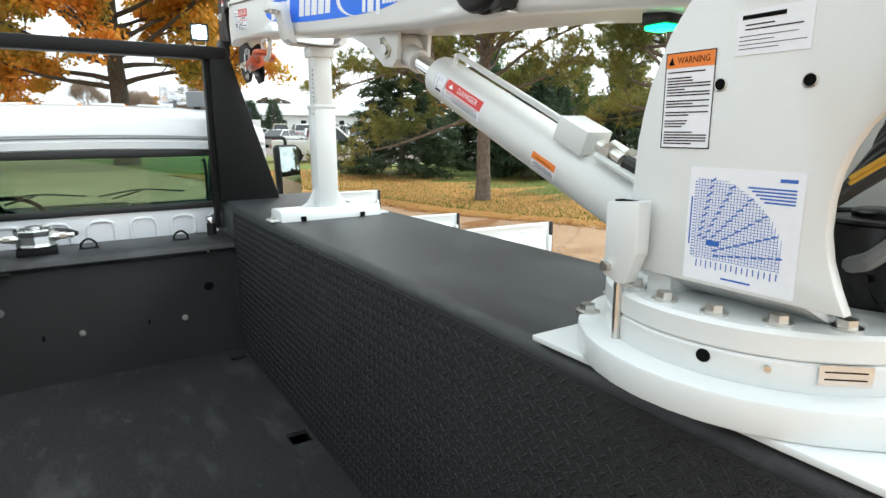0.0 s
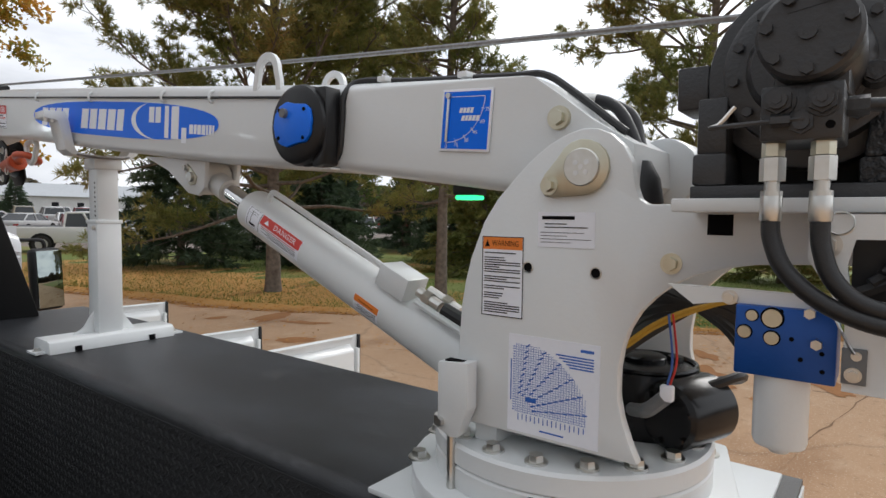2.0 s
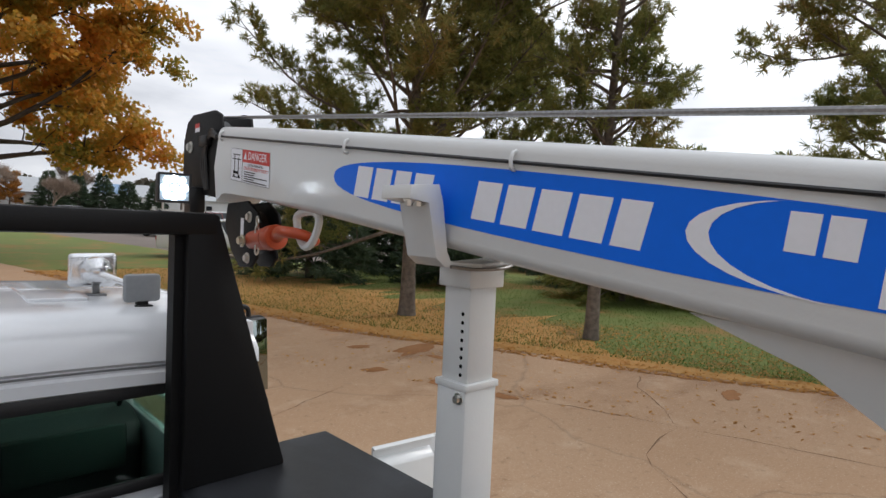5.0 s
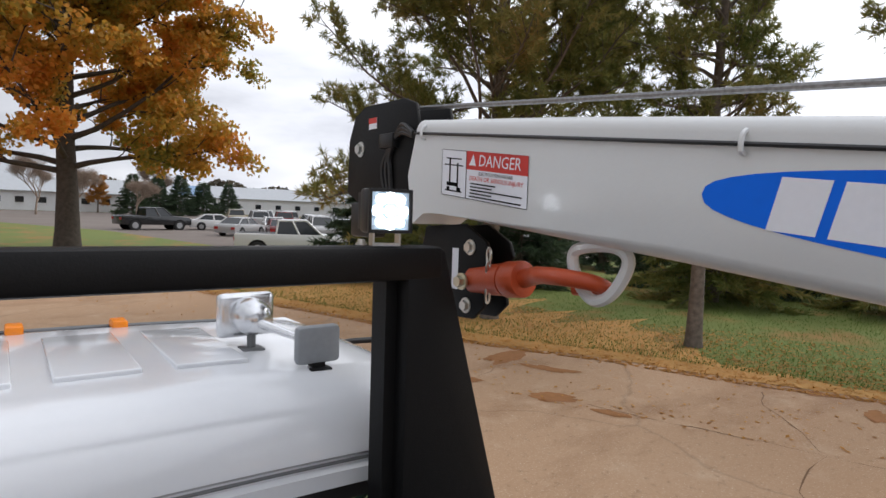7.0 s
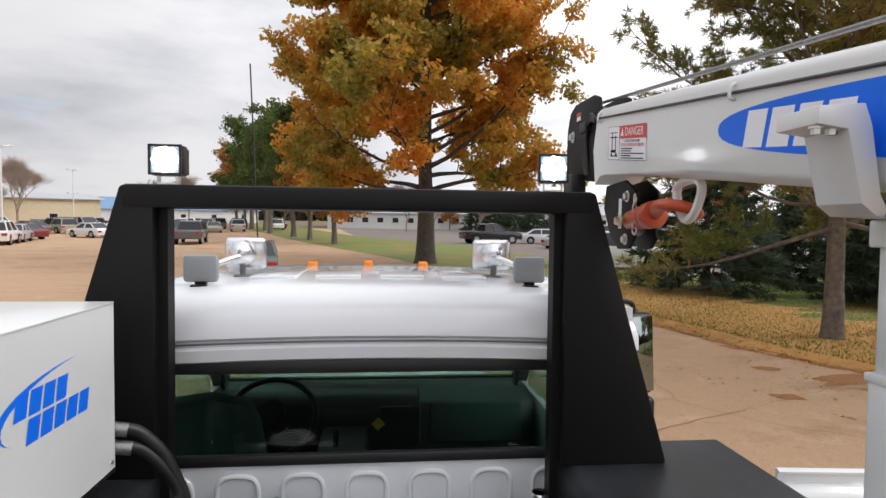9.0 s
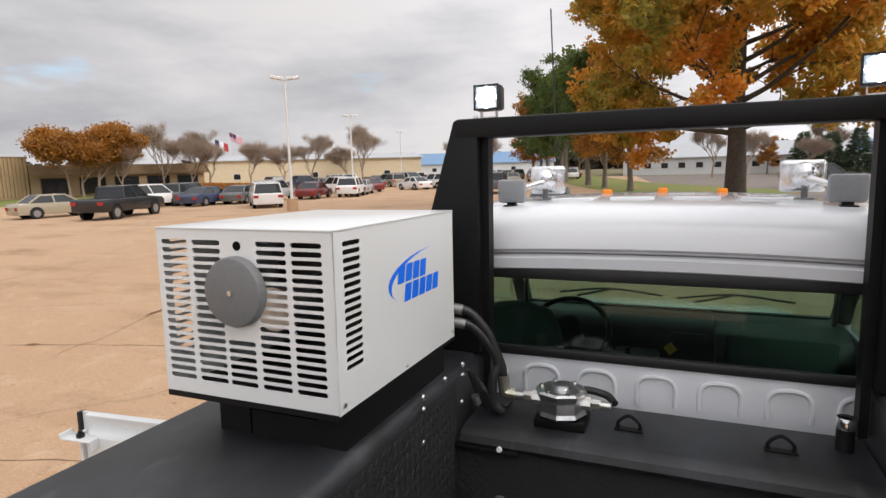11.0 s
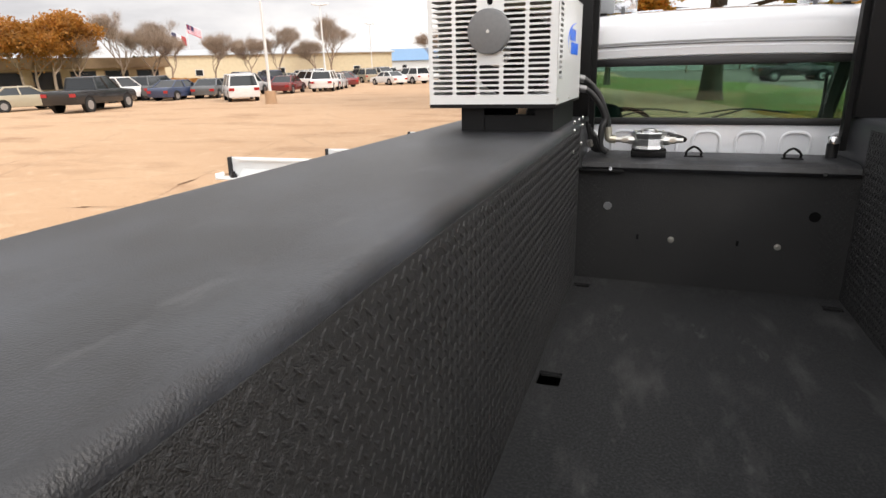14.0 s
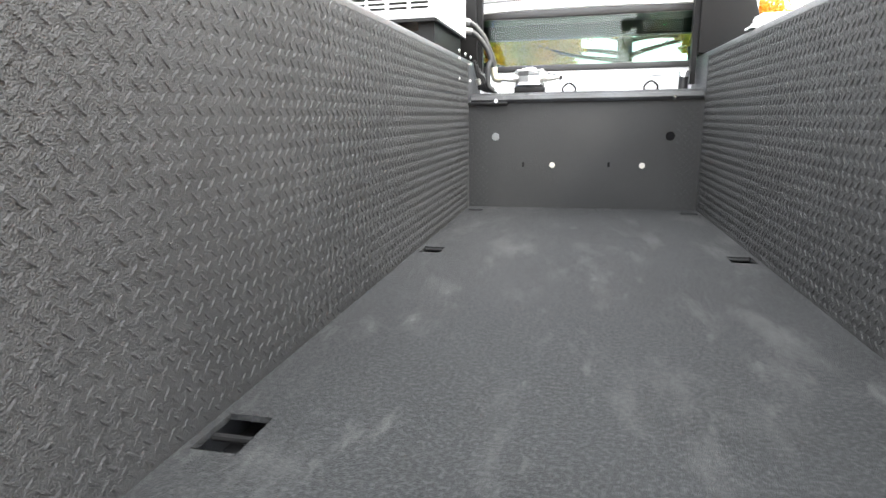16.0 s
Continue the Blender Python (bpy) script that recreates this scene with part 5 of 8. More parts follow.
def d_ring(x, y, z, w=0.060, h=0.130, rim=0.020, thick=0.012):
    """A flat D-shaped eye: straight foot, sides that lean in, round top, cut from plate."""
    def outline(k):
        hw, r = w - k, 0.050 - k
        return [(hw, k), (hw * 0.96, 0.05), (r, h - 0.052)] + [(r * math.cos(a), h - 0.052 + r * math.sin(a)) for a in [radians(18 * i) for i in range(1, 10)]] + [(-r, h - 0.052), (-hw * 0.96, 0.05), (-hw, k)]
    bm = bmesh.new()
    loops = [[bm.verts.new((x + dx, y + p, z + q + 0.0)) for p, q in outline(k)] for dx in (-thick / 2, thick / 2) for k in (0.0, rim)]
    n = len(loops[0])
    for i in range(n):
        j = (i + 1) % n
        for a, b in ((0, 1), (2, 3), (0, 2), (1, 3)):
            bm.faces.new((loops[a][i], loops[a][j], loops[b][j], loops[b][i]))
    bmesh.ops.recalc_face_normals(bm, faces=bm.faces)
    return bm


for x in (-1, 1):
    xx = CX + x * (half(2.37) - 0.008)
    part("lifting_eye", d_ring(xx, 2.368, 2.972), WHITE, boom, "flat white D-shaped lifting eye")


def on_boom(y, z, d=0.0):
    """A place on the boom's bed-side face."""
    return Vector((CX - half(y) - d, y, z))


mb = basis((CX - half(0) - 0.0004, 0, 0), (-0.0173, -1, 0), (0, 0, 1))   # x = rearwards along the face


def B(y, z):
    return (-y * 1.00015, z)


def on_face(pts, d=0.0009):
    bm = bmesh.new()
    bm.faces.new([bm.verts.new(mb @ Vector((*B(y, z), d))) for y, z in pts])
    bmesh.ops.recalc_face_normals(bm, faces=bm.faces)
    return bm


def along(y, t=0.5):
    """The height at a share t between the boom's lower and upper edge."""
    lo, hi = 2.822 + (y - 2.585) * 0.1127, 3.043 + (y - 2.585) * 0.1151
    return lo + (hi - lo) * t


el = []
for i in range(48):
    a = i * math.tau / 48
    y = 3.325 + 0.735 * math.copysign(abs(math.cos(a)) ** 0.75, math.cos(a))
    el.append((y, along(y, 0.50) + 0.062 * math.copysign(abs(math.sin(a)) ** 0.8, math.sin(a))))
part("brand_oval", on_face(el, 0.0007), BLUE, boom, "long blue oval decal", smooth=False)


def slanted(y0, widths, h, gap, lean, t=0.5):
    out, y = [], y0
    for w in widths:
        c = along(y - w / 2, t)
        out.append(on_face([(y, c - h / 2), (y - w, c - h / 2 - 0.11 * w), (y - w - lean, c + h / 2 - 0.11 * w), (y - lean, c + h / 2)], 0.0014))
        y -= w + gap
    return out


for bm in slanted(3.965, (0.062, 0.062, 0.055, 0.060), 0.072, 0.014, 0.018):
    part("white_block", bm, DECAL, boom, "white slanted decal block", smooth=False)
for bm in slanted(3.555, (0.062, 0.062, 0.064, 0.062, 0.052), 0.072, 0.014, 0.018):
    part("white_block", bm, DECAL, boom, "white slanted decal block", smooth=False)
sw = []
for k in range(16):
    a0, a1 = radians(75 + 13 * k), radians(75 + 13 * (k + 1))
    w0, w1 = 0.002 + 0.03 * math.sin(math.pi * k / 16), 0.002 + 0.03 * math.sin(math.pi * (k + 1) / 16)
    def P(a, w):
        y = 2.96 - 0.17 * math.cos(a)
        return y, along(y, 0.5) + 0.060 * math.sin(a)
    (ya, za), (yb, zb) = P(a0, 0), P(a1, 0)
    sw.append(on_face([(ya, za), (yb, zb), (yb - w1, zb), (ya - w0, za)], 0.0014))
part("white_sweep", join(*sw), DECAL, boom, "white swoosh decal", smooth=False)
for bm in slanted(3.005, (0.035, 0.035), 0.05, 0.008, 0.006, 0.60) + slanted(2.905, (0.026, 0.046), 0.100, 0.016, 0.010, 0.50) + slanted(2.800, (0.030,), 0.046, 0.01, 0.004, 0.33) + slanted(2.752, (0.022, 0.016, 0.02, 0.02, 0.012, 0.014, 0.01), 0.028, 0.004, 0.003, 0.42):
    part("white_block", bm, DECAL, boom, "white decal block", smooth=False)

# danger decal near the boom's end
dy0, dy1 = 4.722, 4.428
def dz(y, t):
    return 3.092 + 0.108 * (y - 4.43) / 0.29 * 0.33 + t * 0.108 - 0.018
def DQ(u0, u1, v0, v1, d):
    ya, yb = dy0 + (dy1 - dy0) * u0, dy0 + (dy1 - dy0) * u1
    return on_face([(ya, dz(ya, v0)), (yb, dz(yb, v0)), (yb, dz(yb, v1)), (ya, dz(ya, v1))], d)
dd = part("danger_decal", DQ(0, 1, 0, 1, 0.0008), DECAL, boom, "white and red danger decal", smooth=False)
part("danger_band", DQ(0.32, 1, 0.62, 1, 0.0012), RED, dd, smooth=False)
tilt = math.atan2(0.036, 0.294)
def DM(u, v):
    y = dy0 + (dy1 - dy0) * u
    return mb @ Matrix.Translation((*B(y, dz(y, v)), 0.0015)) @ Matrix.Rotation(-tilt, 4, "Z")
part("danger_word", words("DANGER", 0.036, DM(0.70, 0.81), 0.0001, 0.135), DECAL, dd, "white lettering", smooth=False)
part("danger_triangle", moved(extr([(-0.012, -0.011), (0.012, -0.011), (0, 0.014)], "z", 0, 0.0002), DM(0.40, 0.81)), DECAL, dd)
part("danger_text", words("DEATH OR SERIOUS INJURY", 0.014, DM(0.66, 0.44), 0.0001, 0.175), RED, dd, smooth=False)
part("danger_line", words("ELECTROCUTION HAZARD", 0.010, DM(0.66, 0.55), 0.0001, 0.11), INKSHADE, dd, smooth=False)
part("danger_print", bars(DM(0.66, 0.20), -0.085, 0.085, -0.018, 0.018, 5, 5, 0.4, 0.0004, 0), INKSHADE, dd, smooth=False)
part("danger_rule", join(DQ(0.315, 0.325, 0, 1, 0.0012), DQ(0, 1, 0, 0.012, 0.0012), DQ(0, 1, 0.988, 1, 0.0012), DQ(0, 0.004, 0, 1, 0.0012), DQ(0.996, 1, 0, 1, 0.0012)), INKSHADE, dd, smooth=False)
for u0, u1, v0, v1 in ((0.05, 0.27, 0.10, 0.13), (0.07, 0.20, 0.22, 0.30), (0.10, 0.12, 0.30, 0.80), (0.20, 0.22, 0.13, 0.72), (0.04, 0.28, 0.66, 0.685), (0.06, 0.26, 0.80, 0.825), (0.07, 0.11, 0.13, 0.20), (0.20, 0.25, 0.13, 0.20)):
    part("pictogram_line", DQ(u0, u1, v0, v1, 0.0012), INKSHADE, dd, smooth=False)

# angle gauge
def GM(u, v, d=0.0):
    y = 1.780 + (1.660 - 1.780) * u
    return mb @ Matrix.Translation((*B(y, 2.806 + 0.118 * v), 0.003 + d)) @ Matrix.Rotation(-0.08, 4, "Z")
gp = part("angle_gauge", moved(bx(-0.060, 0.060, -0.060, 0.060, -0.002, 0.001, 0.0012), GM(0.5, 0.5)), DECAL, boom, "white-framed blue angle gauge")
part("gauge_face", moved(bx(-0.055, 0.055, -0.055, 0.055, 0.001, 0.0014), GM(0.5, 0.5)), BLUE, gp)
arc = [(-0.042 + 0.085 * math.sin(t), 0.045 - 0.088 * math.cos(t)) for t in [radians(i * 6) for i in range(16)]]
part("gauge_arc", moved(pipe([(x, y, 0.0017) for x, y in arc], 0.0008, 4, 1, False), GM(0.5, 0.5)), DECAL, gp)
part("gauge_line", moved(join(bx(-0.042, 0.043, 0.0445, 0.0457, 0.0014, 0.0019), *[moved(bx(-0.004, 0.004, -0.0006, 0.0006, 0.0014, 0.0019), Matrix.Translation((-0.042 + 0.085 * math.sin(t), 0.045 - 0.088 * math.cos(t), 0)) @ Matrix.Rotation(t - math.pi / 2, 4, "Z")) for t in [radians(15 * k) for k in range(6)]]), GM(0.5, 0.5)), DECAL, gp)
for k in range(6):
    t = radians(15 * k)
    part("gauge_number", words(str(15 * k), 0.0105, GM(0.5, 0.5) @ Matrix.Translation((-0.042 + 0.096 * math.sin(t), 0.045 - 0.096 * math.cos(t), 0.0017)), 0.0001), DECAL, gp, smooth=False)
part("gauge_needle", moved(bx(-0.045, -0.039, -0.042, 0.048, 0.002, 0.005, 0.001), GM(0.5, 0.5)), ALU, gp, "swinging needle")
part("gauge_pivot", moved(rod((-0.042, 0.047, 0.001), (-0.042, 0.047, 0.008), 0.006, 8), GM(0.5, 0.5)), STEEL, gp)
part("gauge_emblem", join(slant_blocks(GM(0.5, 0.5), -0.016, 0.014, (0.007, 0.007, 0.007, 0.007), 0.010, 0.0015, 0.3, 0.0018), slant_blocks(GM(0.5, 0.5), -0.010, -0.001, (0.007,) * 5, 0.010, 0.0015, 0.3, 0.0018)), DECAL, gp, "white decal blocks", smooth=False)
part("pivot_bolt", hexbolt(on_boom(1.521, 2.851) + Vector((-0.006, 0, 0)), (-1, 0, 0), 0.014, 0.010), YZINC, boom)
part("boom_boss", rod(on_boom(1.521, 2.851) + Vector((0.01, 0, 0)), on_boom(1.521, 2.851) + Vector((-0.006, 0, 0)), 0.021, 18), YZINC, boom)

# cable along the boom and its clips
cab_pts = [on_boom(y, along(y, 0.84), 0.005) for y in (4.84, 4.5, 4.0, 3.5, 3.0, 2.6, 2.28)]
part("side_cable", pipe(cab_pts, 0.0037, 6, 4), RUBBER, boom, "thin black cable")
for y in (4.80, 4.0, 3.45, 2.90, 2.62):
    part("cable_clip", pipe([on_boom(y, along(y, 0.84) - 0.014, 0.001), on_boom(y, along(y, 0.84) - 0.010, 0.012), on_boom(y, along(y, 0.84) + 0.012, 0.010), on_boom(y, along(y, 0.84) + 0.02, -0.002)], 0.004, 6, 3), WHITE, boom)
part("rear_cable", pipe([on_boom(2.095, 2.80, 0.006), on_boom(2.075, 2.83, 0.006), on_boom(2.067, 2.90, 0.006), on_boom(2.062, 2.955, 0.004), (CX - half(2) + 0.03, 2.04, 2.988), (CX - half(2) + 0.05, 1.90, 2.975), (CX - 0.085, 1.65, 2.951), (CX - 0.085, 1.58, 2.944), (CX - 0.087, 1.52, 2.905), (CX - 0.09, 1.42, 2.825)], 0.007, 8), RUBBER, boom, "black cable over the boom's shoulder")
for y, z in ((1.97, 2.977), (1.75, 2.957)):
    part("top_clip", bx(CX - 0.11, CX - 0.06, y - 0.012, y + 0.012, z, z + 0.012, 0.002), WHITE, boom)
part("under_light", bx(CX - 0.062, CX - 0.008, 1.750, 1.805, 2.724, 2.750, 0.005), BLACKPLAST, boom)
part("amber_lens", bx(CX - 0.058, CX - 0.012, 1.754, 1.801, 2.715, 2.725, 0.004), GREENLED, boom, "lit green lamp lens")

# cable reel
reel = thing("cable_reel", "black cable reel with bright blue cover on the boom", "cable reel", base=(0.70, 2.15, 2.80))
RYC, RZC = 2.168, 2.888
rm = basis((CX - half(2.15), RYC, RZC), (0, -1, 0), (0, 0, 1))
part("drum", lathe([(0.0, 0.0), (0.082, 0.0), (0.093, 0.010), (0.095, 0.020), (0.088, 0.027), (0.088, 0.038), (0.095, 0.045), (0.091, 0.057), (0.080, 0.064), (0.0, 0.064)], rm, 40), BLACKPLAST, reel)
cv = [(-0.068, 0.0), (-0.062, 0.026), (-0.044, 0.045), (-0.018, 0.053), (0.012, 0.046), (0.046, 0.042), (0.062, 0.030), (0.068, 0.004), (0.062, -0.028), (0.046, -0.044), (0.016, -0.046), (-0.018, -0.053), (-0.044, -0.045), (-0.062, -0.026)]
part("cover", moved(extr(cv, "z", 0.062, 0.073, 0.004), rm), BLUEPLAST, reel, "bright blue plastic cover")
for u, v in ((-0.042, 0.034), (0.046, 0.030), (0.042, -0.034), (-0.046, -0.030)):
    part("cover_screw", rod(rm @ Vector((u, v, 0.071)), rm @ Vector((u, v, 0.075)), 0.0045, 8), INKSHADE, reel)
part("knob", rod(rm @ Vector((-0.022, 0.026, 0.072)), rm @ Vector((-0.022, 0.026, 0.082)), 0.011, 14), GREYPLAST, reel)
part("arm_guard", moved(extr([(0.055, 0.082), (0.092, 0.080), (0.096, 0.02), (0.093, -0.05), (0.084, -0.094), (0.05, -0.100), (0.045, -0.088), (0.082, -0.05), (0.088, 0.04), (0.056, 0.07)], "z", 0.004, 0.050, 0.003), rm), BLACKPLAST, reel, "black roller guard")
part("bracket", moved(bx(0.058, 0.086, -0.104, -0.100, 0.0, 0.03, 0.001), rm), WHITE, reel)
part("cable_stop", moved(bx(-0.135, -0.098, 0.0, 0.024, 0.01, 0.03, 0.003), rm), WHITE, reel, "white cable stop")

# lift cylinder
def cyl_frame():
    b, p = Vector((CX, 1.66, 2.297)), Vector((CX, 2.83, 2.795))
    d = (p - b).normalized()
    return b, p, d


cb, cp_, cd = cyl_frame()
liftc = thing("lift_cylinder", "white hydraulic lift cylinder with chrome rod under the boom", "hydraulic cylinder", base=tuple(cb))
body_a, body_b = cb + cd * 0.02, cb + cd * 1.012
part("barrel", rod(body_a, body_b, 0.062, 40, bev=0.004), WHITE, liftc)
part("gland", rod(body_b - cd * 0.02, body_b + cd * 0.004, 0.054, 32), WHITE, liftc)
part("rod", rod(body_b, cp_ - cd * 0.09, 0.028, 28), CHROME, liftc, "chrome piston rod")
part("rod_end", join(rod(cp_ - cd * 0.115, cp_ - cd * 0.05, 0.038, 20), rod((CX - 0.042, cp_.y, cp_.z), (CX + 0.042, cp_.y, cp_.z), 0.055, 24)), WHITE, liftc, "white rod-end clevis")
cm = basis(cb, -cd, Vector((0, -cd.z, cd.y)))          # x down the barrel, y out of its top, z towards the bed
def patch(u0, u1, a0, a1, r):
    bm = bmesh.new()
    row = []
    for i in range(9):
        a = radians(a0 + (a1 - a0) * i / 8)
        row.append([bm.verts.new(cm @ Vector((-u, r * math.sin(a), r * math.cos(a)))) for u in (u0, u1)])
    for p, q in zip(row, row[1:]):
        bm.faces.new((p[0], p[1], q[1], q[0]))
    return bm
dl = part("danger_decal", patch(0.71, 0.965, -22, 32, 0.0625), DECAL, liftc, "white and red danger decal", smooth=True)
part("danger_band", patch(0.712, 0.895, 5, 31, 0.0629), RED, dl)
def bent(text, u, a, size, width, mat):
    """Lettering laid round the barrel, its middle u along it and a degrees up."""
    bm = words(text, size, Matrix.Identity(4), 0.0, width)
    for v in bm.verts:
        an = radians(a) + v.co.y / 0.0632
        v.co = cm @ Vector((v.co.x - u, 0.0632 * math.sin(an), 0.0632 * math.cos(an)))
    return bm
part("danger_word", bent("DANGER", 0.785, 18, 0.021, 0.100, DECAL), DECAL, dl, smooth=False)
part("danger_print", patch(0.725, 0.885, 0, 2.2, 0.0629), RED, dl)
for k in range(4):
    part("danger_line", patch(0.722, 0.885 - 0.03 * (k % 2), -4.5 - 4 * k, -3.2 - 4 * k, 0.0629), INKSHADE, dl)
tri_bm = bmesh.new()
tri_bm.faces.new([tri_bm.verts.new(cm @ Vector((-u, 0.0633 * math.sin(radians(a)), 0.0633 * math.cos(radians(a))))) for u, a in ((0.856, 12.5), (0.878, 12.5), (0.867, 24))])
part("danger_triangle", tri_bm, DECAL, dl, smooth=False)
part("pictogram", join(patch(0.905, 0.958, -20.5, -19.8, 0.0629), patch(0.905, 0.958, 29.5, 30.2, 0.0629), patch(0.9565, 0.958, -20, 30, 0.0629), patch(0.915, 0.945, -14, -8, 0.0629), patch(0.938, 0.940, -8, 24, 0.0629), patch(0.912, 0.950, 16, 16.8, 0.0629), patch(0.912, 0.950, 22, 22.8, 0.0629), patch(0.898, 0.900, -22, 32, 0.0629)), INKSHADE, dl)
wl_ = part("warning_decal", patch(0.388, 0.478, -34, 6, 0.0625), DECAL, liftc, "small orange warning decal")
part("warning_band", patch(0.390, 0.476, -11, 5, 0.0629), ORANGE, wl_)
part("warning_print", patch(0.405, 0.460, -5, -3.5, 0.0632), INKSHADE, wl_)
for k in range(4):
    part("warning_line", patch(0.396, 0.462 + 0.008 * (k % 2), -17 - 4.2 * k, -15.6 - 4.2 * k, 0.0629), INKSHADE, wl_)
n_up = Vector((0, -cd.z, cd.y))
def up_barrel(u, h, dx=0.0):
    return cb + cd * u + n_up * h + Vector((dx, 0, 0))
part("oil_tube", pipe([up_barrel(0.935, 0.055, -0.02), up_barrel(0.93, 0.082, -0.02), up_barrel(0.90, 0.092, -0.02), up_barrel(0.7, 0.090, -0.02), up_barrel(0.5, 0.088, -0.02), up_barrel(0.44, 0.085, -0.02)], 0.008, 8), WHITE, liftc, "bent white oil tube")
vb_m = Matrix.Translation(up_barrel(0.385, 0.082, -0.02)) @ basis((0, 0, 0), cd, n_up)
part("valve_block", moved(bx(-0.047, 0.047, -0.028, 0.028, -0.038, 0.038, 0.002), vb_m), WHITE, liftc, "white square valve block")
part("valve_cartridge", join(rod(up_barrel(0.32, 0.088, -0.03), up_barrel(0.25, 0.086, -0.03), 0.013, 10), rod(up_barrel(0.30, 0.088, -0.03), up_barrel(0.28, 0.088, -0.03), 0.017, 6)), STEEL, liftc)
part("valve_cartridge", join(rod(up_barrel(0.32, 0.088, 0.01), up_barrel(0.22, 0.086, 0.01), 0.012, 10), rod(up_barrel(0.27, 0.088, 0.01), up_barrel(0.25, 0.088, 0.01), 0.016, 6)), STEEL, liftc)
part("valve_hose", pipe([up_barrel(0.24, 0.086, -0.03), up_barrel(0.15, 0.085, -0.02), up_barrel(0.05, 0.08, 0.0), up_barrel(-0.05, 0.02, 0.02)], 0.017, 10), RUBBER, liftc)
part("lower_tube", pipe([up_barrel(0.31, 0.070, -0.045), up_barrel(0.16, 0.072, -0.045), up_barrel(0.045, 0.072, -0.045), up_barrel(0.02, 0.055, -0.045), up_barrel(0.02, 0.03, -0.045)], 0.008, 8), WHITE, liftc)
# gusset that takes the rod end
for s in (-1, 1):
    gx = CX + s * 0.056
    part("boom_lug", extr([(3.14, 2.876), (2.98, 2.82), (2.86, 2.745), (2.80, 2.735), (2.765, 2.76), (2.755, 2.842), (2.9, 2.86)], "x", *sorted((gx - 0.007, gx + 0.007)), 0.002), WHITE, boom, "white cylinder lug")
part("lug_pin", rod((CX - 0.078, cp_.y, cp_.z), (CX + 0.078, cp_.y, cp_.z), 0.016, 16), STEEL, boom)
part("lug_keeper", extr([(cp_.y - 0.028, cp_.z), (cp_.y - 0.018, cp_.z - 0.024), (cp_.y + 0.01, cp_.z - 0.027), (cp_.y + 0.03, cp_.z - 0.006), (cp_.y + 0.042, cp_.z + 0.03), (cp_.y + 0.028, cp_.z + 0.044), (cp_.y + 0.008, cp_.z + 0.030)], "x", CX - 0.068, CX - 0.063, 0.001), YZINC, boom)
part("lug_bolt", hexbolt((CX - 0.068, cp_.y + 0.028, cp_.z + 0.03), (-1, 0, 0), 0.009, 0.009), STEEL, boom)

# head sheave and wire rope
head = thing("boom_head_sheave", "black sheave housing at the boom's end", "sheave", base=(CX, 5.0, 3.06))
hp = [(4.86, 3.30), (4.875, 3.352), (4.93, 3.372), (5.14, 3.375), (5.20, 3.35), (5.235, 3.28), (5.24, 3.12), (5.12, 3.07), (4.90, 3.05), (4.86, 3.12)]
for s in (-1, 1):
    part("cheek_plate", extr(hp, "x", *sorted((CX + s * 0.050, CX + s * 0.062)), 0.003), BLACK, head, "black cheek plate")
part("sheave_wheel", lathe([(0.0, -0.025), (0.13, -0.025), (0.10, 0.0), (0.13, 0.025), (0.0, 0.025)], basis((CX, 5.06, 3.225), (0, 1, 0), (0, 0, 1)), 28), GREYPLAST, head)
part("sheave_bolt", hexbolt((CX - 0.062, 5.16, 3.25), (-1, 0, 0), 0.016, 0.012), STEEL, head)
part("cheek_decal", card(basis((CX - 0.0625, 5.09, 3.32), (0, -1, 0), (0, 0, 1)), -0.022, 0.022, -0.016, 0.016), DECAL, head, "small red and white decal")
part("cheek_decal_band", card(basis((CX - 0.0635, 5.09, 3.328), (0, -1, 0), (0, 0, 1)), -0.022, 0.022, -0.008, 0.008), RED, head)
for i in range(3):
    part("head_cable", pipe([(CX - 0.082, 4.85, 3.26 + 0.004 * i), (CX - 0.075, 4.92, 3.275 + 0.01 * i), (CX - 0.07, 4.98, 3.245 - 0.01 * i), (CX - 0.07, 5.02 - 0.02 * i, 3.18), (CX - 0.065, 4.99 - 0.01 * i, 3.08)], 0.007, 6), RUBBER, head)
part("limit_switch", bx(CX - 0.085, CX - 0.062, 4.95, 5.02, 3.24, 3.28, 0.004), BLACKPLAST, head)
part("side_lamp", bx(CX - 0.11, CX - 0.05, 5.02, 5.13, 2.99, 3.09, 0.01), BLACKPLAST, head)
rope = solid("wire_rope", pipe([(CX, 1.14, 3.0), (CX, 2.13, 3.084), (CX, 3.08, 3.174), (CX, 5.06, 3.366)], 0.0062, 8, 4), WIRE, "grey steel wire rope stretched over the boom", "wire rope")
# hook block hung up under the boom
hook = thing("hook_block", "black hook block with red-orange swivel hook under the boom", "crane hook", base=(CX, 4.6, 2.80))
for s in (-1, 1):
    part("block_plate", extr([(4.84, 3.03), (4.68, 3.04), (4.60, 3.0), (4.585, 2.965), (4.62, 2.92), (4.60, 2.85), (4.64, 2.815), (4.73, 2.81), (4.80, 2.86), (4.86, 2.95)], "x", *sorted((CX + s * 0.03, CX + s * 0.042)), 0.004), BLACK, hook)
part("block_sheave", lathe([(0.0, -0.028), (0.075, -0.028), (0.06, 0.0), (0.075, 0.028), (0.0, 0.028)], basis((CX, 4.72, 2.93), (0, 1, 0), (0, 0, 1)), 24), BLACKPLAST, hook)
for y, z in ((4.655, 2.985), (4.665, 2.845)):
    part("block_bolt", hexbolt((CX - 0.042, y, z), (-1, 0, 0), 0.013, 0.010), STEEL, hook)
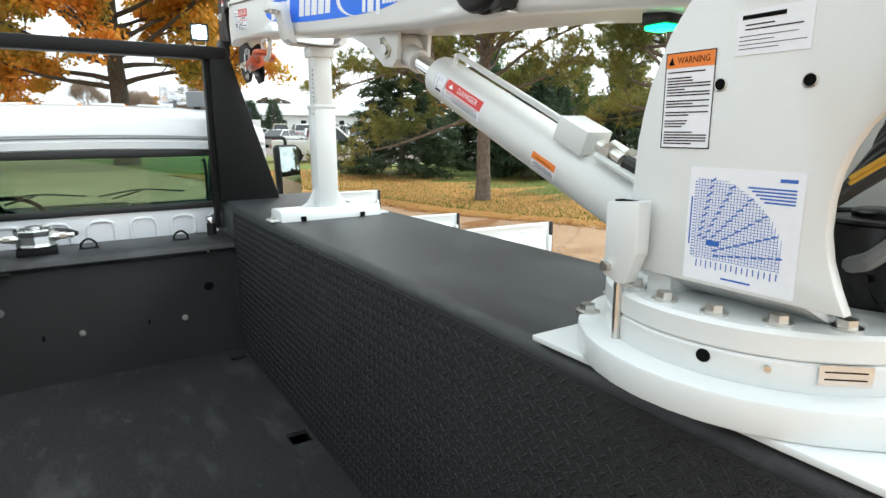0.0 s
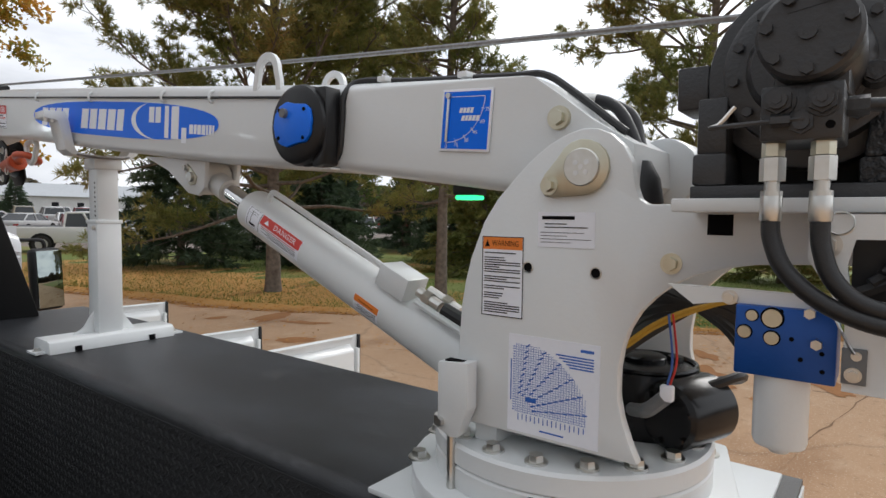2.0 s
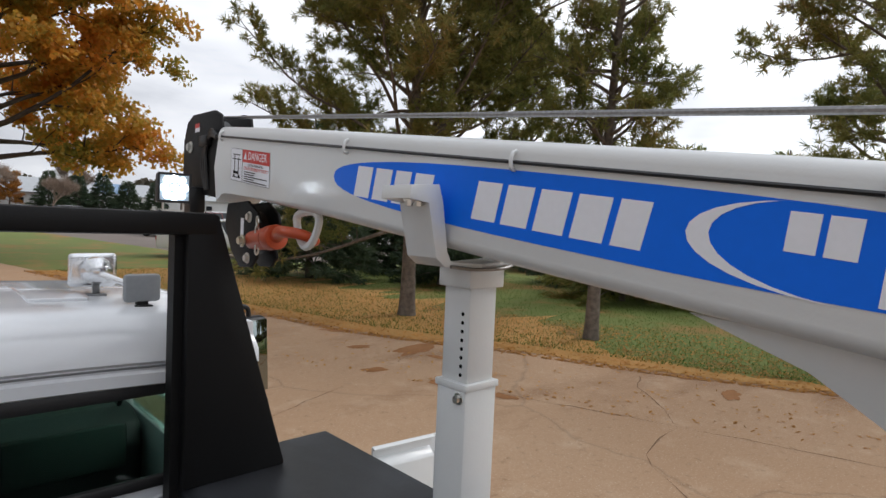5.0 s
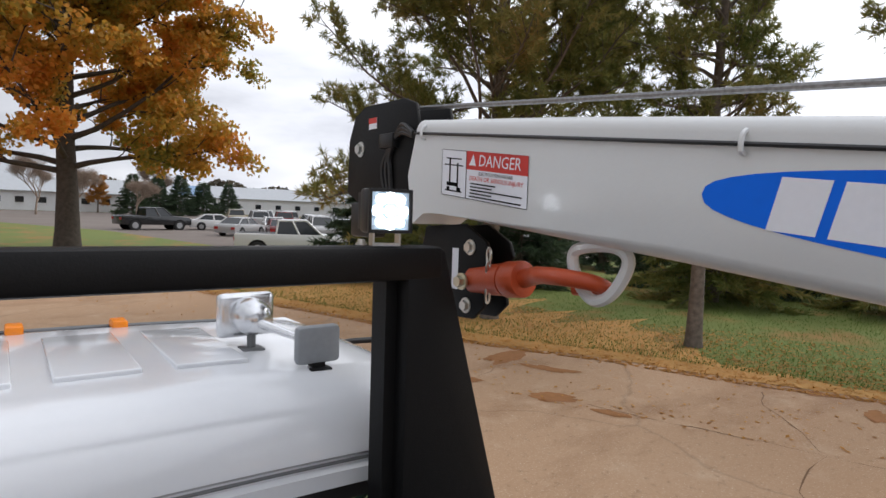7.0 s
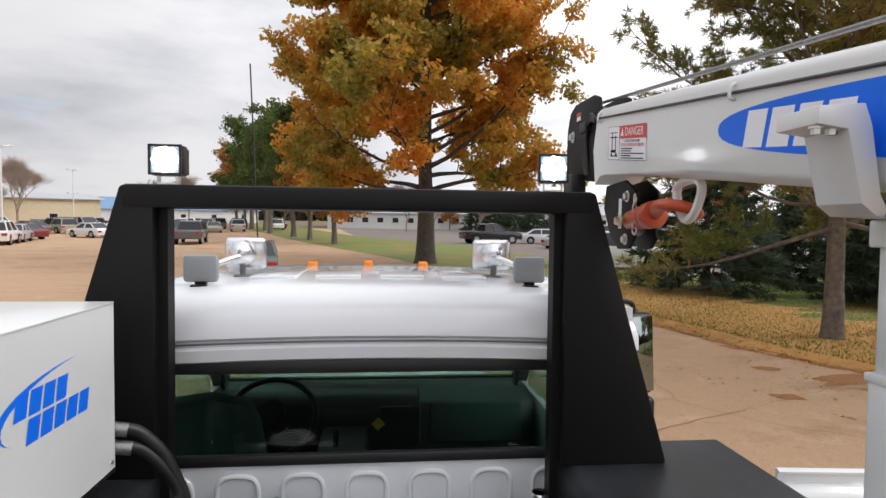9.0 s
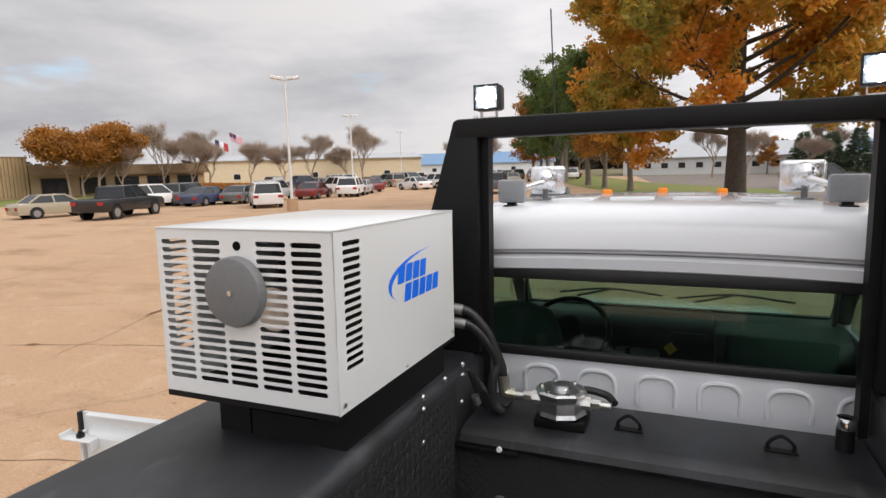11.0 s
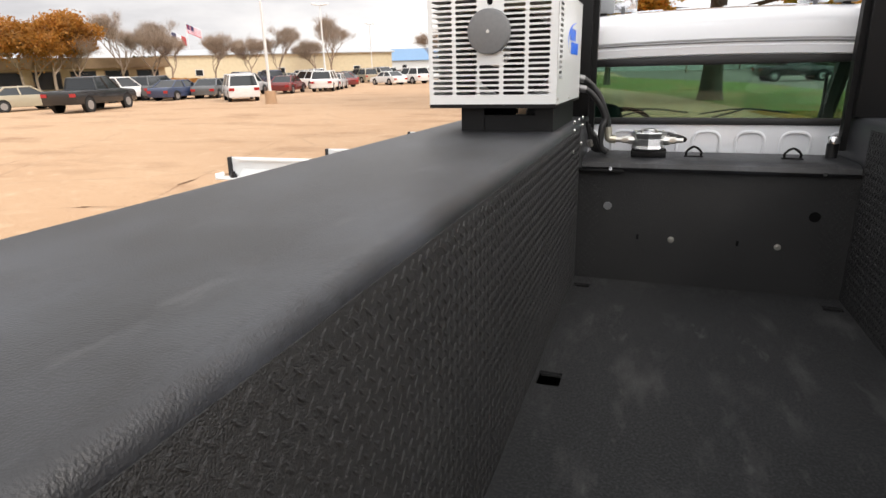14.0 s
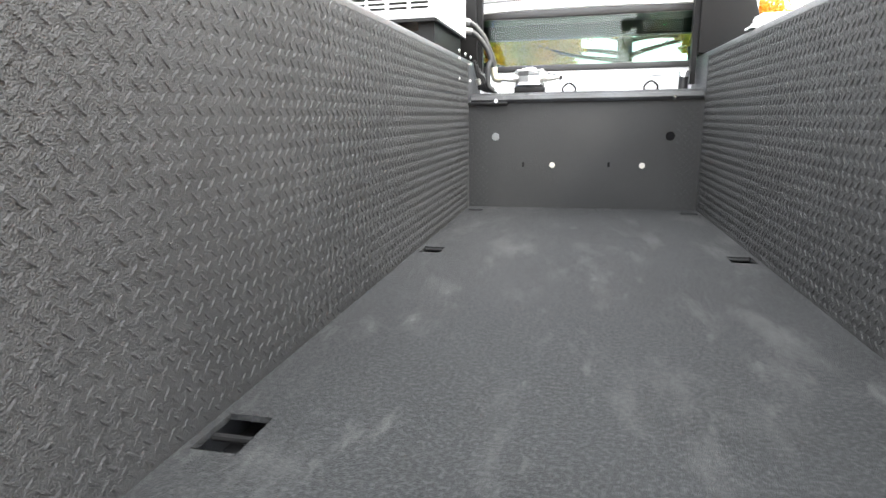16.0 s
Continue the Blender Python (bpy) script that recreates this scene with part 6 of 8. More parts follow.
part("block_decal", card(basis((CX - 0.0425, 4.71, 2.93), (0, -1, 0), (0, 0, 1)), -0.012, 0.012, -0.05, 0.05), DECAL, hook, "narrow white decal")
ha, hb = Vector((CX - 0.025, 4.655, 2.906)), Vector((CX - 0.025, 4.49, 2.925))
part("swivel", join(rod(ha, ha + (hb - ha) * 0.66, 0.033, 24, 0.038), rod(ha + (hb - ha) * 0.62, ha + (hb - ha) * 0.69, 0.035, 24), rod(ha + (hb - ha) * 0.69, hb, 0.041, 24, bev=0.005)), HOOKRED, hook, "red-orange swivel body")
part("swivel_bolt", hexbolt((CX - 0.066, 4.655, 2.905), (-1, 0, 0), 0.014, 0.014), YZINC, hook)
part("hook", pipe([(CX - 0.025, 4.50, 2.925), (CX - 0.035, 4.46, 2.934), (CX - 0.06, 4.41, 2.943), (CX - 0.072, 4.34, 2.946), (CX - 0.05, 4.285, 2.940), (CX - 0.01, 4.285, 2.925), (CX + 0.01, 4.33, 2.916), (CX + 0.01, 4.38, 2.914)], 0.021, 14, 6, r2=0.012), HOOKRED, hook, "red-orange forged hook")
part("hook_ring", pipe([(CX - 0.033, 4.352, 2.985), (CX - 0.035, 4.325, 3.004), (CX - 0.035, 4.25, 3.008), (CX - 0.035, 4.222, 2.982), (CX - 0.035, 4.252, 2.925), (CX - 0.035, 4.295, 2.905), (CX - 0.033, 4.335, 2.935)], 0.012, 8, 5, closed=True), WHITE, crane, "white hook ring under the boom")
for i in range(4):
    part("chain_link", pipe([(CX - 0.05 + 0.006 * math.cos(t) * (i % 2), 4.58 + 0.006 * math.cos(t) * ((i + 1) % 2), 2.97 - 0.03 * i + 0.018 * math.sin(t)) for t in [k * math.tau / 8 for k in range(8)]], 0.003, 5, 2, True, True), STEEL, hook)

# boom rest
rest = thing("boom_rest", "white telescoping boom rest post on a channel foot", "boom rest", base=(CX, 3.658, TOP))
part("foot_channel", extr([(3.578, TOP), (3.588, TOP + 0.045), (3.608, TOP + 0.052), (3.718, TOP + 0.052), (3.738, TOP + 0.045), (3.748, TOP)], "x", 0.66, 1.15, 0.003), WHITE, rest)
part("foot_plate", bx(0.625, 1.21, 3.618, 3.708, TOP, TOP + 0.008), WHITE, rest)
for x in (0.76, 1.05):
    part("foot_notch", bx(x - 0.012, x + 0.012, 3.575, 3.582, TOP, TOP + 0.022), INKSHADE, rest)
for x in (0.645, 1.185):
    part("foot_bolt", hexbolt((x, 3.663, TOP + 0.008), (0, 0, 1), 0.011, 0.010), STEEL, rest)
part("lower_tube", bx(0.850, 0.950, 3.618, 3.710, TOP + 0.05, 2.645, 0.008), WHITE, rest, "lower square tube")
part("upper_tube", bx(0.857, 0.943, 3.623, 3.705, 2.645, 2.885, 0.008), WHITE, rest, "upper square tube")
part("collar", bx(0.847, 0.953, 3.615, 3.713, 2.632, 2.648, 0.003), WHITE, rest)
for i in range(8):
    part("adjusting_hole", rod((0.858, 3.643, 2.665 + i * 0.019), (0.8562, 3.643, 2.665 + i * 0.019), 0.0045, 8), INKSHADE, rest)
part("lock_bolt", hexbolt((0.850, 3.638, 2.615), (-1, 0, 0), 0.009, 0.01), STEEL, rest)
part("gusset", extr([(0.850, TOP + 0.052), (0.77, TOP + 0.052), (0.81, TOP + 0.075), (0.850, TOP + 0.14)], "y", 3.658, 3.668), WHITE, rest)
part("gusset", extr([(0.952, TOP + 0.052), (1.01, TOP + 0.052), (0.952, TOP + 0.14)], "y", 3.658, 3.668), WHITE, rest)
part("saddle_bracket", bx(0.845, 0.954, 3.614, 3.712, 2.855, 2.90, 0.004), WHITE, rest)
for s in (-1, 1):
    sd = [(CX + s * dx, z) for dx, z in ((0.0, 2.90), (0.112, 2.904), (0.136, 2.922), (0.162, 3.030), (0.210, 3.036), (0.208, 3.062), (0.136, 3.068), (0.124, 3.036), (0.106, 2.934), (0.094, 2.914), (0.0, 2.908))]
    part("saddle_arm", extr(sd, "y", 3.613, 3.703, 0.001), WHITE, rest, "flared white saddle arm")
    for dx in (0.172, 0.196):
        part("saddle_bolt", hexbolt((CX + s * dx, 3.633, 3.034), (0, 0, -1), 0.008, 0.009), STEEL, rest)
part("saddle_strap", pipe([(CX - 0.10, 3.608, 2.905), (CX - 0.03, 3.603, 2.898), (CX + 0.06, 3.603, 2.899), (CX + 0.10, 3.608, 2.91)], 0.004, 6), WIRE, rest)

# slew stop box beside the mast
stop = thing("switch_box", "small white steel cover beside the crane mast", "switch cover", base=(0.638, 1.668, 2.19))
part("cover", extr([(1.688, 2.422), (1.624, 2.428), (1.624, 2.345), (1.645, 2.293), (1.660, 2.291), (1.688, 2.301)], "x", 0.622, 0.652, 0.002), WHITE, stop)
part("slot", bx(0.629, 0.645, 1.634, 1.677, 2.4235, 2.4265), INKSHADE, stop)
part("stem", rod((0.638, 1.668, 2.19), (0.638, 1.668, 2.31), 0.008, 10), STEEL, stop)
part("stem_nut", join(rod((0.612, 1.680, 2.316), (0.624, 1.680, 2.316), 0.009, 6), rod((0.637, 1.684, 2.316), (0.637, 1.702, 2.316), 0.008, 6)), STEEL, stop)

# ---- winch on its shelf at the mast's rear ----
part("winch_shelf", bx(0.545, 1.10, 0.990, 1.275, 2.688, 2.704, 0.002), WHITE, crane, "white winch shelf")
AXX = 0.515
part("arm_plate", extr([(1.128, 2.686), (1.128, 2.640), (1.094, 2.585), (1.094, 2.508), (1.024, 2.506), (0.970, 2.572), (0.970, 2.686), (1.0, 2.686), (1.0, 2.607), (1.006, 2.600), (1.082, 2.600), (1.090, 2.605), (1.094, 2.635), (1.088, 2.661), (1.005, 2.662), (1.0015, 2.664), (1.0015, 2.686)], "x", AXX, AXX + 0.012), WHITE, crane, "white winch arm plate")
# added black box that stands in for the shade behind the plate's opening
part("arm_shadow_box", bx(AXX + 0.06, AXX + 0.12, 0.985, 1.092, 2.575, 2.675), BLACKPLAST, crane)
for k in range(5):
    part("arm_wiring", pipe([(AXX + 0.03, 1.085 - 0.01 * k, 2.605 + 0.010 * k), (AXX + 0.035 + 0.004 * k, 1.05, 2.618 + 0.010 * k), (AXX + 0.03, 1.01, 2.60 + 0.012 * k)], 0.007, 6), RUBBER, crane)
part("arm_connector", moved(bx(-0.005, 0.005, -0.004, 0.004, -0.010, 0.010, 0.002), Matrix.Translation((AXX + 0.02, 1.045, 2.630)) @ Matrix.Rotation(0.5, 4, "X")), DECAL, crane, "white connector plug")
part("arm_bolt", hexbolt((AXX, 1.112, 2.655), (-1, 0, 0), 0.0095, 0.009), STEEL, crane)
part("split_ring", pipe([(AXX - 0.006 + 0.004 * math.sin(t), 1.101 + 0.0115 * math.cos(t), 2.677 + 0.0115 * math.sin(t)) for t in [i * math.tau / 12 for i in range(12)]], 0.0011, 5, 2, True, True), STEEL, crane, "thin steel split ring")
part("arm_slot", bx(PX - 0.0012, PX + 0.001, 1.226, 1.258, 2.658, 2.686), INKSHADE, crane)
part("tab", bx(AXX - 0.005, AXX, 1.074, 1.095, 2.517, 2.553, 0.001), GREYPLAST, crane)
part("tab_bolt", hexbolt((AXX - 0.005, 1.085, 2.527), (-1, 0, 0), 0.0052, 0.004), STEEL, crane)
part("tab_bolt", hexbolt((AXX - 0.005, 1.083, 2.546), (-1, 0, 0), 0.0032, 0.003), STEEL, crane)
part("tab_cable", pipe([(AXX - 0.008, 1.083, 2.546), (AXX - 0.012, 1.092, 2.562), (AXX - 0.006, 1.103, 2.585)], 0.0014, 5), ALU, crane)

winch = thing("winch", "dark grey planetary winch with hydraulic motor on a white shelf", "winch", base=(0.8, 1.145, 2.704))
wm = basis((0.605, 1.145, 2.862), (0, -1, 0), (0, 0, 1))
part("foot_bar", bx(0.60, 0.70, 1.020, 1.268, 2.704, 2.722, 0.003), WINCHGREY, winch)
part("foot", bx(0.60, 0.69, 1.225, 1.266, 2.722, 2.762, 0.004), WINCHGREY, winch)
part("foot", bx(0.62, 0.70, 1.030, 1.092, 2.722, 2.752, 0.004), WINCHROUGH, winch, "rough cast winch foot")
part("leg", bx(0.62, 0.69, 1.230, 1.266, 2.762, 2.835, 0.004), WINCHGREY, winch)
part("leg", extr([(1.030, 2.752), (1.088, 2.752), (1.084, 2.80), (1.072, 2.832), (1.028, 2.832)], "x", 0.625, 0.70, 0.004), WINCHROUGH, winch, "rough cast winch leg")
part("gear_case", lathe([(0.0, 0.0), (0.058, 0.0), (0.064, -0.006), (0.066, -0.012), (0.088, -0.014), (0.093, -0.018), (0.095, -0.05), (0.0, -0.05)], wm, 56), WINCHGREY, winch, "round gear case")
part("underframe", bx(0.70, 1.05, 1.035, 1.262, 2.722, 2.80), BLACK, winch, "black winch underframe")
part("drum", rod((0.70, 1.145, 2.862), (1.0, 1.145, 2.862), 0.075, 28), WIRE, winch, "rope-wound drum")
part("far_flange", rod((1.0, 1.145, 2.862), (1.03, 1.145, 2.862), 0.115, 40, bev=0.004), WINCHGREY, winch)
part("near_flange", rod((0.655, 1.145, 2.862), (0.70, 1.145, 2.862), 0.119, 56, bev=0.006), WINCHGREY, winch, "round drum flange")
for i in range(12):
    a = i * math.tau / 12 + 0.15
    part("case_bolt", hexbolt(wm @ Vector((0.080 * math.cos(a), 0.080 * math.sin(a), -0.014)), (-1, 0, 0), 0.0065, 0.006, False), WINCHGREY, winch)
for i in range(5):
    a = radians(18 + 11 * i)
    part("raised_mark", moved(bx(-0.003, 0.003, -0.0045, 0.0045, 0, 0.0016, 0.0005), wm @ Matrix.Rotation(a, 4, "Z") @ Matrix.Translation((0.089, 0, -0.0165)) @ Matrix.Rotation(-math.pi / 2, 4, "Z")), WINCHGREY, winch)
mm = basis((0.442, 1.130, 2.852), (0, -1, 0), (0, 0, 1))
part("motor", lathe([(0.0, 0.0), (0.040, 0.0), (0.0435, -0.003), (0.044, -0.008), (0.044, -0.024), (0.041, -0.028), (0.041, -0.036), (0.0435, -0.040), (0.0435, -0.165), (0.0, -0.165)], mm, 48), WINCHGREY, winch, "round hydraulic motor")
for i in range(7):
    a = i * math.tau / 7 + 0.25
    part("motor_bolt", hexbolt(mm @ Vector((0.034 * math.cos(a), 0.034 * math.sin(a), 0.0)), (-1, 0, 0), 0.0062, 0.005, False), WINCHGREY, winch)
part("motor_plug", join(rod(mm @ Vector((0, 0, -0.001)), mm @ Vector((0, 0, 0.004)), 0.008, 12), rod(mm @ Vector((0, 0, 0.003)), mm @ Vector((0, 0, 0.0045)), 0.004, 6)), WINCHGREY, winch)
part("motor_rib", moved(bx(-0.02, 0.018, -0.0006, 0.0006, 0, 0.0008), mm @ Matrix.Translation((0.002, 0.022, 0)) @ Matrix.Rotation(0.15, 4, "Z")), WINCHGREY, winch)
part("port_block", bx(0.455, 0.545, 1.100, 1.168, 2.755, 2.808, 0.003), WINCHGREY, winch, "dark port block")
part("block_neck", bx(0.485, 0.60, 1.098, 1.162, 2.80, 2.835, 0.004), WINCHGREY, winch)
for y, z in ((1.152, 2.792), (1.116, 2.790)):
    part("port_cap", join(rod((0.458, y, z), (0.452, y, z), 0.0145, 20), rod((0.453, y, z), (0.444, y, z), 0.0125, 6), rod((0.445, y, z), (0.437, y, z), 0.0085, 16), rod((0.4375, y, z), (0.4355, y, z), 0.0045, 6)), WINCHGREY, winch)
part("port_cap", join(rod((0.457, 1.133, 2.771), (0.450, 1.133, 2.771), 0.011, 6), rod((0.451, 1.133, 2.771), (0.446, 1.133, 2.771), 0.007, 14)), WINCHGREY, winch)
part("port_hole", rod((0.456, 1.110, 2.768), (0.4545, 1.110, 2.768), 0.004, 12), INKSHADE, winch)
part("needle_valve", join(rod((0.448, 1.142, 2.7735), (0.446, 1.158, 2.7735), 0.0065, 6), pipe([(0.448, 1.13, 2.7735), (0.446, 1.18, 2.772), (0.444, 1.212, 2.7705)], 0.0026, 8, 3)), WINCHGREY, winch)
part("valve_handle", pipe([(0.444, 1.212, 2.7705), (0.447, 1.203, 2.7745), (0.452, 1.190, 2.791)], 0.0022, 6, 4), STEEL, winch, "bent steel handle")
part("side_cartridge", join(rod((0.50, 1.100, 2.790), (0.50, 1.082, 2.790), 0.010, 6), rod((0.50, 1.083, 2.790), (0.50, 1.050, 2.788), 0.0065, 12), rod((0.50, 1.060, 2.789), (0.50, 1.046, 2.788), 0.009, 6)), WINCHGREY, winch)
part("case_port", join(rod((0.60, 1.080, 2.838), (0.585, 1.080, 2.838), 0.016, 20, 0.012), rod((0.586, 1.080, 2.838), (0.580, 1.080, 2.838), 0.010, 6)), WINCHGREY, winch)
part("side_block", bx(0.655, 0.74, 1.262, 1.302, 2.828, 2.886, 0.003), WINCHGREY, winch)
part("side_block_shim", bx(0.66, 0.74, 1.246, 1.262, 2.832, 2.886), BLACK, winch)
part("side_block_button", rod((0.69, 1.302, 2.870), (0.69, 1.308, 2.870), 0.008, 12), WINCHGREY, winch)
part("end_block", bx(0.635, 0.70, 0.985, 1.045, 2.828, 2.878, 0.003), GREYPLAST, winch, "grey end block")
part("end_block_shim", bx(0.64, 0.70, 1.045, 1.060, 2.822, 2.876), BLACK, winch)
part("guard_rod", rod((0.64, 1.024, 2.704), (0.64, 1.026, 2.828), 0.003, 8), STEEL, winch)
for i, y in enumerate((1.158, 1.116)):
    hz = thing("winch_hose", "thick black hydraulic hose with zinc fittings under the winch", "hose", "winch hoses", base=(0.475, y, 2.56))
    part("adapter", rod((0.475, y, 2.757), (0.475, y, 2.742), 0.0105, 6), YZINC, hz, "brass-toned adapter nut")
    part("fitting", join(rod((0.475, y, 2.741), (0.475, y, 2.718), 0.0118, 6), rod((0.475, y, 2.7185), (0.475, y, 2.708), 0.0070, 12), rod((0.475, y, 2.708), (0.475, y, 2.703), 0.0100, 16), rod((0.475, y, 2.704), (0.475, y, 2.678), 0.0102, 16, bev=0.0015)), STEEL, hz, "zinc-plated hose fitting")
    if i == 0:
        pts = [(0.475, y, 2.682), (0.474, 1.156, 2.660), (0.470, 1.143, 2.630), (0.468, 1.112, 2.602), (0.470, 1.072, 2.585), (0.476, 1.035, 2.582), (0.492, 1.012, 2.588), (0.53, 1.002, 2.60), (0.56, 1.01, 2.61)]
    else:
        pts = [(0.475, y, 2.682), (0.474, 1.114, 2.655), (0.472, 1.104, 2.625), (0.472, 1.082, 2.603), (0.478, 1.05, 2.594), (0.496, 1.022, 2.597), (0.53, 1.01, 2.612), (0.56, 1.015, 2.62)]
    part("hose", pipe(pts, 0.0088, 14, 6), RUBBER, hz)
part("hose_sleeve", pipe([(0.497, 1.012, 2.590), (0.515, 1.003, 2.61), (0.54, 1.002, 2.635)], 0.022, 10, 4), RUBBER, crane, "black woven hose sleeve")

man = thing("valve_manifold", "bright blue anodised valve manifold with brass plugs", "valve manifold", base=(0.56, 1.15, 2.50))
part("block", bx(0.535, 0.60, 1.100, 1.197, 2.506, 2.584, 0.002), BLUEANOD, man)
for y, z, r in ((1.180, 2.573, 0.0058), (1.160, 2.572, 0.0098), (1.187, 2.554, 0.0068), (1.160, 2.550, 0.0072)):
    part("plug_ring", rod((0.5348, y, z), (0.537, y, z), r * 1.22, 20), INKSHADE, man)
    part("plug", join(rod((0.536, y, z), (0.532, y, z), r, 18), rod((0.533, y, z), (0.5305, y, z), r * 0.5, 6)), YZINC, man, "brass plug")
for y, z in ((1.125, 2.581), (1.118, 2.549)):
    part("bolt_head", hexbolt((0.535, y, z), (-1, 0, 0), 0.006, 0.006, False), STEEL, man)
for y, z in ((1.152, 2.580), (1.141, 2.551), (1.132, 2.530), (1.112, 2.520), (1.113, 2.539)):
    part("port", rod((0.5345, y, z), (0.537, y, z), 0.0025, 10), INKSHADE, man)
part("filter_bowl", lathe([(0.0, 2.415), (0.010, 2.415), (0.012, 2.422), (0.026, 2.424), (0.028, 2.43), (0.028, 2.506), (0.0, 2.507)], Matrix.Translation((0.566, 1.152, 0)), 28), WHITE, man, "white filter bowl")
part("carrier", extr([(1.275, 2.600), (1.19, 2.600), (1.10, 2.598), (1.10, 2.584), (1.21, 2.584), (1.245, 2.578)], "x", 0.545, 0.555), WHITE, man, "white carrier plate")
part("carrier_bolt", hexbolt((0.545, 1.205, 2.590), (-1, 0, 0), 0.006, 0.006), STEEL, man)

# slew drive seen in the mast opening
GLOSSBLACK = material("gloss_black", (0.004, 0.004, 0.005), 0.2, spec=0.35, grain=0.2, scale=60, stain=0.3, stain_scale=14, dark=(0.02, 0.02, 0.02))
drive = thing("slew_drive", "glossy black slew gearbox on the crane turntable", "gearbox", base=(0.86, 1.36, 2.276))
part("gearbox", lathe([(0.0, 2.276), (0.098, 2.276), (0.102, 2.29), (0.102, 2.385), (0.097, 2.397), (0.06, 2.402), (0.0, 2.404)], Matrix.Translation((0.945, 1.425, 0)), 40), GLOSSBLACK, drive)
MM = basis((0.832, 1.353, 2.338), (-0.35, -0.937, 0), (0, 0, 1))
part("motor", lathe([(0.0, 0.0), (0.050, 0.0), (0.058, -0.006), (0.061, -0.016), (0.061, -0.12), (0.0, -0.12)], MM, 28), GLOSSBLACK, drive, "glossy black hydraulic motor")
for i in range(6):
    a = i * math.tau / 6 + 0.3
    part("motor_bolt", hexbolt(MM @ Vector((0.046 * math.cos(a), 0.046 * math.sin(a), 0.001)), (-0.937, 0.35, 0), 0.006, 0.004, False), GLOSSBLACK, drive)
part("gearbox_rim", pipe([(0.945 + 0.092 * math.cos(t), 1.425 + 0.092 * math.sin(t), 2.401) for t in [i * math.tau / 20 for i in range(20)]], 0.005, 6, 2, True, True), GLOSSBLACK, drive)
part("gearbox_cap", lathe([(0.0, 2.400), (0.040, 2.400), (0.040, 2.410), (0.034, 2.414), (0.0, 2.414)], Matrix.Translation((0.955, 1.43, 0)), 24), GLOSSBLACK, drive)
part("gearbox_plug", lathe([(0.0, 2.402), (0.016, 2.402), (0.014, 2.412), (0.0, 2.412)], Matrix.Translation((0.985, 1.38, 0)), 16), GLOSSBLACK, drive)
part("motor_hose", pipe([(0.90, 1.30, 2.385), (0.95, 1.26, 2.40), (1.01, 1.27, 2.38), (1.04, 1.32, 2.36)], 0.009, 8), RUBBER, drive, "black motor hose")
loom = thing("wiring_loom", "yellow and black wiring looms inside the crane mast", "wiring", base=(0.80, 1.35, 2.4))
for i in range(2):
    part("yellow_cable", pipe([(0.76, 1.40, 2.465 + 0.007 * i), (0.78, 1.36, 2.50 + 0.007 * i), (0.80, 1.31, 2.528 + 0.006 * i), (0.82, 1.25, 2.55), (0.84, 1.18, 2.555)], 0.0036, 6), YELLOW, loom, "yellow cable")
for i in range(7):
    part("black_cable", pipe([(0.80 + 0.03 * i, 1.45, 2.42 + 0.012 * i), (0.82, 1.37, 2.49 + 0.012 * i), (0.84, 1.27, 2.555 - 0.008 * i), (0.86, 1.20, 2.53 - 0.018 * i), (0.88, 1.12, 2.50 - 0.008 * i)], 0.009 + 0.002 * (i % 2), 6), RUBBER, loom)
part("connector", bx(0.73, 0.745, 1.315, 1.335, 2.395, 2.42, 0.003), DECAL, loom, "white connector plug")
part("connector_lead", pipe([(0.738, 1.325, 2.42), (0.742, 1.32, 2.46), (0.75, 1.33, 2.53)], 0.0018, 6), material("blue_lead", (0.05, 0.12, 0.4), 0.5), loom)
part("connector_lead", pipe([(0.742, 1.322, 2.42), (0.748, 1.315, 2.46), (0.755, 1.325, 2.53)], 0.0018, 6), RED, loom)
part("grey_sheath", pipe([(0.738, 1.328, 2.40), (0.75, 1.36, 2.37), (0.80, 1.40, 2.35)], 0.012, 8), GREYPLAST, loom)

# boom-foot hoses
for i in range(2):
    bhz = thing("boom_hose", "black hose pair arching over the boom pivot", "hose", "boom hoses", base=(0.86, 1.45, 2.74))
    o = 0.035 * i
    part("hose", pipe([(0.84 + o, 1.500 + 0.3 * o, 2.897), (0.838 + o, 1.470, 2.886), (0.832 + o, 1.443 - 0.2 * o, 2.862), (0.824 + o * 0.8, 1.418, 2.815), (0.812 + o * 0.5, 1.400, 2.765), (0.80, 1.392, 2.725)], 0.0105, 12), RUBBER, bhz)
    part("fitting", join(rod((0.84 + o, 1.552, 2.905), (0.84 + o, 1.494, 2.895), 0.0115, 12, bev=0.002), rod((0.84 + o, 1.556, 2.906), (0.84 + o, 1.540, 2.903), 0.014, 6)), STEEL, bhz, "steel hose end")
part("hose_sleeve", lathe([(0.0, 0), (0.02, 0), (0.036, 0.03), (0.03, 0.07), (0.014, 0.10), (0.0, 0.10)], Matrix.Translation((0.79, 1.392, 2.675)), 16), RUBBER, crane, "black woven sleeve")
part("pivot_drum", rod((0.93, 1.40, 2.765), (1.05, 1.40, 2.765), 0.065, 28, bev=0.006), WHITE, crane)


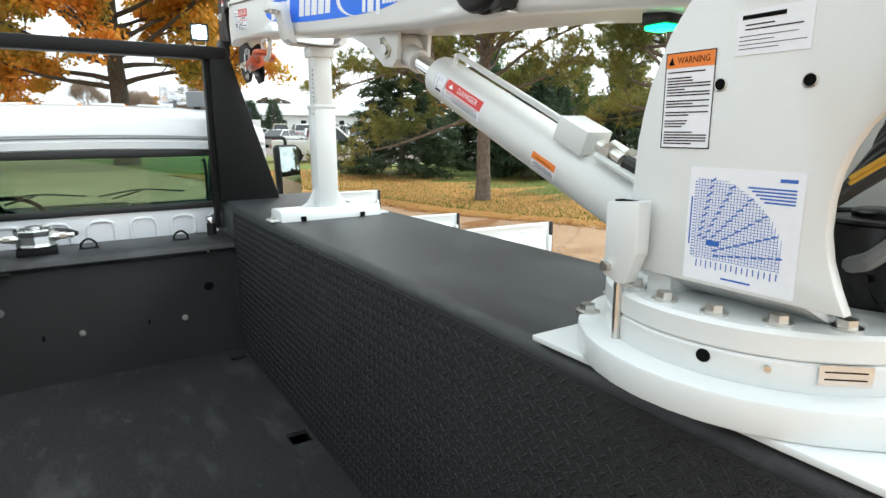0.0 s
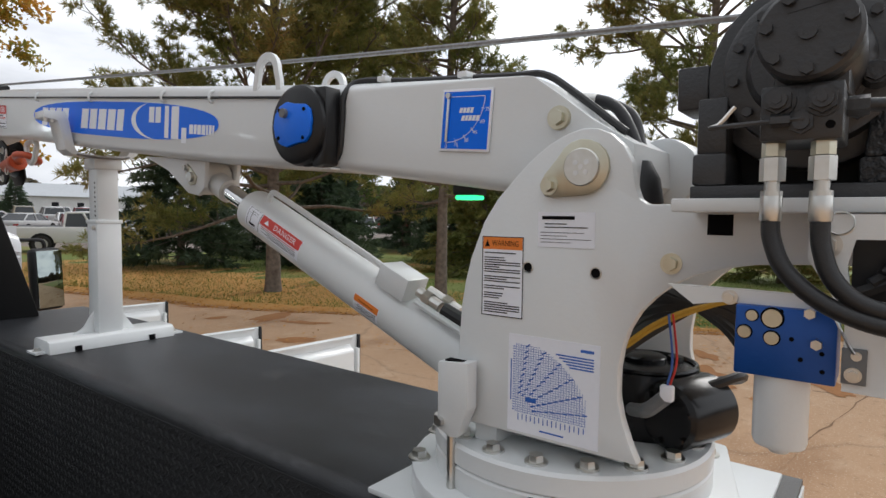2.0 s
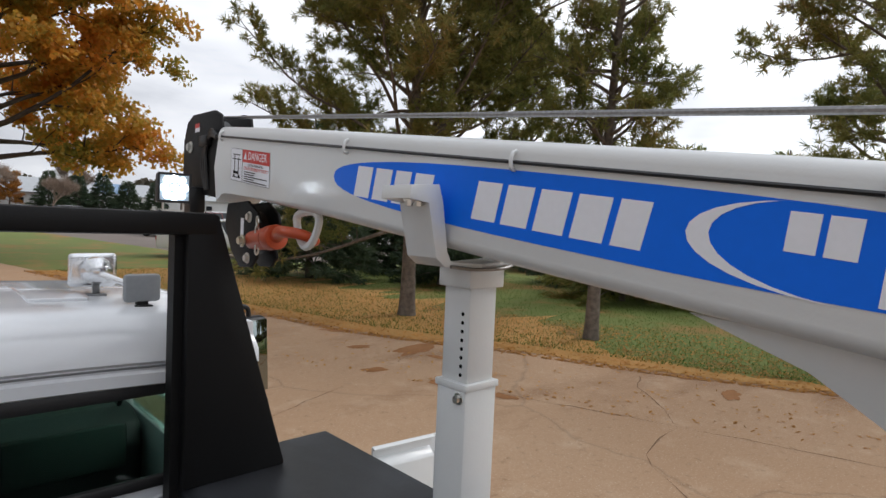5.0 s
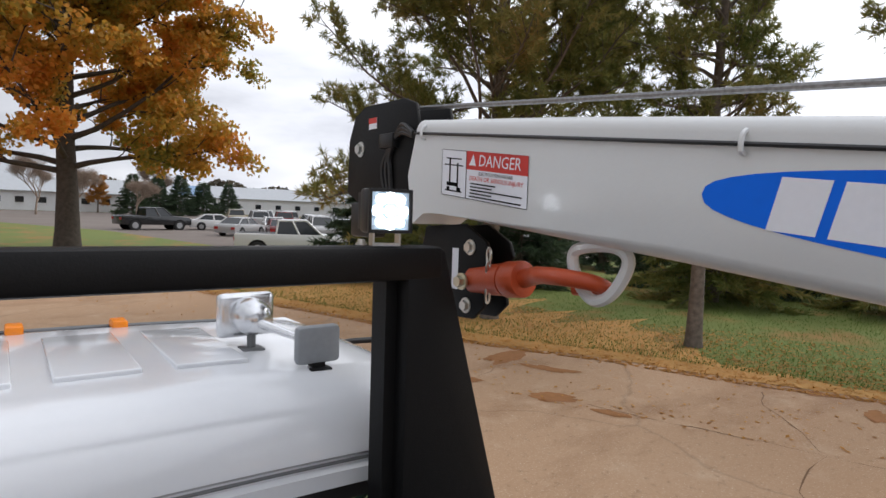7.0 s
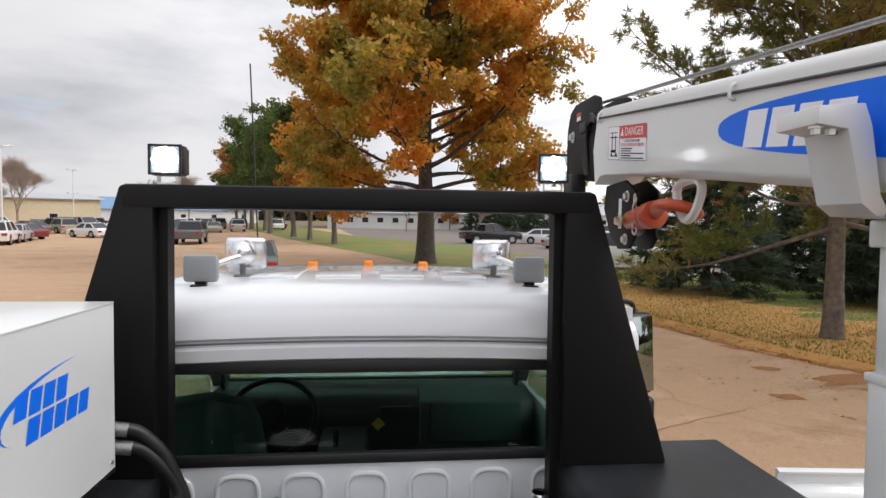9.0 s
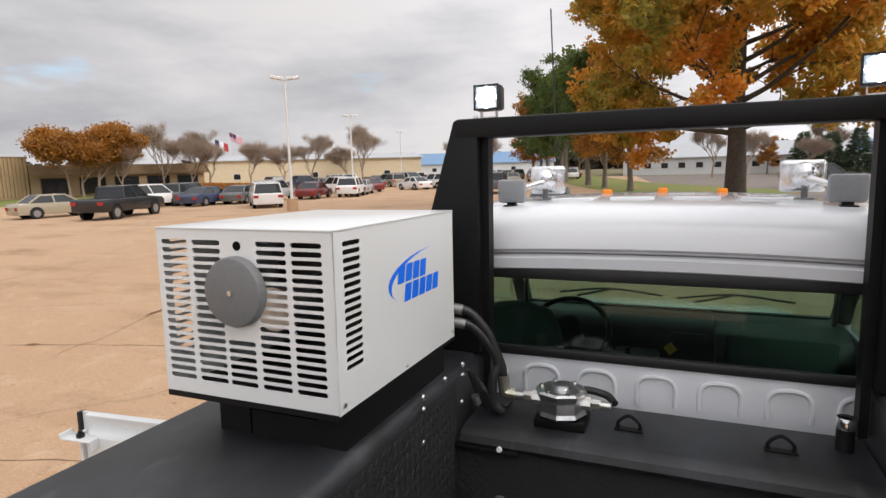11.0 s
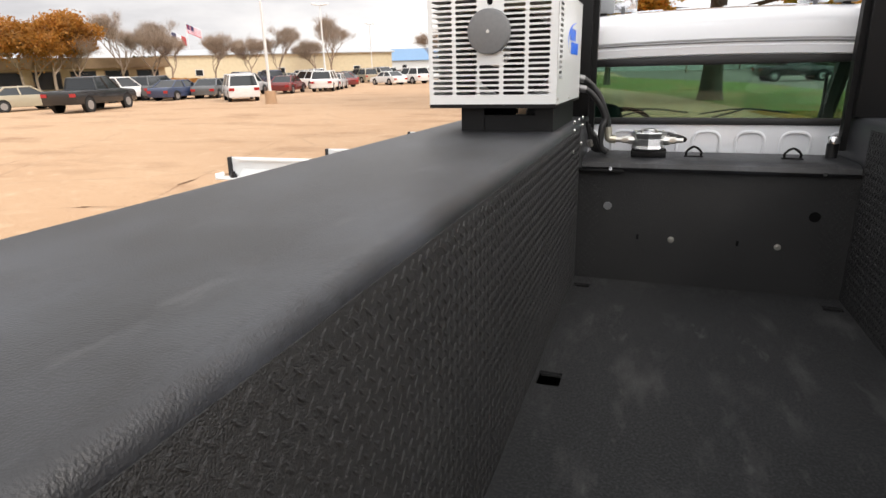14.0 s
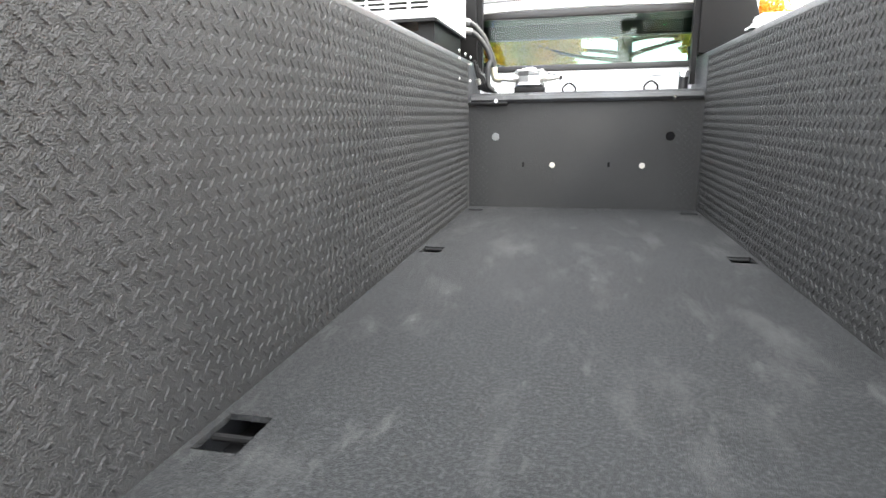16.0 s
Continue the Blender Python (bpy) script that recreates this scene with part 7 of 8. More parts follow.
# ---- lawns, lot and marks on the ground ----
sheet("lawn", [(6.9, 15.8), (7.45, 13.6), (8.2, 12.0), (9.3, 10.2), (10.0, 8.4), (10.6, 7.3), (11.4, 5.9), (13.2, 3.0), (17, -4), (30, -40), (220, -60), (220, 22), (60, 24), (22, 26), (13.5, 28.5), (11.0, 32), (10.5, 37), (6.5, 55), (-3.5, 74), (-14, 110), (-24, 150),
               (-34, 150), (-27, 110), (-16.2, 83), (-9.2, 62), (-3.4, 47), (0.4, 38), (2.9, 29.5), (5.0, 21)], 0.006, GRASS,
      "grass verge strewn with fallen orange leaves under the trees", "lawn")
sheet("parking_lot", [(13.5, 28.5), (22, 26), (60, 24), (220, 22), (220, 105), (-8, 110), (-3.5, 74), (6.5, 55), (10.5, 37), (11.0, 32)], 0.004, ASPHALT,
      "grey-brown asphalt car park beyond the verge", "car park")
sheet("far_field", [(-24, 150), (-14, 110), (220, 105), (900, 105), (900, 900), (-900, 900), (-900, 170), (-200, 150), (-60, 140)], 0.004, FARGRASS,
      "dry far field at the yard's end", "field")
sheet("island_lawn", [(-110, 17.5), (-46, 18.8), (-43.2, 21.0), (-42.3, 24.5), (-44.0, 26.6), (-60, 26.2), (-110, 24)], 0.05, GRASS, "grass island with a kerb in the yard", "lawn")
sheet("building_lawn", [(-120, 28), (-58, 31), (-54, 36), (-56, 44), (-58, 60), (-66, 66), (-120, 60)], 0.03, GRASS, "lawn in front of the tan building", "lawn")
kerb_pts = [(-110, 17.4), (-46, 18.7), (-43.1, 20.9), (-42.2, 24.5), (-44.0, 26.7), (-60, 26.3), (-110, 24.1)]
solid("kerb", pipe([(x, y, 0.04) for x, y in kerb_pts], 0.10, 6, 3), CONCRETE, "low concrete kerb round the grass island", "kerb", kind="structure", truck=False)


def blot(x, y, r, seed, flatten=0.45, turn=0.6):
    """A ragged flat patch of wet leaf mud."""
    rnd, pts = random.Random(seed), []
    for i in range(72):
        a = i * math.tau / 72
        k = r * (0.88 + 0.42 * noise.noise(Vector((math.cos(a) * 1.7 + seed, math.sin(a) * 1.7, seed * 0.37))) + 0.16 * noise.noise(Vector((math.cos(a) * 5.3, math.sin(a) * 5.3, seed * 1.7))) + rnd.uniform(-0.02, 0.02))
        u, v = k * math.cos(a), k * flatten * math.sin(a)
        pts.append((x + u * math.cos(turn) - v * math.sin(turn), y + u * math.sin(turn) + v * math.cos(turn)))
    return pts


for i, (x, y, r, flat, turn) in enumerate(((6.40, 9.30, 0.40, 0.55, -0.7), (7.50, 11.40, 0.78, 0.36, 0.28), (7.56, 10.40, 0.54, 0.36, -1.1), (5.88, 10.57, 0.24, 0.6, -0.3), (6.60, 8.40, 0.26, 0.5, -1.2),
                                          (7.10, 13.60, 0.40, 0.5, -0.95), (6.60, 12.10, 0.27, 0.6, -0.3), (11.0, 4.1, 0.6, 0.4, 0.6), (9.1, 3.0, 0.65, 0.4, 0.6), (9.9, 6.3, 0.34, 0.45, 0.4), (10.4, 3.4, 0.4, 0.45, 0.7),
                                          (9.7, 1.6, 0.6, 0.4, 0.5), (8.2, 2.2, 0.26, 0.5, 0.6), (10.3, 7.2, 0.3, 0.5, -0.9))):
    sheet("leaf_mud", blot(x, y, r, i + 3, flat, turn), 0.0056 + 0.0001 * i, MUD, "rust-brown patch of wet pine straw on concrete", "stain")
IRON = material("rusty_grit", (0.20, 0.105, 0.05), 0.9, 0.0, grain=0.6, scale=30, stain=0.5, stain_scale=5, bump=0.4, bump_scale=60)


def joint(pts, w=0.03):
    """A crack or slab joint as a thin ragged dark strip."""
    out, rnd = [], random.Random(len(pts) * 7 + int(pts[0][0] * 10))
    fine = []
    for (a, b), (c, d) in zip(pts, pts[1:]):
        n = max(2, int(math.hypot(c - a, d - b) / 0.25))
        for k in range(n):
            t = k / n
            fine.append((a + (c - a) * t + rnd.uniform(-0.03, 0.03), b + (d - b) * t + rnd.uniform(-0.03, 0.03)))
    bm = bmesh.new()
    rows = []
    for i, (x, y) in enumerate(fine):
        x2, y2 = fine[min(i + 1, len(fine) - 1)]
        x1, y1 = fine[max(i - 1, 0)]
        d = Vector((x2 - x1, y2 - y1)).normalized() * w * rnd.uniform(0.2, 1.1) * (0.55 + 0.9 * noise.noise(Vector((x * 0.9, y * 0.9, 2.0)))) / 2
        rows.append((bm.verts.new((x - d.y, y + d.x, 0)), bm.verts.new((x + d.y, y - d.x, 0))))
    for p, q in zip(rows, rows[1:]):
        bm.faces.new((p[0], p[1], q[1], q[0]))
    bmesh.ops.recalc_face_normals(bm, faces=bm.faces)
    if bm.faces[:][0].normal.z < 0:
        bmesh.ops.reverse_faces(bm, faces=bm.faces)
    return bm


CRACK = material("crack_fill", (0.22, 0.125, 0.066), 0.9, grain=0.5, scale=20)
for i, pts in enumerate(([(6.62, 8.82), (6.77, 8.31), (6.89, 7.95), (7.32, 7.02), (7.61, 6.19), (7.99, 5.16), (8.9, 2.6), (10.2, -1)], [(7.61, 6.15), (7.0, 6.11), (6.35, 5.93), (6.07, 5.72), (5.5, 4.9), (5.1, 3.2)], [(7.7, 6.23), (8.17, 6.6), (8.59, 7.03), (8.9, 7.42), (9.85, 7.88)], [(3, 2.0), (7, 1.6), (12.5, 0.6)], [(2.6, 9.1), (3.59, 9.52), (6.75, 10.9), (7.6, 11.3)],
                          [(-5.2, 3.6), (-6.16, 4.33), (-6.69, 5.0), (-6.61, 5.17), (-6.91, 5.55), (-7.21, 6.09), (-7.51, 6.56), (-7.76, 7.39), (-8.08, 8.18), (-7.99, 8.41), (-8.15, 8.86), (-8.58, 9.86), (-8.69, 10.38), (-9.6, 13), (-12, 20)],
                          [(-12, 3.1), (-7.4, 4.84), (-6.61, 5.17), (-5.75, 5.45), (-3.5, 6.2)], [(-13.1, 6.6), (-10.8, 7.1), (-9.24, 7.81), (-8.1, 8.2), (-6.81, 8.53), (-5.72, 8.96), (-3.5, 9.7)], [(-20, 6.0), (-13.45, 8.12), (-13.75, 8.6), (-13.71, 8.98), (-14.51, 10.12), (-17, 15)], [(-4.6, 7.6), (-5.0, 8.5), (-5.5, 9.69), (-6.4, 12.5), (-7, 19)], [(-13, 22), (-26, 26), (-40, 30)])):
    bm = joint(pts, 0.034)
    ob = new("crack", mesh_of("crack", bm, CRACK))
    ob.location = (0, 0, 0.003 + 0.0002 * i)
    tagged(ob, "dark ragged crack in the concrete yard", "crack", "yard cracks", "structure")


for i, (x, y, r, flat, turn) in enumerate(((-13.35, 8.62, 0.34, 0.5, 0.5), (-6.89, 5.55, 0.13, 0.3, 1.95), (-7.2, 6.06, 0.12, 0.35, 2.0), (-8.78, 7.98, 0.13, 0.4, 0.5), (-8.65, 10.1, 0.30, 0.2, 1.75), (-10.8, 7.08, 0.2, 0.22, 1.6), (-8.45, 10.98, 0.2, 0.4, 1.1), (-6.62, 5.17, 0.10, 0.5, 0.4))):
    sheet("broken_pit", blot(x, y, r, i + 40, flat, turn), 0.0062 + 0.0001 * i, IRON, "shallow rust-brown broken patch in the concrete", "stain")


# ---- fallen leaves and grass blades near the edge of the verge ----
EDGE = [(-6.0, 18.0), (-4.0, 17.0), (3.0, 13.2), (5.9, 11.4), (7.3, 10.6), (8.4, 10.0), (10.2, 9.3), (12.0, 8.2), (13.6, 7.45), (15.8, 6.9), (21.0, 5.0), (29.5, 2.9)]


def verge_edge(y):
    return np.interp(y, [a for a, b in EDGE], [b for a, b in EDGE])


STRAW = material("pine_straw", (0.56, 0.28, 0.085), 0.95, grain=0.6, scale=30, stain=0.4, stain_scale=1.6, bump=0.5, bump_scale=60, dark=(0.34, 0.22, 0.06))
bed = []
for i in range(129):
    y = -5.0 + i * 0.25
    x = float(verge_edge(y))
    far = float(np.interp(y, [0, 5, 7.5, 8.6, 9.7, 11, 12, 13.5, 16, 20], [0.5, 0.4, 0.6, 0.9, 1.4, 3.0, 4.2, 5.0, 5.5, 6.0]))
    wob = noise.noise(Vector((y * 0.9, 3.1, 0))) + 0.6 * noise.noise(Vector((y * 3.1, 8.1, 0)))
    bed.append((x - 0.10 + 0.14 * wob, x + far * (1 + 0.45 * noise.noise(Vector((y * 1.3, 0.7, 5))) + 0.35 * noise.noise(Vector((y * 3.7, 2.7, 5)))), y))
sheet("pine_straw", [(a, y) for a, b, y in bed] + [(b, y) for a, b, y in reversed(bed)], 0.0085, STRAW, "orange-brown bed of pine straw along the verge", "pine straw")


# ---- trees ----
def quads(name, centre, right, up, mat, parent):
    """Leaves as quads from arrays of middles and half axes, in one mesh under parent."""
    n = len(centre)
    v = np.stack([centre - right - up * 0.2, centre - up, centre + right - up * 0.2, centre + up], 1).reshape(-1, 3)
    me = bpy.data.meshes.new(name)
    me.vertices.add(4 * n)
    me.vertices.foreach_set("co", v.ravel())
    me.loops.add(4 * n)
    me.loops.foreach_set("vertex_index", np.arange(4 * n, dtype=np.int32))
    me.polygons.add(n)
    me.polygons.foreach_set("loop_start", np.arange(0, 4 * n, 4, dtype=np.int32))
    me.polygons.foreach_set("loop_total", np.full(n, 4, dtype=np.int32))
    me.update()
    me.validate()
    me.materials.append(mat)
    ob = new(name, me)
    ob.parent = parent
    return ob


def unit(a):
    return a / np.maximum(1e-6, np.linalg.norm(a, axis=1, keepdims=True))


def leaves(rng, tips, per, spread, size, mat, parent, flat=0.7):
    """Broad leaves scattered round branch tips."""
    ball = unit(rng.normal(0, 1, (len(tips) * per, 3))) * 1.55 * rng.uniform(0, 1, (len(tips) * per, 1)) ** 0.45
    c = np.repeat(np.array(tips), per, 0) + ball * np.array([spread, spread, spread * flat])
    u = unit(rng.normal(0, 1, c.shape))
    r = unit(np.cross(u, rng.normal(0, 1, c.shape)))
    s = size * rng.uniform(0.6, 1.3, (len(c), 1))
    return quads("crown", c, r * s * 0.42, u * s * 0.6, mat, parent)


def litter(name, n, seed, lo, hi, size, tall, mat, label, category):
    """Many small flat or upright pieces scattered along the verge, in one mesh."""
    rng = np.random.default_rng(seed)
    y = rng.uniform(-5.5, 27, n)
    x = verge_edge(y) + lo + (hi - lo) * rng.uniform(0, 1, n) ** 1.6
    c = np.stack([x, y, np.full(n, 0.012 + tall * 0.4)], 1)
    if tall:
        u = unit(rng.normal(0, 0.5, c.shape) + np.array([0, 0, 1.2])) * tall * rng.uniform(0.5, 1.2, (n, 1))
        r = unit(rng.normal(0, 1, c.shape) * np.array([1, 1, 0.05])) * size * 0.5
    else:
        u = unit(rng.normal(0, 1, c.shape) * np.array([1, 1, 0.22])) * size * rng.uniform(0.5, 1.2, (n, 1))
        r = np.cross(u, np.array([0, 0, 1.0])) * 0.6
    root = tagged(new(name), label, category, "", "stuff")
    quads("blade" if tall else "leaf", c, r, u, mat, root)


def needles(rng, tips, dirs, per, length, width, mat, parent, fan=0.9):
    """Tufts of needles that spray outward from each twig end."""
    d = np.repeat(np.array(dirs), per, 0)
    c = np.repeat(np.array(tips), per, 0)
    u = unit(d + rng.normal(0, fan, c.shape))
    r = unit(np.cross(u, rng.normal(0, 1, c.shape)))
    l = length * rng.uniform(0.6, 1.2, (len(c), 1))
    return quads("crown", c + u * l * 0.9 + rng.normal(0, 0.012, c.shape), r * width, u * l, mat, parent)


BLADE = leafy("grass_blades", [(0.06, 0.13, 0.018), (0.10, 0.17, 0.025), (0.20, 0.19, 0.04)])
DEADLEAF = leafy("fallen_leaves", [(0.34, 0.16, 0.04), (0.50, 0.25, 0.06), (0.60, 0.32, 0.09)], 0.8)
litter("grass", 60000, 71, 0.6, 16, 0.012, 0.045, BLADE, "short green grass blades on the verge", "grass")
litter("fallen_leaves", 24000, 72, -0.4, 5, 0.05, 0.0, DEADLEAF, "dry orange-brown leaves fallen on grass and concrete", "leaves")
litter("fallen_leaves", 1500, 73, -3.5, 0.3, 0.04, 0.0, DEADLEAF, "few dry brown leaves blown onto the concrete", "leaves")


class Wood:
    """Trunk, limbs and twigs gathered as tapered prisms."""
    def __init__(self):
        self.v, self.f = [], []

    def limb(self, pts, r0, r1, n=6):
        m, rings, s = len(pts), [], len(self.v)
        for i, p in enumerate(pts):
            d = (pts[min(i + 1, m - 1)] - pts[max(i - 1, 0)]).normalized()
            a = d.cross(Vector((0.3, 0.5, 0.81)))
            a = a.normalized() if a.length > 0.1 else d.cross(Vector((1, 0, 0))).normalized()
            b = a.cross(d)
            r = r0 + (r1 - r0) * (i / (m - 1)) ** 0.8
            self.v += [p + (a * math.cos(k * math.tau / n) + b * math.sin(k * math.tau / n)) * r for k in range(n)]
        for i in range(m - 1):
            for k in range(n):
                self.f.append((s + i * n + k, s + i * n + (k + 1) % n, s + (i + 1) * n + (k + 1) % n, s + (i + 1) * n + k))

    def put(self, parent, mat=None):
        ob = new("trunk", raw("trunk", self.v, self.f, mat or BARK, True))
        ob.parent = parent
        return ob


def bent_line(p, d, length, rnd, n=5, wander=0.18, lift=0.0):
    pts, d = [p.copy()], d.normalized()
    for i in range(n):
        d = (d + Vector((rnd.uniform(-1, 1), rnd.uniform(-1, 1), rnd.uniform(-1, 1))) * wander + Vector((0, 0, lift))).normalized()
        pts.append(pts[-1] + d * length / n)
    return pts


def flare(w, r):
    w.limb([Vector((0, 0, -0.05)), Vector((0, 0, 0.12)), Vector((0, 0, 0.4)), Vector((0, 0, 1.0))], r * 1.4, r, 12)


def broadleaf(label, seed, height, radius, lo, trunk_r, mat, n_limb=26, leaf=0.20, per=26, name="tree", spread=0.55, sub=7, bark=None):
    """A spreading tree: a trunk that forks, limbs, twigs, and leaves in uneven clumps."""
    rnd, rng = random.Random(seed), np.random.default_rng(seed)
    t, w, tips = thing(name, label, "tree", truck=False), Wood(), []
    flare(w, trunk_r)
    spine = bent_line(Vector((0, 0, 0.9)), Vector((0, 0, 1)), height * 0.88, rnd, 8, 0.06, 0.02)
    w.limb(spine, trunk_r, 0.05, 9)
    for i in range(n_limb):
        f = (i + rnd.random()) / n_limb
        z = lo + (height * 0.93 - lo) * f
        k = min(7.99, max(0, (z - 0.9) / (height * 0.88) * 8))
        p = spine[int(k)].lerp(spine[int(k) + 1], k % 1)
        a = i * 2.4 + rnd.uniform(-0.5, 0.5)
        out = radius * (math.sin(math.pi * 0.22 + 0.60 * (1 - f) ** 0.9) ** 0.7) * rnd.uniform(0.72, 1.08) * (0.75 + 0.25 * (1 - f))
        line = bent_line(p, Vector((math.cos(a), math.sin(a), 0.25 + 0.55 * f)), out, rnd, 6, 0.16, 0.03)
        w.limb(line, trunk_r * (0.30 - 0.17 * f), 0.02, 6)
        for j in range(sub):
            q = line[2 + j % 5]
            tw = bent_line(q, (line[-1] - line[0]).normalized() + Vector((rnd.uniform(-1, 1), rnd.uniform(-1, 1), rnd.uniform(-0.5, 0.8))), out * rnd.uniform(0.2, 0.42), rnd, 4, 0.25, 0.02)
            w.limb(tw, 0.035, 0.012, 4)
            for q2 in (tw[2], tw[4]):
                for _ in range(2):
                    sp = bent_line(q2, (tw[-1] - tw[0]).normalized() + Vector((rnd.uniform(-1, 1), rnd.uniform(-1, 1), rnd.uniform(-0.7, 0.7))), rnd.uniform(0.35, 0.85), rnd, 2, 0.3, -0.02)
                    w.limb(sp, 0.014, 0.006, 3)
                    tips += [tuple(sp[1]), tuple(sp[2])]
            tips.append(tuple(tw[4]))
        tips += [tuple(line[4]), tuple(line[5]), tuple(line[6])]
    w.put(t, bark)
    leaves(rng, tips, per, spread, leaf, mat, t)
    return t


def pine(label, seed, height, radius, lo, trunk_r, n_limb=80, per=15, tuft=0.075, airy=0.0, name="pine_tree"):
    """A pine: straight trunk, whorled limbs that turn up at their ends, side shoots with a brush of needles at every knot."""
    rnd, rng = random.Random(seed), np.random.default_rng(seed)
    t, w, tips, dirs = thing(name, label, "tree", truck=False), Wood(), [], []
    flare(w, trunk_r)
    spine = bent_line(Vector((0, 0, 0.9)), Vector((0, 0, 1)), height - 0.9, rnd, 8, 0.04, 0.03)
    w.limb(spine, trunk_r, 0.03, 9)
    for i in range(n_limb):
        f = (i + rnd.random()) / n_limb
        z = lo + (height - 0.4 - lo) * f
        k = min(7.99, (z - 0.9) / (height - 0.9) * 8)
        p = spine[int(k)].lerp(spine[int(k) + 1], k % 1)
        a = i * 2.4 + rnd.uniform(-0.6, 0.6)
        out = radius * (0.30 + 0.70 * math.sin(math.pi * (0.28 + 0.70 * f))) * rnd.uniform(0.55, 1.08)
        line = bent_line(p, Vector((math.cos(a), math.sin(a), rnd.uniform(-0.15, 0.55) + 0.5 * f)), out, rnd, 7, 0.24, 0.05)
        w.limb(line, 0.055 * (1.25 - 0.8 * f), 0.012, 5)
        side = Vector((-math.sin(a), math.cos(a), 0))
        bare = 0.26 + 0.22 * rnd.random() + airy * 0.2 * rnd.random()
        for j in range(int(5 + out * 3.6 * (1 - 0.45 * airy))):
            u = bare + (1 - bare) * (j + rnd.random()) / int(5 + out * 3.6 * (1 - 0.45 * airy))
            k = min(6.99, u * 7)
            q = line[int(k)].lerp(line[int(k) + 1], k % 1)
            d = ((line[-1] - line[0]).normalized() * 0.75 + side * (1 if j % 2 else -1) * rnd.uniform(0.2, 1.0) + Vector((0, 0, rnd.uniform(-0.6, 1.7)))).normalized()
            l = (0.42 + 0.30 * out * (1 - u)) * rnd.uniform(0.6, 1.25)
            tw = bent_line(q, d, l, rnd, 3, 0.2, 0.10)
            w.limb(tw, 0.013, 0.005, 3)
            n = max(2, int(l / 0.15))
            for m in range(n):
                v = 3 * (0.25 + 0.75 * (m + 1) / n)
                c = tw[min(2, int(v))].lerp(tw[min(3, int(v) + 1)], min(1.0, v - min(2, int(v))))
                tips.append(tuple(c + Vector((rnd.uniform(-0.05, 0.05), rnd.uniform(-0.05, 0.05), rnd.uniform(-0.03, 0.06)))))
                dirs.append(tuple(d * 0.7 + Vector((0, 0, 0.35))))
                if rnd.random() < 0.55:
                    e = Vector((rnd.uniform(-1, 1), rnd.uniform(-1, 1), rnd.uniform(-0.3, 0.9))).normalized()
                    tips.append(tuple(c + e * 0.17))
                    dirs.append(tuple(e))
    w.put(t)
    needles(rng, tips, dirs, per, tuft, 0.0115, PINENEEDLE, t, 0.95)
    return t


def spruce(label, seed, height, radius, mat=None, name="spruce_tree"):
    """A dense spruce with drooping boughs down to the ground."""
    rnd, rng = random.Random(seed), np.random.default_rng(seed)
    t, w, tips, dirs = thing(name, label, "tree", truck=False), Wood(), [], []
    spine = bent_line(Vector((0, 0, 0)), Vector((0, 0, 1)), height, rnd, 6, 0.02, 0.03)
    w.limb(spine, 0.16, 0.02, 8)
    n = int(height * 15)
    for i in range(n):
        f = (i + rnd.random()) / n
        p = Vector((0, 0, 0.25 + (height - 0.4) * f))
        a = i * 2.4
        out = radius * (1.02 - f) * rnd.uniform(0.75, 1.1)
        line = bent_line(p, Vector((math.cos(a), math.sin(a), 0.05 + 0.25 * f)), out, rnd, 5, 0.06, -0.05)
        w.limb(line, 0.03, 0.008, 4)
        side = Vector((-math.sin(a), math.cos(a), 0))
        for j in range(int(4 + out * 9)):
            q = line[1].lerp(line[-1], rnd.random())
            s = rnd.choice((-1, 1))
            d = (side * s * rnd.uniform(0.4, 1) + (line[-1] - line[0]).normalized() + Vector((0, 0, rnd.uniform(-0.5, 0.1)))).normalized()
            for k in range(3):
                tips.append(tuple(q + d * (0.12 + 0.17 * k)))
                dirs.append(tuple(d))
    w.put(t)
    needles(rng, tips, dirs, 7, 0.16, 0.024, mat or SPRUCE, t, 0.5)
    return t


TWIG = material("twigs", (0.33, 0.25, 0.19), 0.9, grain=0.4, scale=3, dark=(0.12, 0.09, 0.07))


def bare_tree(label, seed, height, spread=0.55, leaf_mat=None, per=0):
    """A leafless tree: limbs that fork again and again to fine twigs."""
    rnd = random.Random(seed)
    t, w, tips = thing("bare_tree", label, "tree", truck=False), Wood(), []

    def fork(p, d, length, r, depth):
        line = bent_line(p, d, length, rnd, 3, 0.12, 0.03)
        w.limb(line, r, r * 0.62, 5 if depth > 2 else 3)
        tips.append(tuple(line[-1]))
        if depth == 0:
            return
        for k in range(3 if depth > 1 else 4):
            a = rnd.uniform(0, math.tau)
            e = Vector((math.cos(a), math.sin(a), 0.1)) * spread
            fork(line[-1] if k < 2 else line[-2], (line[-1] - line[-2]).normalized() + e, length * rnd.uniform(0.62, 0.82), r * 0.6, depth - 1)
    fork(Vector((0, 0, 0)), Vector((0, 0, 1)), height * 0.20, height * 0.014, 6)
    w.put(t, TWIG)
    if leaf_mat:
        leaves(np.random.default_rng(seed), tips, per, 0.75, 0.24, leaf_mat, t)
    else:
        rng = np.random.default_rng(seed)
        ends = np.array(tips)
        needles(rng, ends, unit(ends - np.array([0, 0, height * 0.25])) + np.array([0, 0, 0.3]), 6, 0.60, 0.008, TWIG, t, 0.6)
    return t


def at(ob, x, y, turn=0, scale=1.0):
    ob.matrix_basis = pose(x, y, 0, 0, 0, turn) @ Matrix.Scale(scale, 4)
    return ob


def again(ob, x, y, turn=0, scale=1.0):
    c = copy_thing(ob, pose(x, y, 0, 0, 0, turn))
    c.scale = (scale, scale, scale)
    return c


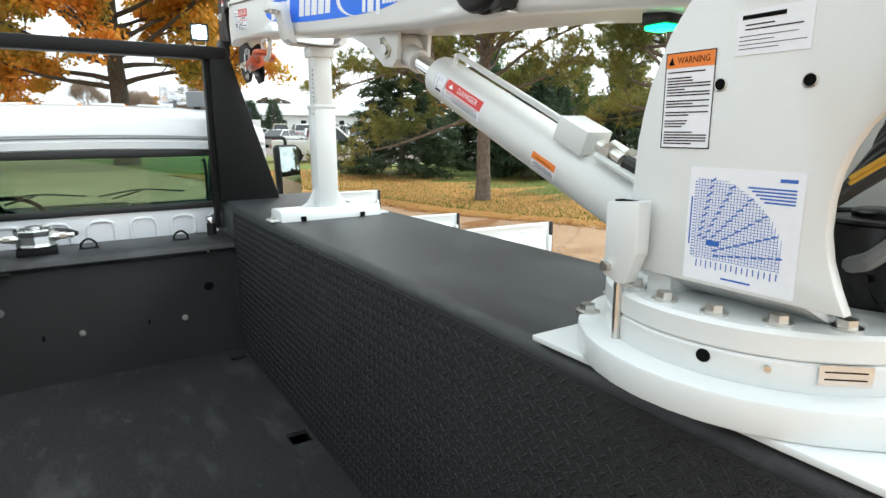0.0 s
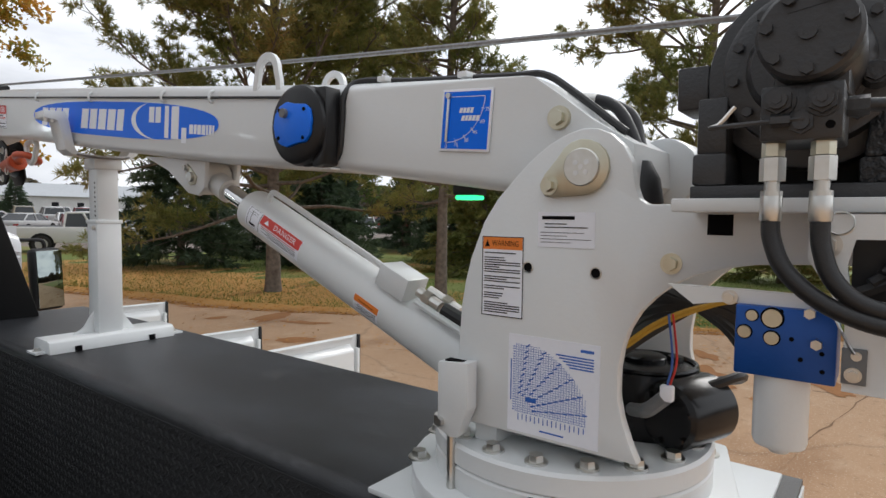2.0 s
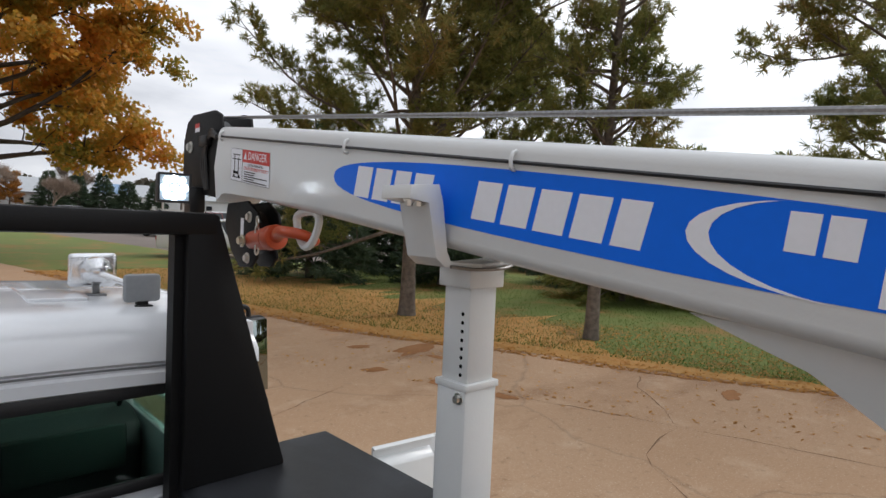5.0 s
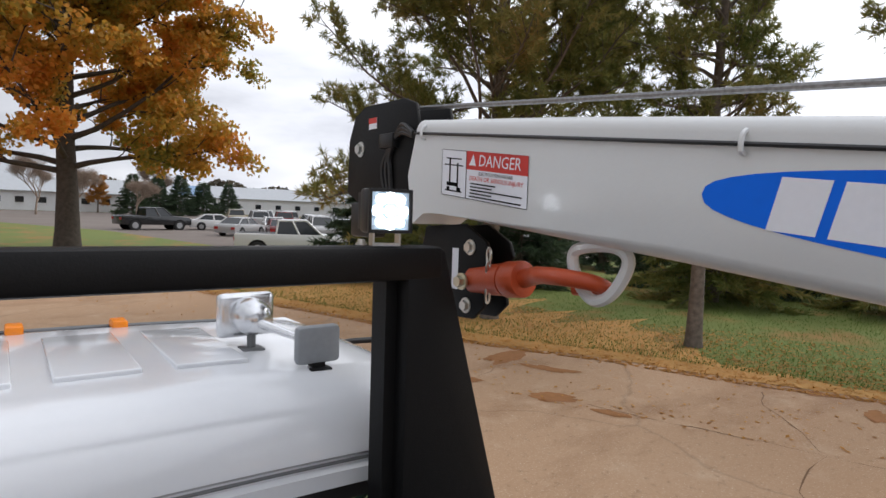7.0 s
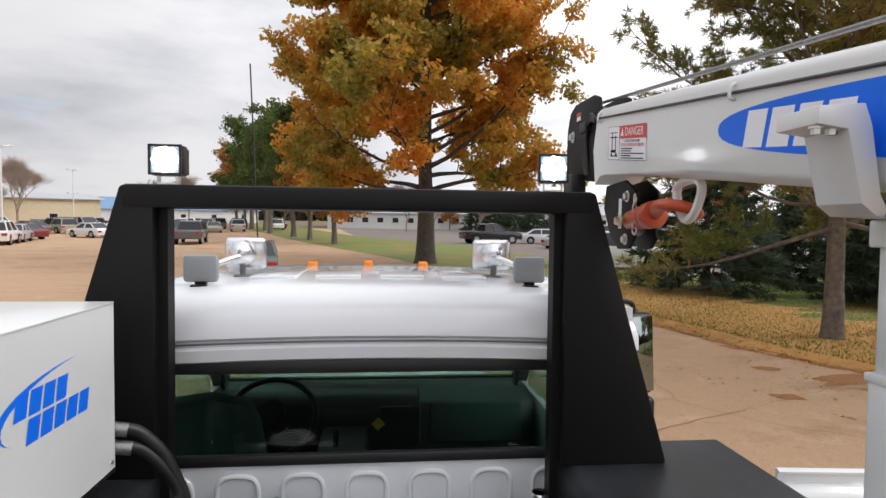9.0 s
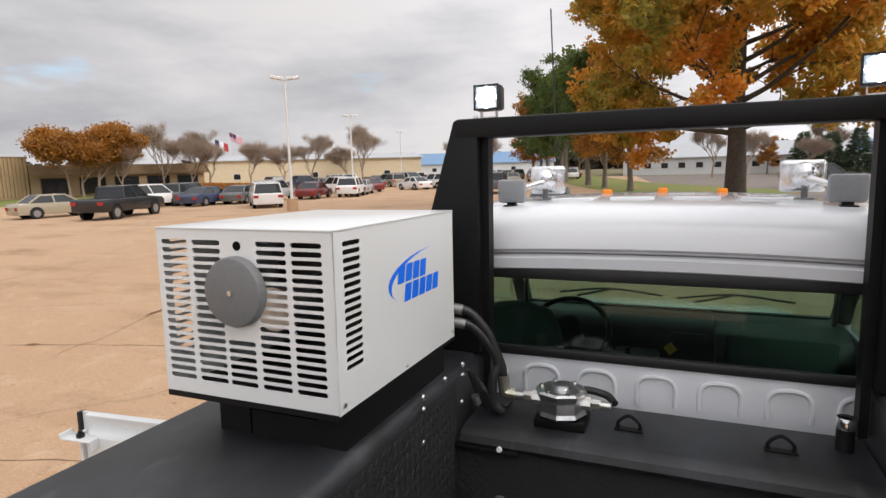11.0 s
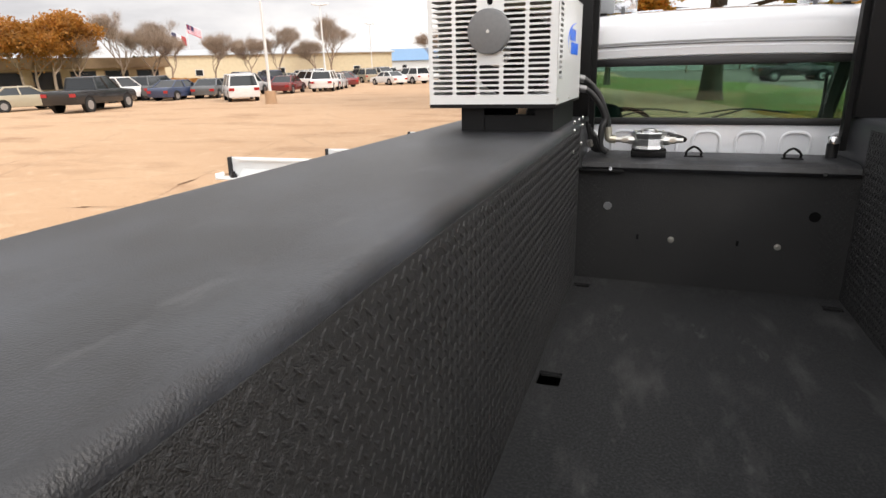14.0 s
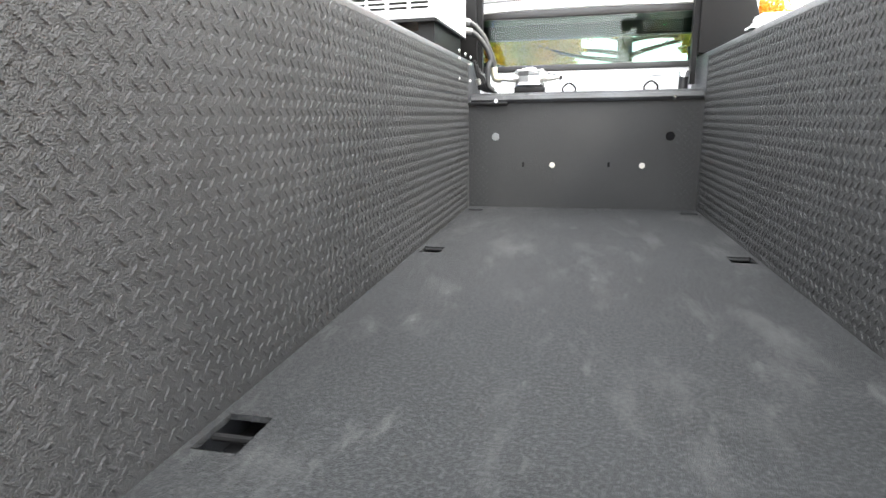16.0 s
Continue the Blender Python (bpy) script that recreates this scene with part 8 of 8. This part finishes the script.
at(broadleaf("big autumn oak with orange and olive leaves on the verge", 5, 19.5, 8.7, 3.5, 0.50, OAKLEAF, 62, 0.19, 44, "oak_tree", 0.38, 9, OAKBARK), 2.3, 34.0, 200)
P1 = "tall pine with long olive-green needles and bare trunk"
pa = at(pine(P1, 11, 15.5, 6.0, 2.3, 0.19, 140, 23, 0.105), 9.8, 14.5, 30)
pb = at(pine(P1, 12, 13.0, 1.8, 2.6, 0.15, 84, 22, 0.105, 0.3), 11.7, 10.1, 80)
pc = at(pine(P1, 13, 14, 3.5, 2.5, 0.17, 86, 24, 0.11, 0.45), 16.0, 4.9, 10)
for src, x, y, turn, sc in ((pc, 21.0, 1.0, 140, 0.95), (pa, 33, -3, 90, 0.9), (pb, 24, -5, 190, 1.1), (pb, 24.0, 22.0, 15, 1.0)):
    again(src, x, y, turn, sc)
SP = "dense dark green spruce with boughs to the ground"
sa = at(spruce(SP, 21, 6.2, 2.7), 11.6, 22.6, 0)
sb = at(spruce(SP, 22, 4.6, 2.2), 15.4, 19.2, 0)
for src, x, y, turn, sc in ((sb, 18.6, 21.6, 40, 1.0), (sa, 21.5, 17.0, 130, 0.8), (sb, 16.8, 24.0, 220, 1.1), (sa, 25.0, 22.5, 300, 0.85), (sb, 22.8, 13.0, 80, 0.75), (sa, 15.5, 100, 20, 1.0), (sb, 19, 101, 70, 1.3), (sa, 22.5, 101.5, 120, 1.05), (sb, 26, 102, 10, 1.2), (sa, 30, 102, 210, 0.9)):
    again(src, x, y, turn, sc)
yp = at(spruce("bushy young pine with olive-green needles under the tall pines", 23, 5.6, 2.6, PINENEEDLE, "young_pine"), 18.8, 13.4, 0)
for x, y, turn, sc in ((22.5, 9.5, 80, 1.0), (25.5, 14.5, 200, 1.15), (24.5, 4.0, 300, 0.9)):
    again(yp, x, y, turn, sc)
# the row along the verge and the trees behind the car park
G1 = "green broadleaf tree in the row along the drive"
ga = at(broadleaf(G1, 31, 14, 4.5, 2.6, 0.30, GREENLEAF, 24, 0.28, 9, "tree", 0.45, 6), -9.9, 69, 0)
gr = at(broadleaf("russet autumn tree in the row along the drive", 32, 11, 3.4, 2.4, 0.24, RUST, 20, 0.28, 8, "tree", 0.45, 6), -4.2, 54.2, 0)
for src, x, y, turn, sc in ((ga, -14.5, 80, 60, 1.1), (ga, -17.5, 92, 140, 1.1), (gr, -7.2, 61.5, 90, 0.95), (gr, -23.3, 104, 200, 1.2), (ga, -21, 99, 250, 1.2), (gr, -28, 118, 20, 1.3), (gr, 12, 108, 70, 0.5), (gr, 60, 100, 120, 1.0), (ga, 72, 96, 190, 1.1), (ga, 86, 88, 10, 1.0), (gr, 98, 84, 100, 1.0)):
    again(src, x, y, turn, sc)
BT = "leafless grey-brown tree by the car park"
ba = at(bare_tree(BT, 41, 13.5, 0.66), -64.0, 60.5, 0)
bb = at(bare_tree(BT, 42, 11.5, 0.74), -61.0, 62.5, 0)
for src, x, y, turn, sc in ((ba, -60.5, 65, 50, 0.9), (bb, -57, 69, 100, 0.95), (bb, -55, 74, 150, 0.9), (ba, -52, 77, 200, 0.85), (bb, -49, 82, 250, 0.85), (ba, -52, 92, 300, 1.1), (bb, -40, 108, 20, 1.1), (ba, -35, 112, 80, 1.0), (bb, -64, 54, 140, 0.9), (ba, 3.5, 92, 30, 0.8), (bb, 8.0, 96, 70, 0.9), (ba, 20, 104, 10, 0.9), (bb, -19, 118, 10, 1.0), (ba, -14, 116, 190, 0.9), (bb, 14, 88, 30, 0.7)):
    again(src, x, y, turn, sc)
oa = at(bare_tree("umbrella-shaped tree with rust-orange leaves by the building", 51, 13.5, 0.86, RUST, 9), -66.2, 49.0, 0)
again(oa, -65.0, 51.8, 130, 1.08)
again(oa, -65.9, 50.4, 60, 0.92)


def clump_mesh(rng, n, lx, h, mat, name, fine=1.0):
    """A far wood's edge: many leaf clumps along a line, uneven in height."""
    x = rng.uniform(-lx, lx, n)
    top = h * (0.55 + 0.45 * np.abs(np.sin(x * 0.11) * np.cos(x * 0.043 + 1)))
    c = np.stack([x, rng.normal(0, 4, n), rng.uniform(0, 1, n) ** 0.7 * top], 1)
    u = unit(rng.normal(0, 1, c.shape))
    r = unit(np.cross(u, rng.normal(0, 1, c.shape)))
    s = rng.uniform(0.6, 1.5, (n, 1)) * fine
    root = tagged(new(name), "distant wood in dull autumn colours along the horizon", "wood", "", "stuff")
    quads("foliage", c, r * s, u * s, mat, root)
    return root


FARWOOD = leafy("far_wood", [(0.05, 0.055, 0.04), (0.09, 0.075, 0.05), (0.13, 0.10, 0.06)])
# the last strip is added out of view behind the truck, to darken the mirror's reflection
for i, (x, y, turn, lx, h) in enumerate(((-60, 330, 8, 260, 11), (180, 260, -25, 200, 13), (-240, 200, 50, 160, 10), (150, 60, -80, 110, 12), (-20, 240, 5, 120, 8), (60, -90, 30, 90, 13))):
    wd = clump_mesh(np.random.default_rng(60 + i), 9000, lx, h, FARWOOD, "far_wood")
    wd.matrix_basis = pose(x, y, 0, 0, 0, turn)

# ---- buildings ----
TAN = material("tan_cladding", (0.42, 0.31, 0.18), 0.7, grain=0.3, scale=3, stain=0.4, stain_scale=0.3, dark=(0.30, 0.20, 0.11))
SIDING = material("white_siding", (0.72, 0.73, 0.74), 0.6, grain=0.15, scale=3, stain=0.15, stain_scale=0.4)
ROOFGREY = material("grey_roof", (0.42, 0.44, 0.46), 0.6, grain=0.2, scale=2)
ROOFBLUE = material("blue_roof", (0.14, 0.26, 0.42), 0.5, grain=0.2, scale=2)
BROWNBAND = material("brown_fascia", (0.24, 0.16, 0.09), 0.7, grain=0.3, scale=3)
DARKGLASS = material("dark_glass", (0.015, 0.018, 0.022), 0.12, grain=0.2, scale=2)


def shed(name, label, x, y, turn, l, d, h, rise, wall, roof, n_win, win_h=0.9, win_z=1.2):
    """A long gabled building with a row of windows along its front (towards -y)."""
    b = thing(name, label, "building", truck=False)
    part("wall", bx(-l / 2, l / 2, 0, d, 0, h), wall, b)
    part("roof", extr([(-0.5, h), (d / 2, h + rise), (d + 0.5, h), (d + 0.5, h - 0.12), (-0.5, h - 0.12)], "x", -l / 2 - 0.5, l / 2 + 0.5), roof, b)
    for i in range(n_win):
        wx = -l / 2 + l * (i + 0.5) / n_win
        wdw = part("window", bx(wx - 0.65, wx + 0.65, -0.06, 0.02, win_z - 0.08, win_z + win_h + 0.08), SIDING, b)
        part("pane", bx(wx - 0.55, wx + 0.55, -0.09, -0.05, win_z, win_z + win_h), DARKGLASS, wdw)
    b.matrix_basis = pose(x, y, 0, 0, 0, turn)
    return b


shed("white_shed", "long white shed with a row of small dark windows", 6.5, 112, -6, 34, 12, 3.0, 2.4, SIDING, ROOFGREY, 12)
shed("white_shed", "white gabled barn beyond the car park", -2, 126, 8, 16, 14, 4.0, 4.0, SIDING, ROOFGREY, 4)
shed("white_shed", "long white shed with a row of small dark windows", 52, 120, -14, 40, 12, 3.2, 2.4, SIDING, ROOFGREY, 10)
shed("blue_roofed_hall", "long low hall with a blue roof at the yard's end", -52, 150, 16, 42, 16, 3.2, 3.0, SIDING, ROOFBLUE, 6)
shed("blue_roofed_hall", "low hall with a blue roof behind the parked cars", 42, 128, -10, 30, 14, 3.6, 2.0, SIDING, ROOFBLUE, 4)
fac = thing("tan_factory", "large windowless building clad in tan ribbed panels", "building", truck=False)
part("wall", bx(0, 15.0, 0, 30, 0, 4.7), TAN, fac)
part("roof_edge", bx(-0.1, 15.1, -0.1, 30, 4.7, 4.9), BROWNBAND, fac)
for i in range(36):
    part("cladding_rib", bx(0.2 + i * 0.41, 0.42 + i * 0.41, -0.10 - 0.05 * (i % 3), 0.02, 0.2, 4.7), TAN, fac)
fac.matrix_basis = pose(-71.4, 32.4, 0, 0, 0, 88)
ann = thing("white_annex", "plain white annex beside the tan building", "building", truck=False)
part("wall", bx(-10, 0, 0, 14, 0, 5.0), SIDING, ann)
part("roof_edge", bx(-10.1, 0.1, -0.1, 14, 5.0, 5.2), ROOFGREY, ann)
ann.matrix_basis = pose(-68.5, 32.0, 0, 0, 0, 88)
off = thing("office_wing", "low office wing with brown fascia and dark entrance glass", "building", truck=False)
part("wall", bx(0, 22, 0, 12, 0, 3.0), TAN, off)
part("fascia", bx(-0.2, 22.4, -0.6, 12, 2.6, 3.9), BROWNBAND, off)
for i in range(5):
    pn = part("window", bx(1.0 + i * 4.2, 4.2 + i * 4.2, -0.06, 0.02, 0.2 if i < 2 else 0.9, 2.4), BROWNBAND, off)
    part("pane", bx(1.1 + i * 4.2, 4.1 + i * 4.2, -0.1, -0.05, 0.3 if i < 2 else 1.0, 2.3), DARKGLASS, pn)
off.matrix_basis = pose(-71.0, 47.6, 0, 0, 0, 75)
shed("white_shed", "pale low warehouse behind bare trees", -62, 92, 40, 40, 14, 4.5, 1.0, material("cream_siding", (0.6, 0.52, 0.36), 0.7, grain=0.2, scale=2), ROOFGREY, 3)
hedge = clump_mesh(np.random.default_rng(77), 14000, 16, 1.3, RUST, "hedge", 0.13)
hedge.matrix_basis = pose(-52, 70, 0, 0, 0, 60) @ Matrix.Diagonal((1, 0.25, 1, 1))
hedge["label"], hedge["category"] = "low russet hedge along the car park", "hedge"

# ---- poles and flags ----
POLE = material("pole_white", (0.66, 0.66, 0.66), 0.45, grain=0.1, scale=5)


def yard_light(x, y, h, base=True):
    p = thing("yard_light", "white yard light pole with twin flat heads on a concrete base", "light pole", "yard lights", truck=False)
    if base:
        part("base", rod((0, 0, 0), (0, 0, 0.75), 0.36, 16, 0.33), CONCRETE, p, "concrete pole base")
    part("pole", rod((0, 0, 0.6), (0, 0, h), 0.10, 10, 0.06), POLE, p)
    for s in (-1, 1):
        part("lamp_head", moved(bx(0.1, 0.85, -0.2, 0.2, -0.05, 0.12, 0.03), pose(0, 0, h, 0, 0, 40 if s > 0 else 220) @ pose(0, 0, 0, 0, -8, 0)), POLE, p)
    p.matrix_basis = pose(x, y, 0)
    return p


yard_light(-22.4, 32.4, 7.9)
yard_light(-33.0, 57.2, 8.0)
yard_light(-46, 95, 8.6)
yard_light(-44, 120, 8.6)
arm = thing("street_lamp", "tall slim street lamp with a curved arm", "street lamp", truck=False)
part("post", rod((0, 0, 0), (0, 0, 7.5), 0.12, 10, 0.07), POLE, arm)
part("arm", pipe([(0, 0, 7.4), (-0.4, -0.5, 7.75), (-1.2, -1.6, 7.9)], 0.05, 8), POLE, arm)
part("lamp_head", bx(-1.7, -1.1, -1.8, -1.5, 7.83, 7.97, 0.03), POLE, arm)
arm.matrix_basis = pose(-46.5, 24.2, 0)
NAVY, FLAGRED = material("navy_cloth", (0.02, 0.03, 0.10), 0.8, grain=0.2, scale=6), material("red_cloth", (0.42, 0.03, 0.04), 0.8, grain=0.2, scale=6)


def flag(kind, x, y, turn, h):
    """A slim pole with a drooping cloth in upright bands, or with stripes and a dark corner."""
    fg = thing("flagpole", "slim white flagpole flying a " + kind + " flag", "flagpole", "flagpoles", truck=False)
    part("pole", rod((0, 0, 0), (0, 0, h), 0.07, 8), POLE, fg)

    def sheet_of(u0, u1, v0, v1, d):
        us = [u0 + (u1 - u0) * k / 6 for k in range(7)]
        return loft([[(0.06 + 2.5 * u, d + 0.16 * math.sin(u * 8), h - 1.9 - 1.1 * u + 1.6 * (v0 + (v1 - v0) * m / 2)) for u in us] for m in range(3)])
    if kind == "striped":
        cloth = part("cloth", sheet_of(0, 1, 0, 1, 0), DECAL, fg)
        for k in range(5):
            for e in (-0.012, 0.012):
                part("stripe", sheet_of(0, 1, k * 0.2, k * 0.2 + 0.12, e), FLAGRED, cloth)
        for e in (-0.024, 0.024):
            part("canton", sheet_of(0, 0.5, 0.42, 1, e), NAVY, cloth)
    else:
        for k, mat in enumerate((NAVY, DECAL, FLAGRED)):
            part("band", sheet_of(k / 3, (k + 1) / 3, 0, 1, 0), mat, fg)
    fg.matrix_basis = pose(x, y, 0, 0, 0, turn)


flag("three-banded", -89.3, 96.7, 40, 9.6)
flag("striped", -87.2, 98.7, 40, 11.0)

# ---- parked cars ----
PAINT = {n: material("paint_" + n, c, 0.25, 0.0, grain=0.05, scale=8, coat=0.35, dark=[k * 0.8 for k in c]) for n, c in
         {"white": (0.72, 0.72, 0.72), "black": (0.015, 0.016, 0.018), "silver": (0.42, 0.42, 0.42), "red": (0.15, 0.025, 0.025), "blue": (0.035, 0.05, 0.10), "grey": (0.10, 0.105, 0.11), "tan": (0.34, 0.30, 0.22), "green": (0.10, 0.13, 0.11)}.items()}
CARGLASS = material("car_glass", (0.02, 0.024, 0.028), 0.06)
RIM = material("rim", (0.45, 0.45, 0.46), 0.35, 0.8)
LENSRED = material("tail_lens", (0.35, 0.02, 0.02), 0.2)
SHAPES = {  # lower outline, roof line, length of wheelbase, width
    "sedan": ([(-2.35, 0.25), (-2.38, 0.75), (-2.25, 0.93), (-1.5, 0.95), (1.0, 0.92), (2.15, 0.78), (2.36, 0.60), (2.36, 0.25)], [(-1.75, 0.94), (-1.05, 1.40), (0.25, 1.42), (1.05, 0.92)], 1.38, 1.78, 0.32),
    "suv": ([(-2.3, 0.32), (-2.35, 0.95), (-2.25, 1.08), (1.1, 1.05), (2.15, 0.95), (2.32, 0.75), (2.32, 0.32)], [(-2.2, 1.06), (-1.95, 1.72), (0.35, 1.74), (1.15, 1.05)], 1.35, 1.86, 0.36),
    "van": ([(-2.5, 0.28), (-2.52, 0.95), (-2.48, 1.02), (1.4, 1.0), (2.3, 0.85), (2.5, 0.65), (2.5, 0.28)], [(-2.45, 1.0), (-2.25, 1.70), (0.5, 1.74), (1.65, 0.98)], 1.52, 1.95, 0.34),
    "pickup": ([(-2.85, 0.45), (-2.88, 1.12), (-2.8, 1.18), (-0.8, 1.18), (1.45, 1.18), (2.65, 1.08), (2.85, 0.9), (2.85, 0.42)], [(-0.95, 1.16), (-0.85, 1.84), (0.45, 1.88), (1.25, 1.16)], 1.80, 1.98, 0.40),
}
MADE = {}


def car(kind, colour, x, y, turn):
    """A parked car of a kind, facing turn degrees; later ones share the first one's meshes."""
    key = kind, colour
    if key in MADE:
        return copy_thing(MADE[key], pose(x, y, 0, 0, 0, turn))
    low, roof, wb, wd, wr = SHAPES[kind]
    nm = "pickup_truck" if kind == "pickup" else "car"
    c = thing(nm, colour + " " + {"sedan": "four-door saloon car", "suv": "sport utility car", "van": "family van", "pickup": "crew-cab pickup truck"}[kind] + " parked in the yard", nm.replace("_", " "), "parked vehicles", truck=False)
    h, w2 = wd / 2, wd / 2 - 0.22
    body = extr(low, "y", -h, h, 0.05)
    roof_up = extr([(roof[1][0] - 0.06, roof[1][1] - 0.06), (roof[1][0] + 0.05, roof[1][1] + 0.015), (roof[2][0] - 0.05, roof[2][1] + 0.015), (roof[2][0] + 0.12, roof[2][1] - 0.06)], "y", -w2 - 0.03, w2 + 0.03, 0.02)
    posts = []
    for s in (-1, 1):
        for (ax, az), (bx_, bz) in ((roof[0], roof[1]), (roof[3], roof[2]), (((roof[0][0] + roof[3][0]) / 2, roof[0][1]), ((roof[1][0] + roof[2][0]) / 2, roof[1][1]))):
            posts.append(rod((ax, s * (h - 0.045), az), (bx_, s * (w2 + 0.01), bz), 0.05, 5))
    if kind == "pickup":
        bed_in = bx(-2.75, -0.95, -h + 0.12, h - 0.12, 1.17, 1.19)
    part("body", join(body, roof_up, *posts), PAINT[colour], c)
    gl = bmesh.new()
    rg = [[gl.verts.new((px, s * (h - 0.06 if i in (0, 3) else w2), pz)) for i, (px, pz) in enumerate(roof)] for s in (-1, 1)]
    gl.faces.new(rg[0]), gl.faces.new(rg[1])
    for i in range(4):
        gl.faces.new((rg[0][i], rg[0][(i + 1) % 4], rg[1][(i + 1) % 4], rg[1][i]))
    bmesh.ops.recalc_face_normals(gl, faces=gl.faces)
    part("window_glass", gl, CARGLASS, c, smooth=False)
    if kind == "pickup":
        part("bed_liner", bed_in, BLACK, c)
    for s in (-1, 1):
        for q in (-wb, wb):
            wh = part("wheel", lathe([(0.0, -0.11), (wr * 0.9, -0.11), (wr, -0.08), (wr, 0.08), (wr * 0.9, 0.11), (0.0, 0.11)], basis((q, s * (h - 0.09), wr), (1, 0, 0), (0, 0, 1)), 16), TYRE, c)
            part("rim", rod((q, s * (h - 0.09) + s * 0.10, wr), (q, s * (h + 0.035), wr), wr * 0.62, 12), RIM, wh)
            part("arch", rod((q, s * (h - 0.2), wr + 0.02), (q, s * (h + 0.004), wr + 0.02), wr * 1.2, 16), BLACK, c)
        zl = low[1][1] * 0.85
        part("tail_light", bx(low[1][0] - 0.02, low[1][0] + 0.1, *sorted((s * (h - 0.35), s * (h - 0.02))), zl - 0.10, zl + 0.08), LENSRED, c)
        part("headlight", bx(low[-2][0] - 0.1, low[-2][0] + 0.015, *sorted((s * (h - 0.45), s * (h - 0.06))), low[-2][1] - 0.06, low[-2][1] + 0.06), RIM, c)
    c.matrix_basis = pose(x, y, 0, 0, 0, turn)
    MADE[key] = c
    return c


car("pickup", "white", 11.8, 31.4, -22)
car("pickup", "black", 10.2, 57.5, 12)
car("sedan", "white", 15.6, 57.8, -14)
car("sedan", "silver", 15.2, 50.0, 40)
car("pickup", "black", -31.0, 27.4, 106)
car("sedan", "tan", -36.3, 27.0, 78)
car("van", "white", -27.4, 36.0, 134)
car("sedan", "green", -5.2, 27.4, 100)
car("pickup", "grey", -15.8, 53.0, 100)
for k, cx, cy, tn, col in (("suv", -37.2, 35.0, 85, "white"), ("suv", -36.9, 38.2, 100, "grey"), ("sedan", -34.2, 37.6, 95, "blue"), ("sedan", -33.0, 40.0, 110, "grey"), ("suv", -32.2, 43.0, 100, "silver"), ("sedan", -30.2, 46, 105, "red"), ("suv", -28.2, 49, 110, "white"), ("sedan", -29.5, 53, 110, "silver")):
    car(k, col, cx, cy, tn)
rc = random.Random(9)
kinds, cols = ["sedan", "suv", "sedan", "pickup", "suv", "van"], ["white", "silver", "grey", "black", "red", "blue", "tan", "silver", "white"]
for r, (x0, y0, dx, dy, n, tn) in enumerate(((17.5, 47.5, 3.1, -0.9, 9, 75), (19.5, 54.0, 3.0, -0.8, 11, 255), (22, 66, 3.0, -0.6, 12, 75), (22, 73, 3.0, -0.5, 12, 255), (-33.5, 55, 1.7, 2.6, 7, 150), (-43, 62, 1.6, 2.7, 8, 150), (-52, 68, 1.7, 2.7, 8, 150), (-26, 72, 1.8, 5.2, 6, 105), (-22.5, 64, -0.6, 6.0, 5, 100), (20, 38.5, 3.3, -0.8, 5, 75), (-38, 92, 2.8, 2.0, 8, 120))):
    for i in range(n):
        if rc.random() < 0.84:
            car(rc.choice(kinds), rc.choice(cols), x0 + dx * i + rc.uniform(-0.2, 0.2), y0 + dy * i + rc.uniform(-0.3, 0.3), tn + rc.choice((0, 0, 180)) + rc.uniform(-3, 3))
